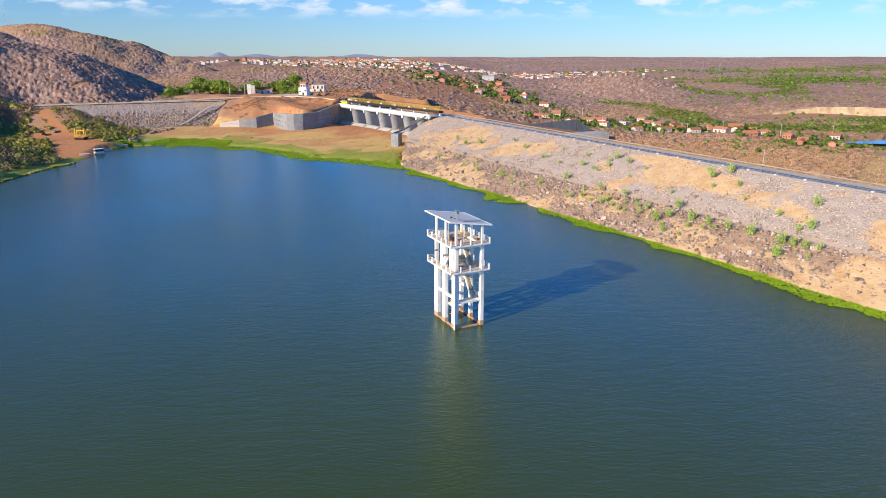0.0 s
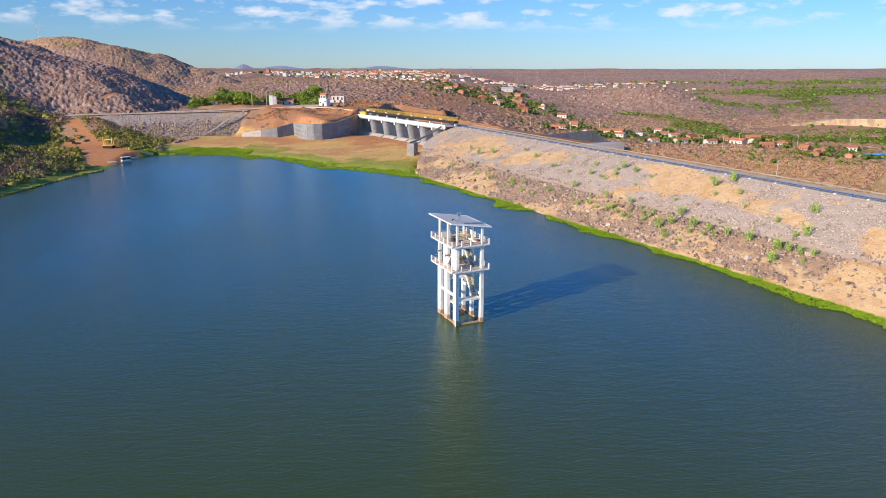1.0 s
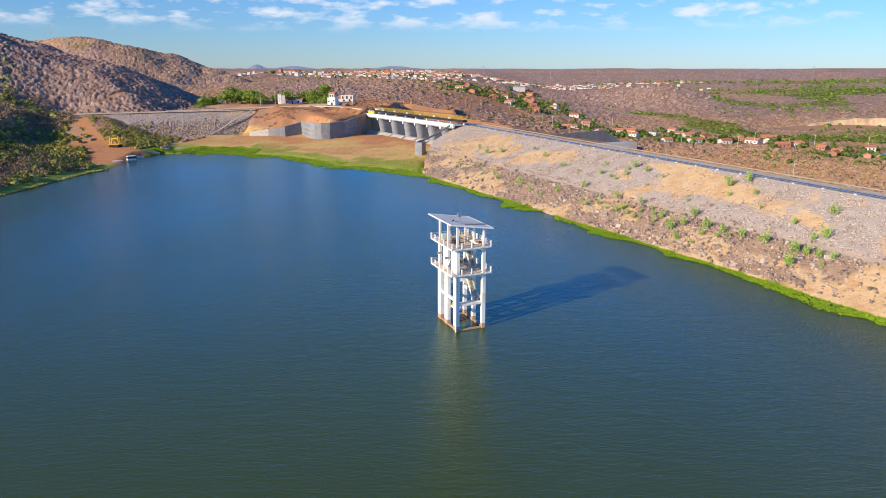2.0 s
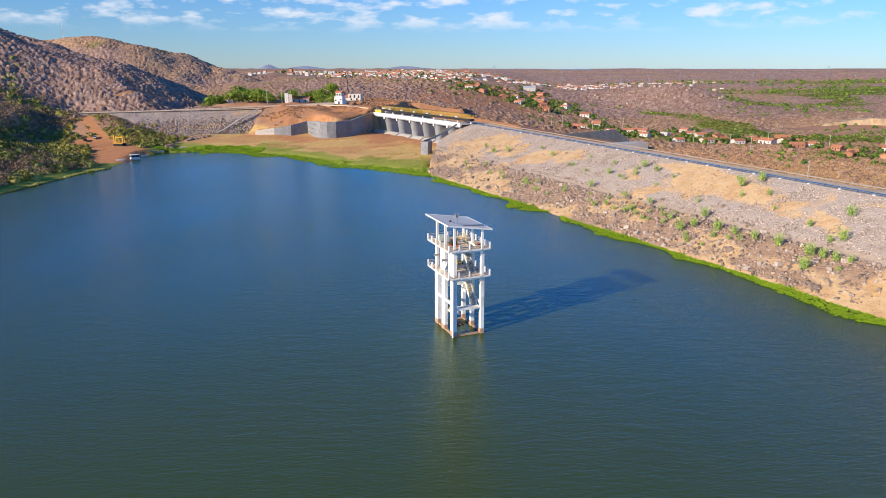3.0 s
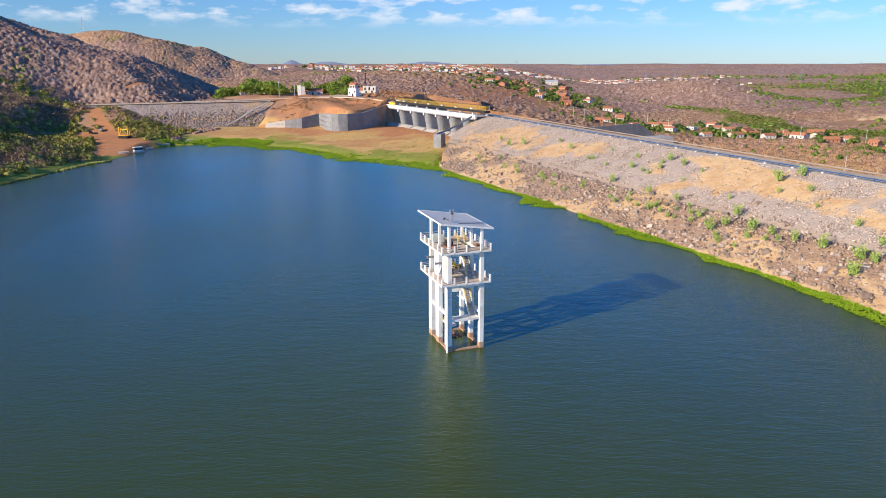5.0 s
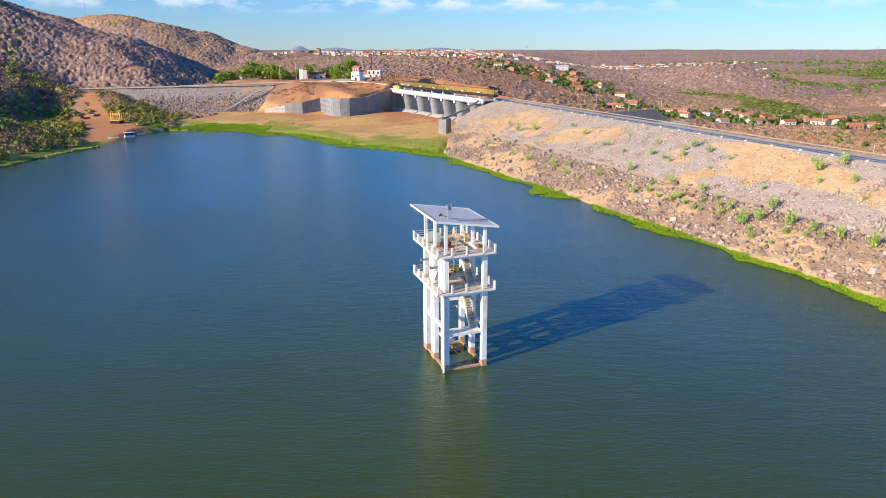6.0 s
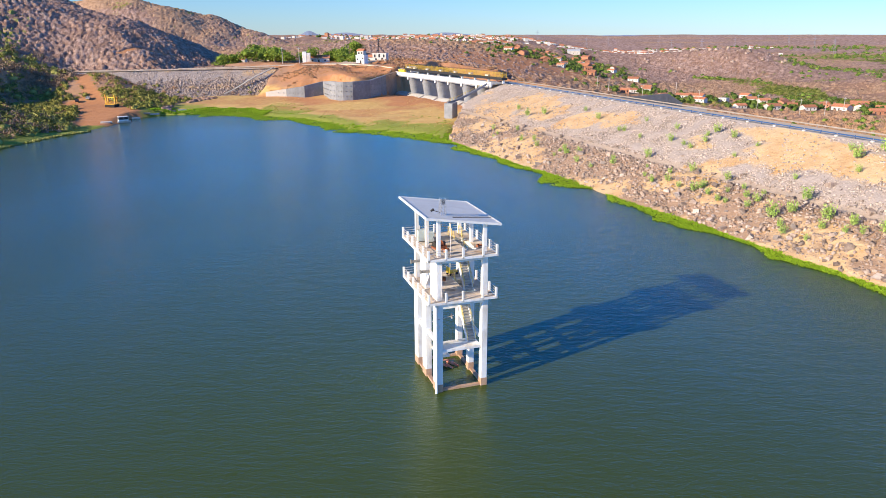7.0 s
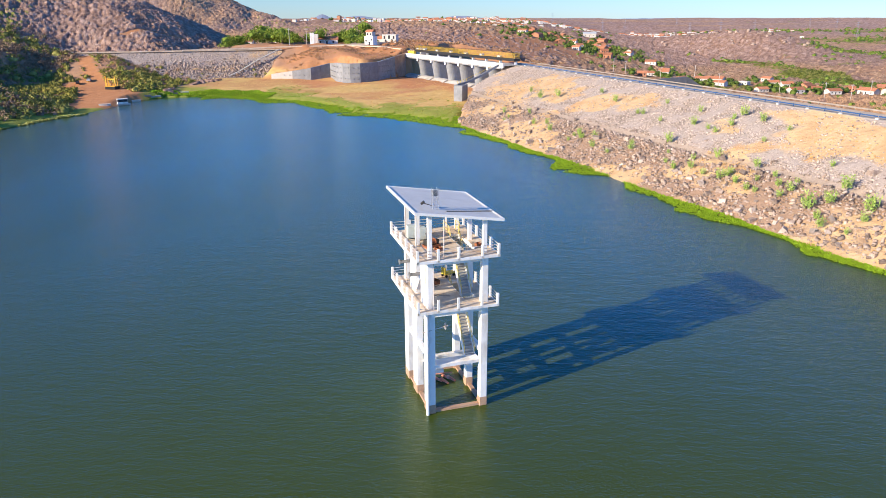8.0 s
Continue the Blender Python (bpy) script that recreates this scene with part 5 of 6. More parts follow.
# ---------------------------------------------------------------- quarry face and pond on the plain
s = Shape()
cols = 60
for i in range(cols + 1):
    x = 352 + 230 * i / cols
    for j in range(5):
        y = 572 + 12 * math.sin(i * 0.11) + j * 1.4 + 2.5 * noise.noise((i * 0.45, j * 0.8, 3.0))
        s.v.append((x, y, -20 + (j * 3.6 + 4) * math.sin(math.pi * min(max(i / cols, 0.01), 0.99)) ** 0.6 - 4 + 1.2 * noise.noise((i * 0.3, j, 7.0))))
for i in range(cols):
    for j in range(4):
        a = i * 5 + j
        s.f.append((a, a + 5, a + 6, a + 1))
    a = i * 5 + 4
    s.v += [(s.v[a][0], s.v[a][1] + 30, s.v[a][2] - 1.5), (s.v[a + 5][0], s.v[a + 5][1] + 30, s.v[a + 5][2] - 1.5)]
    s.f.append((a, a + 5, len(s.v) - 1, len(s.v) - 2))
quarry = new("quarry_face", s.mesh("quarry_face", M_QUARRY))
tagged(quarry, "pale tan quarry cut in a low ridge", "cliff", kind="structure")
pond = Shape()
pond.add([(362 + 46 * math.cos(a) + 4 * math.cos(3 * a), 372 + 13 * math.sin(a) + 3 * math.sin(2 * a), -15.6) for a in np.linspace(0, 2 * math.pi, 28)[:-1]], [tuple(range(27))])
pw = new("pond", pond.mesh("pond", M_WATER))
tagged(pw, "blue pond on the valley floor", "water", kind="structure")

# ---------------------------------------------------------------- boats, ferry frame and cars at the landing
def boat(x, y, rot, ln, w, canopy, label, mat):
    e = empty("boat", pose(x, y, max(0.15, float(ground_z(np.array([x]), np.array([y]))[0]) + 0.1), 0, 0, rot) @ Matrix.Diagonal((1.0, 1.1, 1.15, 1)), label, "boat", "boats at the landing")
    sec = [(-0.5, 0.8), (-0.2, 1.0), (0.2, 0.95), (0.42, 0.6), (0.5, 0.08)]
    s = Shape()
    for f, k in sec:
        s.v += [(f * ln, -w / 2 * k, 0.55), (f * ln, -w / 2 * k * 0.7, -0.1), (f * ln, w / 2 * k * 0.7, -0.1), (f * ln, w / 2 * k, 0.55), (f * ln, w / 2 * k * 0.86, 0.55), (f * ln, w / 2 * k * 0.6, 0.1), (f * ln, -w / 2 * k * 0.6, 0.1), (f * ln, -w / 2 * k * 0.86, 0.55)]
    for i in range(4):
        for j in range(8):
            a, c = i * 8 + j, i * 8 + (j + 1) % 8
            s.f.append((a, c, c + 8, a + 8))
    s.f += [tuple(range(7, -1, -1)), tuple(range(32, 40))]
    part("hull", s, mat, e)
    for f in (-0.25, 0.1):
        part("bench", Shape().box(f * ln - 0.15, f * ln + 0.15, -w * 0.36, w * 0.36, 0.35, 0.42), M_WOOD, e)
    if canopy:
        part("canopy", Shape().block(-0.46 * ln, 0.32 * ln, -w * 0.5, w * 0.5, 2.1, 2.3, 0.05), M_WHITE, e)
        part("cabin_side", Shape().block(-0.44 * ln, 0.30 * ln, -w * 0.44, w * 0.44, 0.5, 1.15, 0.05), M_WHITE, e)
        part("cabin_window", Shape().block(-0.42 * ln, 0.28 * ln, -w * 0.42, w * 0.42, 1.15, 2.1, 0.05), M_GLASSDARK, e, "dark window band")
        for a, c in product((-0.44, -0.05, 0.3), (-0.45, 0.45)):
            part("canopy_post", Shape().tube((a * ln, c * w, 0.5), (a * ln, c * w, 2.1), 0.05, n=6), M_STEEL, e)
    return e


boat(-149.4, 234.5, 40, 5.4, 2.2, True, "white passenger boat with a canopy at the landing", M_WALLW)
boat(-153.2, 226.5, 20, 4.6, 1.6, False, "white open motor boat drawn up at the landing", M_WALLW)
boat(-150.5, 248, 50, 3.8, 1.2, False, "small pale rowing boat by the shore", M_WALLW)
boat(-150.5, 257.5, 25, 4.4, 1.3, False, "grey wooden fishing boat by the shore", M_WOOD)
boat(-147.5, 260.5, 35, 4.4, 1.3, False, "pale wooden fishing boat by the shore", M_CONC_LIGHT)
boat(-139.5, 274, 30, 3.8, 1.2, False, "pale rowing boat beside green weed", M_WALLW)
boat(-142, 268.5, 60, 3.4, 1.1, False, "small brown rowing boat beside green weed", M_WOOD)


def lz(x, y):
    return float(ground_z(np.array([x]), np.array([y]))[0])


ferry = empty("dredge_frame", pose(-170.5, 266, lz(-170.5, 266) - 0.1, 0, 0, -10) @ Matrix.Diagonal((0.6, 0.8, 0.97, 1)), "yellow steel frame on a black pontoon, drawn ashore", "barge")
part("pontoon", Shape().block(-4.5, 4.5, -2.2, 2.2, 0, 1.5, 0.15), M_BLACK, ferry)
part("pontoon_deck", Shape().box(-4.6, 4.6, -2.3, 2.3, 1.5, 1.75), M_ORANGE, ferry)
for x in (-4.1, 4.1):
    part("frame_leg", Shape().box(x - 0.35, x + 0.35, -1.2, -0.6, 1.75, 6.2), M_ORANGE, ferry)
    part("frame_leg", Shape().box(x - 0.3, x + 0.3, 0.8, 1.4, 1.75, 5.2), M_ORANGE, ferry)
part("frame_beam", Shape().box(-4.4, 4.4, -0.55, -0.2, 4.6, 5.1), M_ORANGE, ferry)
for k in range(7):
    part("frame_bar", Shape().box(-3.6 + k * 1.2 - 0.1, -3.6 + k * 1.2 + 0.1, -2.2, -2.0, 1.75, 3.3), M_ORANGE, ferry)


def car(x, y, rot, paint, label):
    e = empty("car", pose(x, y, lz(x, y) + 0.15, 0, 0, rot), label, "car", "cars at the landing")
    side = [(-2.1, 0.35), (2.1, 0.35), (2.15, 0.75), (1.3, 0.95), (0.6, 1.45), (-1.2, 1.5), (-1.95, 1.0), (-2.15, 0.8)]
    n = len(side)
    vs = [(a, w * (0.86 if z > 1.2 else 1), z) for w in (-0.85, 0.85) for a, z in side]
    part("body", Shape().add(vs, [tuple(range(n)), tuple(range(2 * n - 1, n - 1, -1))] + [(i, n + i, n + (i + 1) % n, (i + 1) % n) for i in range(n)]), paint, e)
    for sgn in (-1, 1):
        part("side_window", Shape().add([(-1.1, sgn * 0.80, 1.38), (0.5, sgn * 0.80, 1.34), (1.0, sgn * 0.868, 1.02), (-1.6, sgn * 0.868, 1.05)], [(0, 1, 2, 3)]), M_GLASSDARK, e)
    part("windscreen", Shape().add([(1.27, -0.74, 0.99), (1.27, 0.74, 0.99), (0.66, 0.66, 1.44), (0.66, -0.66, 1.44)], [(0, 1, 2, 3)]), M_GLASSDARK, e)
    for a, w in product((-1.35, 1.35), (-0.88, 0.72)):
        part("wheel", Shape().tube((a, w, 0.32), (a, w + 0.16, 0.32), 0.32, n=12), M_BLACK, e)
    return e


car(-192.7, 285.5, -70, M_WALLW, "white hatchback parked on red earth")
car(-195.8, 280.5, -60, M_DARKSTEEL, "dark grey car parked on red earth")
car(-87, 418, 60, M_DARKSTEEL, "dark car parked by the garden trees")


# ---------------------------------------------------------------- plants and stones: scattered meshes
def scatter(name, protos, pos, size, material, label, category, seed=0, flat=1.0, kind="stuff"):
    """One mesh of many small copies of a few forms, turned and scaled at random."""
    r = np.random.RandomState(seed)
    V, F, off = [], [], 0
    pick = r.randint(0, len(protos), len(pos))
    ang = r.uniform(0, 2 * math.pi, len(pos))
    for k, (pv, pf) in enumerate(protos):
        ids = np.where(pick == k)[0]
        if not len(ids):
            continue
        c, s = np.cos(ang[ids])[:, None], np.sin(ang[ids])[:, None]
        sz = size[ids][:, None]
        x = (pv[None, :, 0] * c - pv[None, :, 1] * s) * sz + pos[ids, 0][:, None]
        y = (pv[None, :, 0] * s + pv[None, :, 1] * c) * sz + pos[ids, 1][:, None]
        z = pv[None, :, 2] * sz * flat + pos[ids, 2][:, None]
        V.append(np.stack([x, y, z], -1).reshape(-1, 3))
        F.append((pf[None] + (off + np.arange(len(ids)) * len(pv))[:, None, None]).reshape(-1, 3))
        off += len(ids) * len(pv)
    V, F = np.concatenate(V), np.concatenate(F)
    me = bpy.data.meshes.new(name)
    me.vertices.add(len(V))
    me.vertices.foreach_set("co", V.astype(np.float32).ravel())
    me.loops.add(F.size)
    me.loops.foreach_set("vertex_index", F.astype(np.int32).ravel())
    me.polygons.add(len(F))
    me.polygons.foreach_set("loop_start", np.arange(0, F.size, 3, dtype=np.int32))
    me.update(calc_edges=True)
    me.materials.append(material)
    ob = new(name, me)
    return tagged(ob, label, category, kind=kind)


def tufts(seed, n, size, lo=0.15, squash=0.75, core=True):
    """A bush of unit radius: small leaf clumps as bent triangles through a ragged dome."""
    r = np.random.RandomState(seed)
    V, F = [], []
    for k in range(n):
        d = r.normal(size=3)
        d /= np.linalg.norm(d)
        d[2] = abs(d[2]) * 1.15 - 0.12
        p = d * (0.55 + 0.45 * r.rand() ** 0.6) * np.array([1, 1, squash]) * (0.8 + 0.4 * r.rand())
        p[2] += lo
        a, b2 = r.normal(size=3), r.normal(size=3)
        a, b2 = a / np.linalg.norm(a), b2 / np.linalg.norm(b2)
        s = size * (0.6 + 0.8 * r.rand())
        i = len(V)
        V += [p - a * s, p + a * s, p + b2 * s, p - b2 * s * 0.8 + d * s * 0.4]
        F += [(i, i + 1, i + 2), (i, i + 1, i + 3)]
    return np.array(V), np.array(F)


def lump(seed, rough=0.25, squash=0.8, lift=0.3):
    """An uneven many-sided lump of unit size."""
    r = np.random.RandomState(seed)
    bm = bmesh.new()
    bmesh.ops.create_icosphere(bm, subdivisions=1, radius=1)
    V = np.array([v.co[:] for v in bm.verts])
    F = np.array([[v.index for v in f.verts] for f in bm.faces])
    bm.free()
    V = V * (1 + rough * r.uniform(-1, 1, (len(V), 1))) + r.uniform(-0.08, 0.08, V.shape)
    V[:, 2] = V[:, 2] * squash + lift
    return V, F


def join_forms(forms):
    V, F, o = [], [], 0
    for v, f in forms:
        V.append(v)
        F.append(f + o)
        o += len(v)
    return np.concatenate(V), np.concatenate(F)


def rock(seed):
    r = np.random.RandomState(seed)
    V = np.array(list(product((-1, 1), repeat=3)), float) * (0.6 + 0.5 * r.rand(8, 1)) * r.uniform(0.6, 1.1, 3)
    V[:, 2] *= 0.7
    F = np.array([(0, 1, 3), (0, 3, 2), (4, 6, 7), (4, 7, 5), (0, 4, 5), (0, 5, 1), (2, 3, 7), (2, 7, 6), (0, 2, 6), (0, 6, 4), (1, 5, 7), (1, 7, 3)])
    a = r.uniform(0, 6.28)
    c, s = math.cos(a), math.sin(a)
    V = V @ np.array([[1, 0, 0], [0, c, -s], [0, s, c]])
    return V, F


R = np.random.RandomState(11)
ROCKS = [rock(k) for k in range(12)]
SCRUB = [tufts(k + 50, 19, 0.36, 0.1, 0.8) for k in range(8)]
BUSHES = [join_forms([(lump(k + 20, 0.25)[0] * 0.72, lump(k + 20)[1]), tufts(k + 80, 46, 0.20)]) for k in range(5)]


def dam_xyz(al, t):
    out = np.array([dam_pt(a, q) for a, q in zip(al, t)])
    return out


# riprap stones on the wet slope: fine rubble above, larger blocks below
N = 52000
al = R.uniform(0, 1, N) ** 0.85
al = 5 + 285 * (1 - al)
tt = np.where(R.rand(N) < 0.36, R.uniform(0.02, 0.40, N), R.uniform(0.44, 0.985, N))
cov = straw_cover(al, tt) + 0.12 * R.randn(N)
keep = ((cov < 0.12) | (R.rand(N) < 0.16)) & (al > dam_start(tt) + 1)
al, tt = al[keep], tt[keep]
P = dam_xyz(al, tt)
sz = np.where(tt < 0.42, 0.14 + 0.42 * R.rand(len(P)) ** 4, 0.11 + 0.20 * R.rand(len(P)) ** 2)
low = tt + 0.05 * R.randn(len(tt)) < 0.42
scatter("riprap", ROCKS, P[~low], sz[~low], M_STONE, "grey broken riprap stones on the dam slope", "stones", 1)
scatter("lower_riprap", ROCKS, P[low], sz[low], M_STONE_BROWN, "brown and grey stones on the lower dam slope", "stones", 21)
# saddle dam stones
N = 17000
f, g = R.uniform(0, 1, N), R.uniform(0, 1, N)
SP = []
for a, c in zip(f, g):
    p = SADDLE_A + SDIR * (slen * a) + SOUT * (36 * c)
    SP.append((p.x, p.y, (SADDLE_Z - 8.8 * c / 0.5556) if c < 0.5556 else 8.2 - 7.0 * (c - 0.5556) / 0.4444))
SP = np.array(SP)
high = g + 0.08 * R.randn(N) < 0.36
scatter("saddle_stones", ROCKS, SP[high], 0.13 + 0.28 * R.rand(high.sum()) ** 3, M_STONE, "small grey stones high on the saddle dam slope", "stones", 2)
scatter("saddle_boulders", ROCKS, SP[~high], 0.17 + 0.62 * R.rand((~high).sum()) ** 4, M_STONE_BROWN, "brown-grey boulders low on the saddle dam slope", "stones", 45)

# bushes that have grown over the foot of the saddle dam
N = 2600
a, c = R.uniform(0.02, 0.98, N), R.uniform(0, 1, N)
grow = R.rand(N) < np.where(c > 0.15 + 1.5 * a, 0.95, np.clip(0.7 - a, 0.04, 1) * c)
a, c = a[grow], 0.40 + 0.60 * c[grow]
SB = np.array([((SADDLE_A + SDIR * (slen * u) + SOUT * (36 * v)).x, (SADDLE_A + SDIR * (slen * u) + SOUT * (36 * v)).y, (SADDLE_Z - 8.8 * v / 0.5556) if v < 0.5556 else 8.2 - 7.0 * (v - 0.5556) / 0.4444) for u, v in zip(a, c)])
half = R.rand(len(SB)) < 0.55
scatter("saddle_bushes", BUSHES, SB[half], R.uniform(0.6, 1.5, half.sum()), M_COVE, "yellow-green bushes at the foot of the saddle dam", "bushes", 41)
scatter("saddle_dry_bushes", SCRUB, SB[~half], R.uniform(0.6, 1.4, (~half).sum()), M_SCRUB_TAN, "dry ochre bushes at the foot of the saddle dam", "bushes", 42)
# dry bushes on the knoll slope and along the road above it
N = 2200
X, Y = R.uniform(-124, -34, N), R.uniform(308, 372, N)
ok = ~inside(X, Y, APRON) & (seg_dist(X, Y, WALL, False) > 2.5) & (fbm(X, Y, 13, 3, 66) > -0.05) & (seg_dist(X, Y, [(q[0], q[1]) for q in RP], False) > 4) & (X * 0 + Y > 318)
X, Y = X[ok], Y[ok]
kx, ky = R.uniform(-62, 60, 1500), R.uniform(345, 500, 1500)
kok = ~inside(kx, ky, APRON) & (seg_dist(kx, ky, [(q[0], q[1]) for q in RP], False) > 4) & (fbm(kx, ky, 18, 3, 68) > -0.25) & ~inside(kx, ky, [(-95, 370), (-70, 370), (-56, 428), (-80, 432)])
kx, ky = kx[kok], ky[kok]
scatter("knoll_scrub", SCRUB, np.column_stack([kx, ky, mesh_z(kx, ky)]), 0.5 + 1.1 * R.rand(len(kx)) ** 1.5, M_SCRUB_TAN, "dry brown scrub behind the spillway bridge", "scrub", 48)
scatter("knoll_bushes", SCRUB, np.column_stack([X, Y, mesh_z(X, Y)]), 0.25 + 0.65 * R.rand(len(X)) ** 2, M_SCRUB_TAN, "low dry ochre bushes on the knoll slope", "bushes", 44)
# bare rocks on the hill of the plain
N = 90
X, Y = R.normal(345, 55, N), R.normal(880, 45, N)
scatter("hill_rocks", ROCKS, np.column_stack([X, Y, mesh_z(X, Y) + 1.0]), 0.8 + 2.2 * R.rand(N) ** 2, M_STONE_BROWN, "bare dark rocks on the hill of the plain", "stones", 43)

# single large boulders on the wet slope
boulder_mesh = []
for k in range(16):
    v, fa = rock(300 + k)
    boulder_mesh.append(Shape().add(v.tolist(), fa.tolist()).mesh("boulder", M_STONE if k % 3 == 0 else M_STONE_BROWN))
for k in range(290):
    a, t = R.uniform(60, 264), abs(R.normal(0.0, 0.2)) + 0.02
    x, y, z = dam_pt(a, min(t, 0.6))
    ob = new("boulder", boulder_mesh[k % 16])
    ob.parent = dam
    ob.matrix_basis = pose(x, y, z + 0.1, 0, 0, R.uniform(0, 360)) @ Matrix.Scale(0.35 + 0.55 * R.rand() ** 2, 4)

# straw tufts
N = 5000
al, tt = R.uniform(0, 300, N), R.uniform(0.05, 0.97, N)
P = dam_xyz(al, tt)[(al > dam_start(tt) + 1) & (straw_cover(al, tt) > 0.14)]
scatter("straw_grass", [tufts(k + 140, 9, 0.5, 0.1, 0.5) for k in range(4)], P, 0.12 + 0.16 * R.rand(len(P)), M_STRAW, "dry yellow grass on the dam slope", "grass", 3)
N = 2500
P = np.stack([R.uniform(-115, 12, N), R.uniform(205, 345, N)], -1)
ok = inside(P[:, 0], P[:, 1], APRON) & ~inside(P[:, 0], P[:, 1], SHORE) & (fbm(P[:, 0], P[:, 1], 20, 3, 12) > -0.1)
P = P[ok]
P = np.column_stack([P, ground_z(P[:, 0], P[:, 1])])
scatter("apron_grass", [tufts(k + 150, 9, 0.5, 0.02, 0.15) for k in range(4)], P, 0.16 + 0.2 * R.rand(len(P)), M_STRAW, "dry yellow grass on the spillway floor", "grass", 4)

N = 1800
P = np.stack([R.uniform(-125, -30, N), R.uniform(305, 375, N)], -1)
ok = ~inside(P[:, 0], P[:, 1], APRON) & (fbm(P[:, 0], P[:, 1], 14, 3, 19) > -0.05) & (P[:, 1] < 362 + 4 * np.sin(P[:, 0]))
P = P[ok]
P = np.column_stack([P, ground_z(P[:, 0], P[:, 1])])
scatter("knoll_grass", [tufts(k + 155, 9, 0.5, 0.02, 0.15) for k in range(4)], P, 0.2 + 0.3 * R.rand(len(P)), M_STRAW_BROWN, "dry ochre grass on the knoll slope", "grass", 14)

# weed belt along the waterline
pts = np.array([SHORE[i] for i in list(range(0, 22))], float)
seg = np.hypot(*np.diff(pts, axis=0).T)
cum = np.concatenate([[0], np.cumsum(seg)])


def shore_at(s):
    i = np.clip(np.searchsorted(cum, s) - 1, 0, len(seg) - 1)
    f = (s - cum[i]) / seg[i]
    p = pts[i] + (pts[i + 1] - pts[i]) * f[:, None]
    d = (pts[i + 1] - pts[i]) / seg[i][:, None]
    return p, np.stack([d[:, 1], -d[:, 0]], -1)


N = 28000
s_ = R.uniform(20, cum[-1] - 2, N)
p, nrm = shore_at(s_)
width = 3.1 + 3.0 * fbm(s_, s_ * 0, 12, 3, 41) + (7.0 + 4.0 * fbm(s_, s_ * 0, 17, 2, 43)) * sstep(cum[10], cum[14], s_)
o = R.uniform(-1, 0.75, N)
P = np.column_stack([p + nrm * (o * np.maximum(width, 0.8))[:, None], np.zeros(N)])
P[:, 2] = np.where(o > 0, 0.1 + 0.25 * o * width * 0.4, 0.06)
scatter("water_weed", [tufts(k + 160, 7, 0.6, 0.02, 0.14) for k in range(5)], P, 0.19 + 0.17 * R.rand(N), M_WEED, "bright green floating weed along the waterline", "weeds", 5)
N = 6000
P = np.stack([R.uniform(-152, -95, N), R.uniform(262, 300, N)], -1)
d = seg_dist(P[:, 0], P[:, 1], SHORE)
P = P[~inside(P[:, 0], P[:, 1], SHORE) & (d < 14 + 5 * fbm(P[:, 0], P[:, 1], 10, 2, 3))]
P = np.column_stack([P, ground_z(P[:, 0], P[:, 1])])
scatter("shore_reeds", [tufts(k + 170, 7, 0.6, 0.05, 0.25) for k in range(4)], P, 0.3 + 0.3 * R.rand(len(P)), M_WEED, "bright green reeds at the head of the cove", "reeds", 6)
q = np.linspace(0, 1, 1600)
sl = np.array([(-151, 205), (-155, 195), (-157, 180), (-159, 158), (-162, 136), (-170, 90)], float)
ii = np.minimum((q * 5).astype(int), 4)
P = sl[ii] + (sl[ii + 1] - sl[ii]) * (q * 5 - ii)[:, None] + np.column_stack([R.uniform(-4.5, 2.0, 1600), R.uniform(-1, 1, 1600)])
P = np.column_stack([P, np.full(1600, 0.1)])
scatter("bank_weed", [tufts(k + 180, 7, 0.6, 0.1, 0.35) for k in range(4)], P, 0.4 + 0.35 * R.rand(1600), M_WEED_PALE, "pale green weed along the wooded bank", "weeds", 7)

# green grass in patches behind the weed belt
N = 2500
P = np.stack([R.uniform(-118, 14, N), R.uniform(195, 330, N)], -1)
d = seg_dist(P[:, 0], P[:, 1], SHORE)
pat = fbm(P[:, 0], P[:, 1], 16, 3, 77) + 0.5 * sstep(26, 8, d)
P = P[~inside(P[:, 0], P[:, 1], SHORE) & (d < 36) & (pat > 0.25) & inside(P[:, 0], P[:, 1], APRON)]
P = np.column_stack([P, ground_z(P[:, 0], P[:, 1])])
scatter("apron_green", [tufts(k + 190, 7, 0.55, 0.02, 0.16) for k in range(4)], P, 0.2 + 0.3 * R.rand(len(P)), M_PATCH, "yellow-green grass patches behind the waterline", "grass", 22)

# pale shrubs on the dam, one by one
SHRUBS = [(114, 0.71), (154, 0.63), (162, 0.82), (169, 0.8), (203, 0.82), (206, 0.92), (175, 0.39), (183, 0.24), (186, 0.4), (199, 0.29),
          (207, 0.4), (206, 0.21), (208, 0.28), (215, 0.3), (220, 0.31), (226, 0.31), (233, 0.31), (241, 0.3), (244, 0.31), (247, 0.31),
          (244, 0.17), (243, 0.5), (238, 0.74), (157, 0.42), (151, 0.27), (66, 0.62), (79, 0.56), (85, 0.63), (127, 0.27), (134, 0.28), (114, 0.23)]


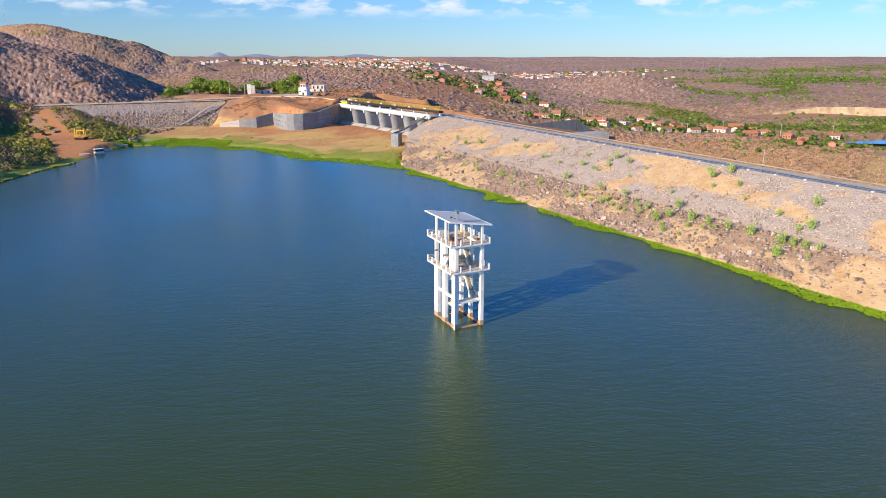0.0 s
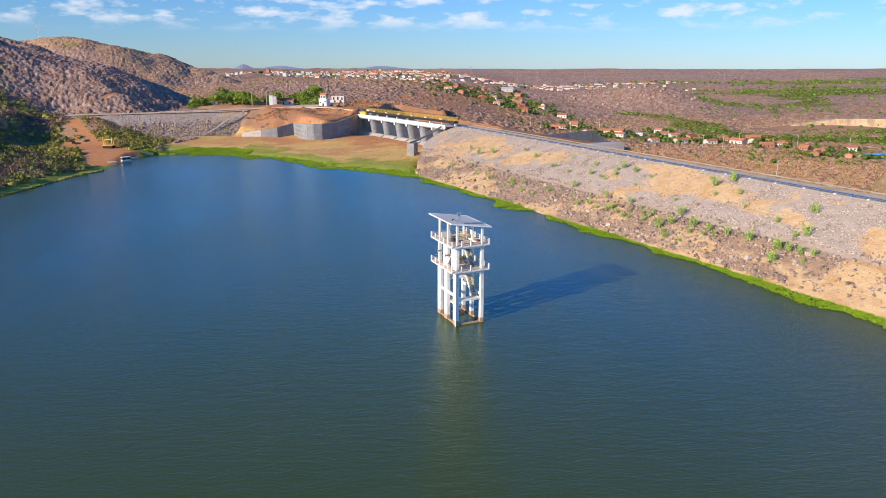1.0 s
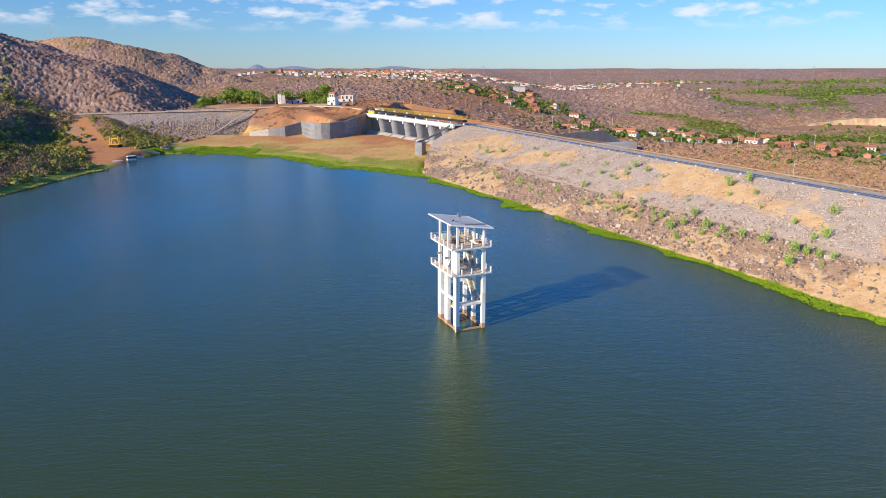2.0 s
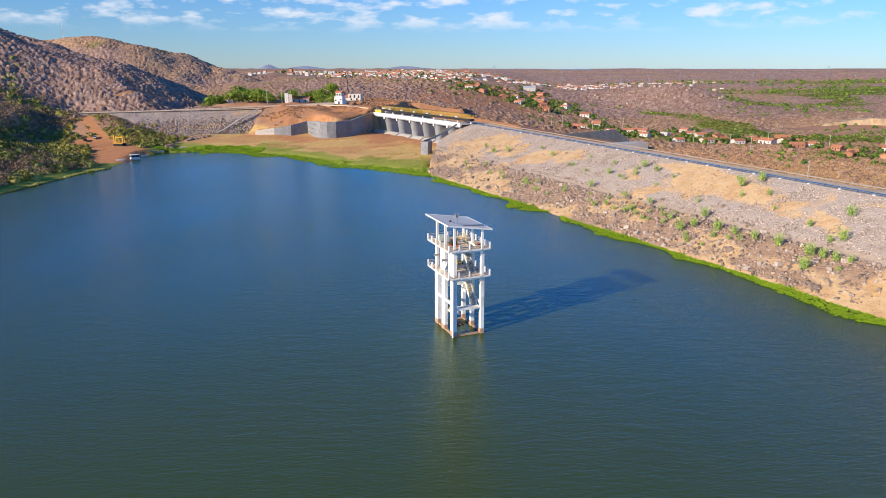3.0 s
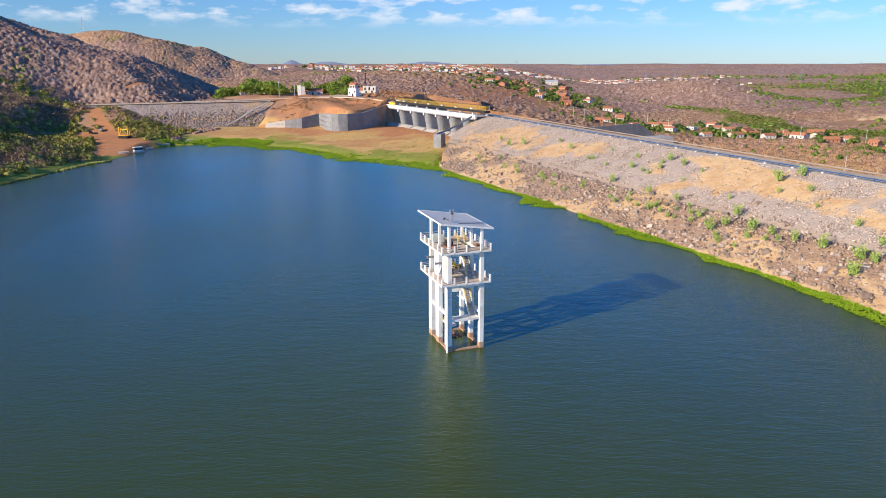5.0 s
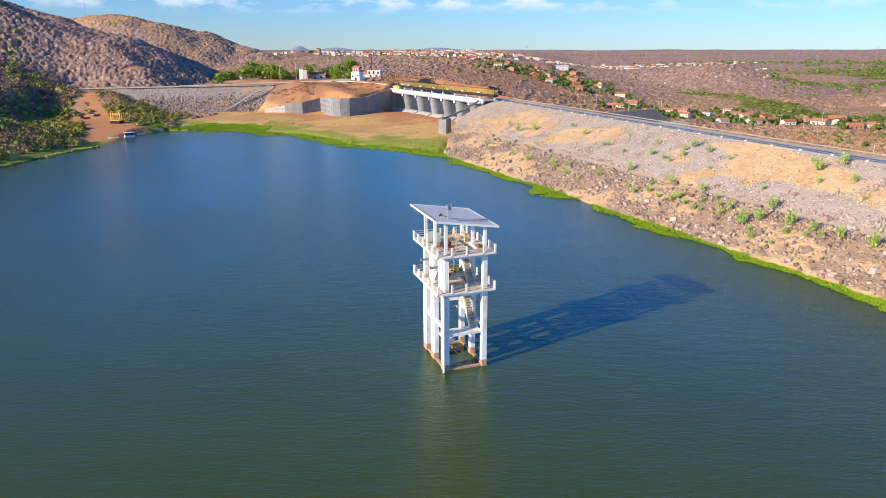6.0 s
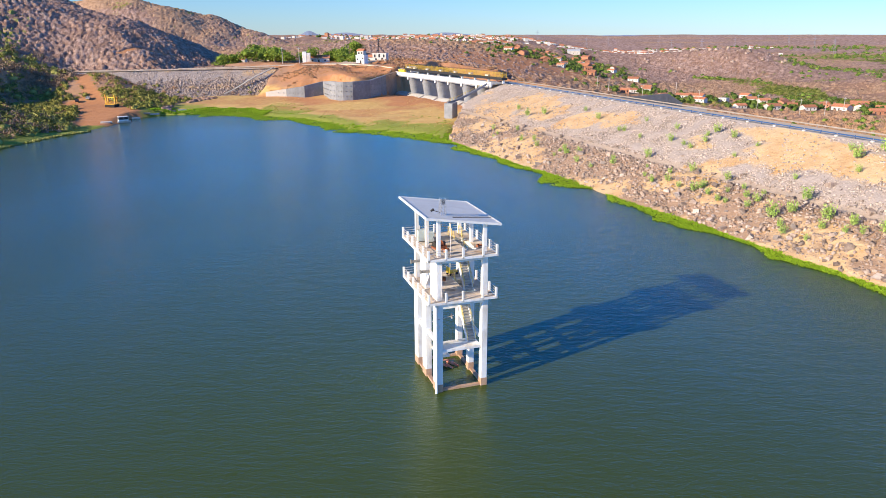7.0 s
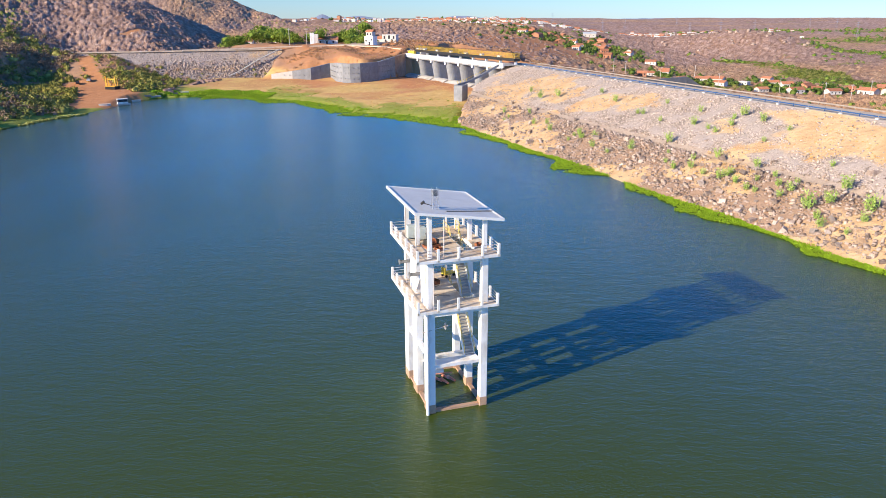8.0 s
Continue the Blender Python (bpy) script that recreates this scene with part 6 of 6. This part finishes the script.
def stalks(seed, n=46):
    """An upright shrub of leaning stems set with leaves."""
    r = np.random.RandomState(seed)
    V, F = [], []
    for k in range(n):
        a, lean = r.uniform(0, 6.28), r.uniform(0.05, 0.55)
        b0 = np.array([math.cos(a), math.sin(a), 0]) * r.uniform(0, 0.35)
        tip = b0 + np.array([math.cos(a) * lean, math.sin(a) * lean, r.uniform(0.6, 1.25)])
        for m in range(4):
            p = b0 + (tip - b0) * (0.3 + 0.7 * (m + r.rand()) / 4)
            d, e = r.normal(size=3), r.normal(size=3)
            d[2], i = abs(d[2]), len(V)
            V += [p, p + d / np.linalg.norm(d) * 0.22, p + e / np.linalg.norm(e) * 0.16]
            F += [(i, i + 1, i + 2)]
    return np.array(V), np.array(F)


shrub_mesh = []
for k in range(5):
    v, f = stalks(k + 7)
    shrub_mesh.append(Shape().add(v.tolist(), f.tolist()).mesh("dam_shrub", M_CACTUS))
extra = [(float(a), float(t)) for a, t in zip(R.uniform(75, 250, 60), np.where(R.rand(60) < 0.72, R.normal(0.27, 0.06, 60), R.normal(0.7, 0.12, 60)))]
for k, (a, t) in enumerate(SHRUBS + extra):
    x, y, z = dam_pt(a, min(max(t, 0.06), 0.95))
    sz = (1.95 if k < len(SHRUBS) else 1.2) * (0.75 + 0.5 * R.rand())
    sh = new("dam_shrub", shrub_mesh[k % 5])
    sh.matrix_basis = pose(x, y, z - 0.1, 0, 0, R.uniform(0, 360)) @ Matrix.Diagonal((sz * 0.8, sz * 0.8, sz * 1.25, 1))
    tagged(sh, "pale green upright shrub rooted among dam stones", "shrub", "shrubs on the dam slope")

# dry scrub over the hills and the plain: a rough canopy of bushes standing on the ground
def bush_field(x, y, c, seed, p):
    """Heights of round bushes, one to a cell of size c, kept with probability p; and each bush's own tone."""
    xi, yi = np.floor(x / c).astype(np.int64), np.floor(y / c).astype(np.int64)
    best, tone = np.full(x.shape, -1.0), np.zeros(x.shape)

    def rnd(a, e, k):
        q = (a * 374761393 + e * 668265263 + (seed * 7 + k) * 974634777) & 0xFFFFFFFF
        q = ((q ^ (q >> 13)) * 1274126177) & 0xFFFFFFFF
        return ((q ^ (q >> 16)) & 0xFFFF) / 65535.0

    for a, e in product((-1, 0, 1), repeat=2):
        ci, cj = xi + a, yi + e
        r = c * (0.42 + 0.34 * rnd(ci, cj, 2))
        dd = ((x - (ci + rnd(ci, cj, 0)) * c) ** 2 + (y - (cj + rnd(ci, cj, 1)) * c) ** 2) / (r * r)
        h = np.where((dd < 1) & (rnd(ci, cj, 4) < p), r * (0.40 + 0.65 * rnd(ci, cj, 3)) * np.maximum(1 - dd, 0) ** 0.7, -1.0)
        up = h > best
        best, tone = np.where(up, h, best), np.where(up, rnd(ci, cj, 5), tone)
    return best, tone


def bare(X, Y):
    """Places without any scrub: water, dams, roads, yards and houses."""
    d = seg_dist(X, Y, SHORE)
    out = (X - CREST_A.x) * DAM_OUT.x + (Y - CREST_A.y) * DAM_OUT.y
    along = (X - CREST_A.x) * DAM_DIR.x + (Y - CREST_A.y) * DAM_DIR.y
    sd = (X - SADDLE_A.x) * SOUT.x + (Y - SADDLE_A.y) * SOUT.y
    sa = (X - SADDLE_A.x) * SDIR.x + (Y - SADDLE_A.y) * SDIR.y
    kd = np.where(inside(X, Y, KNOLL), 0, seg_dist(X, Y, KNOLL))
    road = np.minimum(seg_dist(X, Y, RAMP, False), seg_dist(X, Y, HILL_TRACK, False) + 1.8)
    no = inside(X, Y, SHORE) | inside(X, Y, APRON) | (d < 4) | ((out < 62) & (out > -80) & (along > -12))
    no |= (sa > -6) & (sa < slen + 4) & (sd > -8) & (sd < 37)
    no |= (kd < 14) & (X > -128) | (kd < 3)
    no |= (road < 3.5 + 5.0 * sstep(280, 245, Y)) | ((X > -130) & (X < 25) & (Y < 352)) | ((X > 62) & (X < 155) & (Y > 365) & (Y < 430))
    no |= (X > 342) & (X < 592) & (Y > 562) & (Y < 582 + 12 * np.sin((X - 352) * 0.0287))
    for hx, hy in placed:
        if hy < 1150:
            no |= (np.abs(X - hx) < 8) & (Y - hy < 7) & (Y - hy > -14)
    return no


def canopy(name, X, Y, label, sizes, thin, leafy, extra=None, ragged=0.2, relief=1.0):
    """A sheet over a grid of places, raised where bushes stand and sunk below the ground between them."""
    shape = X.shape
    x, y = X.ravel(), Y.ravel()
    zr, zs, zg = zone(x, y)
    p = thin * (1 - 0.9 * zr) * (1 - 0.55 * zs) * (1 - 0.55 * bell(x, y, 190, 330, 190, 130)) * np.where(fbm(x, y, 45, 3, 71) < -0.75, 0.3, 1.0)
    town = (y > 1120) & (np.abs(x + 90) < 430) & (y < 2000)
    p = np.where(town, 0.25 * p, p)
    p = np.where(bare(x, y), 0.0, p)
    if extra is not None:
        p = np.where(extra(x, y), 0.0, p)
    h, tone = np.full(x.shape, -1.0), np.zeros(x.shape)
    for k, c in enumerate(sizes):
        hk, tk = bush_field(x, y, c, 5 + k, p)
        up = hk > h
        h, tone = np.where(up, hk, h), np.where(up, tk, tone)
    rag = np.random.RandomState(77).uniform(-1, 1, x.shape)
    h = np.where(h > 0, h * (1 + ragged * rag + 0.25 * lattice(x / 1.3, y / 1.3, 9)) + 0.6 * ragged * rag + 0.15, -1.2)
    h = np.where(h > 0, h * relief, h)
    green = (leafy(x, y, zg) + 0.5 * (tone - 0.5) > 0.5) * 1.0
    tan = sstep(0.25, 0.6, fbm(x, y, 200, 3, 61) + 0.15 * bell(x, y, -520, 950, 200, 120) + 1.1 * bell(x, y, 190, 330, 190, 140) + 0.4 * (tone - 0.5) - 1.2 * bell(x, y, 345, 900, 120, 130))
    h = np.where(green > 0.5, h * 1.25, h)
    n0, n1 = shape
    idx = np.arange(n0 * n1).reshape(shape)
    q = np.stack([idx[:-1, :-1], idx[:-1, 1:], idx[1:, 1:], idx[1:, :-1]], -1).reshape(-1, 4)
    q = q[(h[q] > 0).any(1)]
    used, inv = np.unique(q, return_inverse=True)
    q = inv.reshape(-1, 4)
    z = mesh_z(x, y) + h
    me = bpy.data.meshes.new(name)
    me.vertices.add(len(used))
    me.vertices.foreach_set("co", np.column_stack([x, y, z])[used].astype(np.float32).ravel())
    me.loops.add(q.size)
    me.loops.foreach_set("vertex_index", q.astype(np.int32).ravel())
    me.polygons.add(len(q))
    me.polygons.foreach_set("loop_start", np.arange(0, q.size, 4, dtype=np.int32))
    me.update(calc_edges=True)
    for nm, arr in (("hue", tone), ("tan", tan), ("leafy", green)):
        me.attributes.new(nm, "FLOAT", "POINT").data.foreach_set("value", arr[used].astype(np.float32))
    me.shade_smooth()
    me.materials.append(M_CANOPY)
    return tagged(new(name, me), label, "scrub", kind="stuff")


def fan(a0, a1, da, r0, r1, grow):
    a = np.arange(a0, a1, da)
    r = r0 * grow ** np.arange(0, math.log(r1 / r0) / math.log(grow))
    A, RR = np.meshgrid(a, r)
    return RR * np.sin(A), RR * np.cos(A) - 60


def on_bank(x, y):
    return (x > -415) & (x < -148) & (y < 328) & (y > 95)


def valley_green(x, y, zg):
    vill = bell(x, y, 215, 510, 80, 50) + bell(x, y, 300, 400, 60, 45) + bell(x, y, 110, 780, 90, 90)
    return np.maximum(zg, 0.75 * vill) + 0.34 * fbm(x, y, 55, 4, 15) - 0.08


GXX, GYY = fan(-0.74, -0.13, 0.0014, 300, 1350, 1.0026)
canopy("hill_scrub", GXX, GYY, "leafless grey-brown thorn scrub covering the hills", (2.5, 1.6), 0.92, lambda x, y, g: 0.02 + 0.35 * fbm(x, y, 40, 3, 18), on_bank, relief=0.85)
GXX, GYY = fan(-0.13, 0.68, 0.0019, 300, 4200, 1.0044)
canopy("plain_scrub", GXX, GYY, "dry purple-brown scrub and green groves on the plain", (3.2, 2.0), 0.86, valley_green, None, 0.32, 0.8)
# fine leafless twigs that stand out of the nearer scrub
def twigs(seed, n=11):
    r = np.random.RandomState(seed)
    V, F = [], []
    for k in range(n):
        p = np.array([r.uniform(-0.7, 0.7), r.uniform(-0.7, 0.7), 0.0])
        d = np.array([p[0] * 0.8 + r.normal() * 0.25, p[1] * 0.8 + r.normal() * 0.25, r.uniform(0.6, 1.2)])
        e = np.cross(d, r.normal(size=3))
        e *= 0.035 / np.linalg.norm(e)
        i = len(V)
        V += [p - e, p + e, p + d + e * 1.6, p + d - e * 1.6]
        F += [(i, i + 1, i + 2), (i, i + 2, i + 3)]
    return np.array(V), np.array(F)


N = 9000
ang = R.uniform(-0.72, -0.2, N)
dist = R.uniform(400, 800, N)
X, Y = dist * np.sin(ang), dist * np.cos(ang) - 60
X = np.concatenate([X, R.uniform(110, 300, 3500)])
Y = np.concatenate([Y, R.uniform(180, 430, 3500)])
ok = ~bare(X, Y) & ~on_bank(X, Y)
X, Y = X[ok], Y[ok]
west = X < 0
TW = np.column_stack([X, Y, mesh_z(X, Y) + 0.3])
scatter("brown_twigs", [twigs(k + 13) for k in range(8)], TW[~west], R.uniform(0.7, 1.5, (~west).sum()), M_SCRUB_TAN, "dry ochre twigs behind the dam crest", "scrub", 32)
scatter("scrub_twigs", [twigs(k + 3) for k in range(8)], TW[west], R.uniform(0.5, 1.1, west.sum()), M_SCRUB, "bare pale twigs of the thorn scrub", "scrub", 31)

# green woods along the river and on the bank
N = 60000
ang = R.uniform(-0.7, 0.70, N)
dist = 330 * np.exp(R.uniform(0, 1, N) * 2.1)
X, Y = dist * np.sin(ang), dist * np.cos(ang) - 60
zr, zs, zg = zone(X, Y)
vill = bell(X, Y, 215, 510, 70, 45) + bell(X, Y, 300, 400, 60, 50) + bell(X, Y, 110, 780, 90, 90) + 0.35 * bell(X, Y, -80, 1550, 350, 250)
want = np.maximum(zg, vill) * (fbm(X, Y, 70, 3, 15) > -0.25)
out = (X - CREST_A.x) * DAM_OUT.x + (Y - CREST_A.y) * DAM_OUT.y
ok = (R.rand(N) < want * 0.42) & (out > 66) & ~inside(X, Y, SHORE) & (Y > 300)
hit = np.zeros(N, bool)
for hx, hy in placed:
    hit |= (X - hx) ** 2 + (Y - hy) ** 2 < 40
ok &= ~hit
X, Y = X[ok], Y[ok]
P = np.column_stack([X, Y, ground_z(X, Y)])
size = np.clip(1.3 + np.hypot(X, Y) / 500, 1.6, 6) * R.uniform(0.6, 1.3, len(X))
WOODS = [join_forms([(lump(k + 40, 0.3)[0] * 0.75, lump(k + 40, 0.3)[1]), tufts(k + 90, 11, 0.34)]) for k in range(6)]
scatter("valley_woods", WOODS, P, size, M_GREEN, "green bushes and trees along the valley stream", "woods", 10)
G = []
for hx, hy in placed:
    if hy < 1000:
        for k in range(R.randint(4, 9)):
            G.append((hx + R.choice((-1, 1)) * R.uniform(6, 15), hy + R.choice((-1, 1)) * R.uniform(6, 13)))
G = np.array(G)
scatter("village_trees", WOODS, np.column_stack([G, ground_z(G[:, 0], G[:, 1]) + 1.0]), R.uniform(1.8, 3.6, len(G)), M_GREEN_DEEP, "dark green garden trees between village houses", "trees", 23)
N = 5600
X, Y = R.uniform(-290, -150, N), R.uniform(95, 345, N)
d = seg_dist(X, Y, SHORE)
road = seg_dist(X, Y, RAMP + [(-300, 345)], False)
sd = (X - SADDLE_A.x) * SOUT.x + (Y - SADDLE_A.y) * SOUT.y
sa = (X - SADDLE_A.x) * SDIR.x + (Y - SADDLE_A.y) * SDIR.y
ok = ~inside(X, Y, SHORE) & (d > 4) & (road > 3 + 9 * sstep(298, 258, Y)) & (np.hypot(X + 190, Y - 277) > 12) & ~((sa > 12) & (sa < slen + 4) & (sd > -8) & (sd < 37)) & ~((sd < -8) & (X > -240))
X, Y = X[ok], Y[ok]
P = np.column_stack([X, Y, ground_z(X, Y)])
lit = (Y > 230) & (X > -218)
bs = 1.3 + 2.9 * R.rand(len(X)) ** 2.0
kind_of = fbm(X, Y, 22, 3, 57) + 0.55 * R.randn(len(X)) + 0.5 * sstep(60, 110, seg_dist(X, Y, SHORE))
LEAFY = [join_forms([(lump(k + 60, 0.3)[0] * 0.66, lump(k + 60, 0.3)[1]), tufts(k + 95, 34, 0.17, 0.25, 0.85)]) for k in range(6)]
TWIGGY = [join_forms([(lump(k + 70, 0.35)[0] * 0.42, lump(k + 70, 0.35)[1]), tufts(k + 195, 28, 0.16, 0.25, 0.85)]) for k in range(6)]
bare_bush, bright = ~lit & (kind_of > 0.22), ~lit & (kind_of < -0.85)
olive = ~lit & ~bare_bush & ~bright
scatter("bank_bushes", LEAFY, P[olive], bs[olive], M_GREEN_DARK, "dense olive-green bushes on the wooded bank", "bushes", 12)
scatter("bank_bare_bushes", TWIGGY, P[bare_bush], bs[bare_bush] * 0.9, M_BARE, "leafless grey-brown bushes on the wooded bank", "bushes", 46)
scatter("bank_green_bushes", LEAFY, P[bright], bs[bright], M_COVE, "fresh green bushes on the wooded bank", "bushes", 47)
rx, ry = R.uniform(-226, -160, 1300), R.uniform(262, 336, 1300)
rd = seg_dist(rx, ry, RAMP, False)
rok = (rd > 3.2 + 6 * sstep(280, 262, ry)) & (rd < 34) & ((rx - RAMP[2][0]) * 0.8 + (ry - RAMP[2][1]) * 0.6 > -4)
rx, ry = rx[rok], ry[rok]
RB = np.column_stack([rx, ry, mesh_z(rx, ry)])
dryb = R.rand(len(RB)) < 0.45
scatter("ramp_bushes", LEAFY, RB[~dryb], R.uniform(0.6, 1.5, (~dryb).sum()), M_COVE, "yellow-green bushes beside the red earth ramp", "bushes", 49)
scatter("ramp_dry_bushes", LEAFY, RB[dryb], R.uniform(0.5, 1.3, dryb.sum()), M_SCRUB_TAN, "dry ochre bushes beside the red earth ramp", "bushes", 50)
scatter("cove_bushes", BUSHES, P[lit], bs[lit] * 0.6, M_COVE, "low yellow-green bushes at the head of the cove", "bushes", 13)


# trees of the knoll and the gardens
def tree(x, y, h, r, seed, label, mat=None):
    e = empty("tree", pose(x, y, lz(x, y) - 0.1), label, "tree", "garden trees on the knoll")
    rr = random.Random(seed)
    t = Shape().tube((0, 0, 0), (0.1, 0.05, h * 0.45), r * 0.09, r * 0.06, 8)
    for k in range(5):
        a = k * 1.256 + rr.random()
        t.tube((0.08, 0.04, h * (0.3 + 0.03 * k)), (math.cos(a) * r * 0.55, math.sin(a) * r * 0.55, h * (0.62 + 0.05 * rr.random())), r * 0.045, r * 0.015, 6)
    part("trunk", t, M_BARK, e)
    V, F, o = [], [], 0
    rs = np.random.RandomState(seed)
    for k in range(20):
        a, q = rs.uniform(0, 6.28), rs.uniform(0, 0.8) ** 0.7
        c = np.array([math.cos(a) * q * r, math.sin(a) * q * r, h * (0.10 + 0.68 * rs.rand() * (1 - 0.45 * q))])
        v, f = tufts(seed * 31 + k, 60, 0.16, 0.0, 0.8)
        V.append(v * r * rs.uniform(0.34, 0.52) + c)
        F.append(f + o)
        o += len(v)
    v, f = lump(seed, 0.3, 0.7, 0)
    V.append(v * r * 0.6 + np.array([0, 0, h * 0.5]))
    F.append(f + o)
    part("crown", Shape().add(np.concatenate(V).tolist(), np.concatenate(F).tolist()), mat or M_TREE, e)
    return e


TREES = [(-196, 415, 9, 5.5), (-184, 408, 8, 5), (-176, 420, 10, 6), (-166, 410, 8, 5.2), (-157, 404, 7, 4.6), (-186, 430, 10, 6), (-170, 436, 10, 6.5), (-150, 420, 8, 5),
         (-141, 410, 7.5, 5.0), (-132, 418, 7, 4.2), (-122, 412, 6, 3.4), (-96, 430, 12, 7), (-88, 436, 10, 6), (-104, 436, 9, 5), (-92, 398, 4.5, 3.0), (-84, 402, 5, 3.2), (-80, 412, 5.5, 3.4), (-117, 425, 6, 4), (-205, 425, 8, 5), (-200, 402, 6, 4.4)]
GROWN = (1.1, 1.75, 0.95, 1.5, 1.2, 2.0, 0.8)
for k, (x, y, h, r) in enumerate(TREES):
    tree(x + (36 if k < 11 or k > 17 else 8), y, h * GROWN[k % 7], r * (0.55 + 0.55 * GROWN[(k + 2) % 7]), 40 + k, "leafy green garden tree by the knoll road" if k > 10 else "full green mango tree behind the saddle dam")


# thin radio mast on the far hill
mx, my = MAST
radio = empty("radio_mast", pose(mx, my, lz(mx, my) - 0.5), "thin lattice radio mast on the hilltop", "mast")
s = Shape()
for k in range(3):
    a = k * 2.094
    s.tube((math.cos(a) * 0.7, math.sin(a) * 0.7, 0), (math.cos(a) * 0.5, math.sin(a) * 0.5, 26), 0.1, n=5)
for k in range(13):
    for m in range(3):
        a, c = m * 2.094, (m + 1) * 2.094
        s.tube((math.cos(a) * 0.65, math.sin(a) * 0.65, k * 2), (math.cos(c) * 0.62, math.sin(c) * 0.62, k * 2 + 2), 0.06, n=4)
part("lattice", s, M_STEEL, radio)
part("antenna", Shape().tube((0, 0, 26), (0, 0, 29), 0.08, 0.04, 6), M_STEEL, radio)
hut = empty("equipment_hut", pose(mx - 9, my, lz(mx - 9, my) - 0.3), "small white equipment hut beside the mast", "hut")
part("wall", Shape().box(-2, 2, -1.5, 1.5, 0, 3), M_WALLW, hut)
part("roof", Shape().box(-2.2, 2.2, -1.7, 1.7, 3, 3.2), M_WALLW, hut)

# far mountains behind the plateau, distance haze put into their blue colour
far_m = Shape()
xs = np.linspace(-2600, 2600, 261)
HAZE_Z = 21
for x in xs:
    h = HAZE_Z + 31 * math.exp(-((x + 1082) / 48) ** 2) + 20 * math.exp(-((x + 845) / 110) ** 2) + 19 * math.exp(-((x + 189) / 130) ** 2) + 3 * noise.noise((x * 0.012, 0.0, 2.0))
    far_m.v += [(x, 4540, -60), (x, 4600, h), (x, 4680, -60)]
for i in range(260):
    a = i * 3
    far_m.f += [(a, a + 3, a + 4, a + 1), (a + 1, a + 4, a + 5, a + 2)]
tagged(new("backdrop", far_m.mesh("backdrop", M_FARHILL)), "low mountains coloured blue with distance haze, far beyond the plain", "mountains", kind="structure")
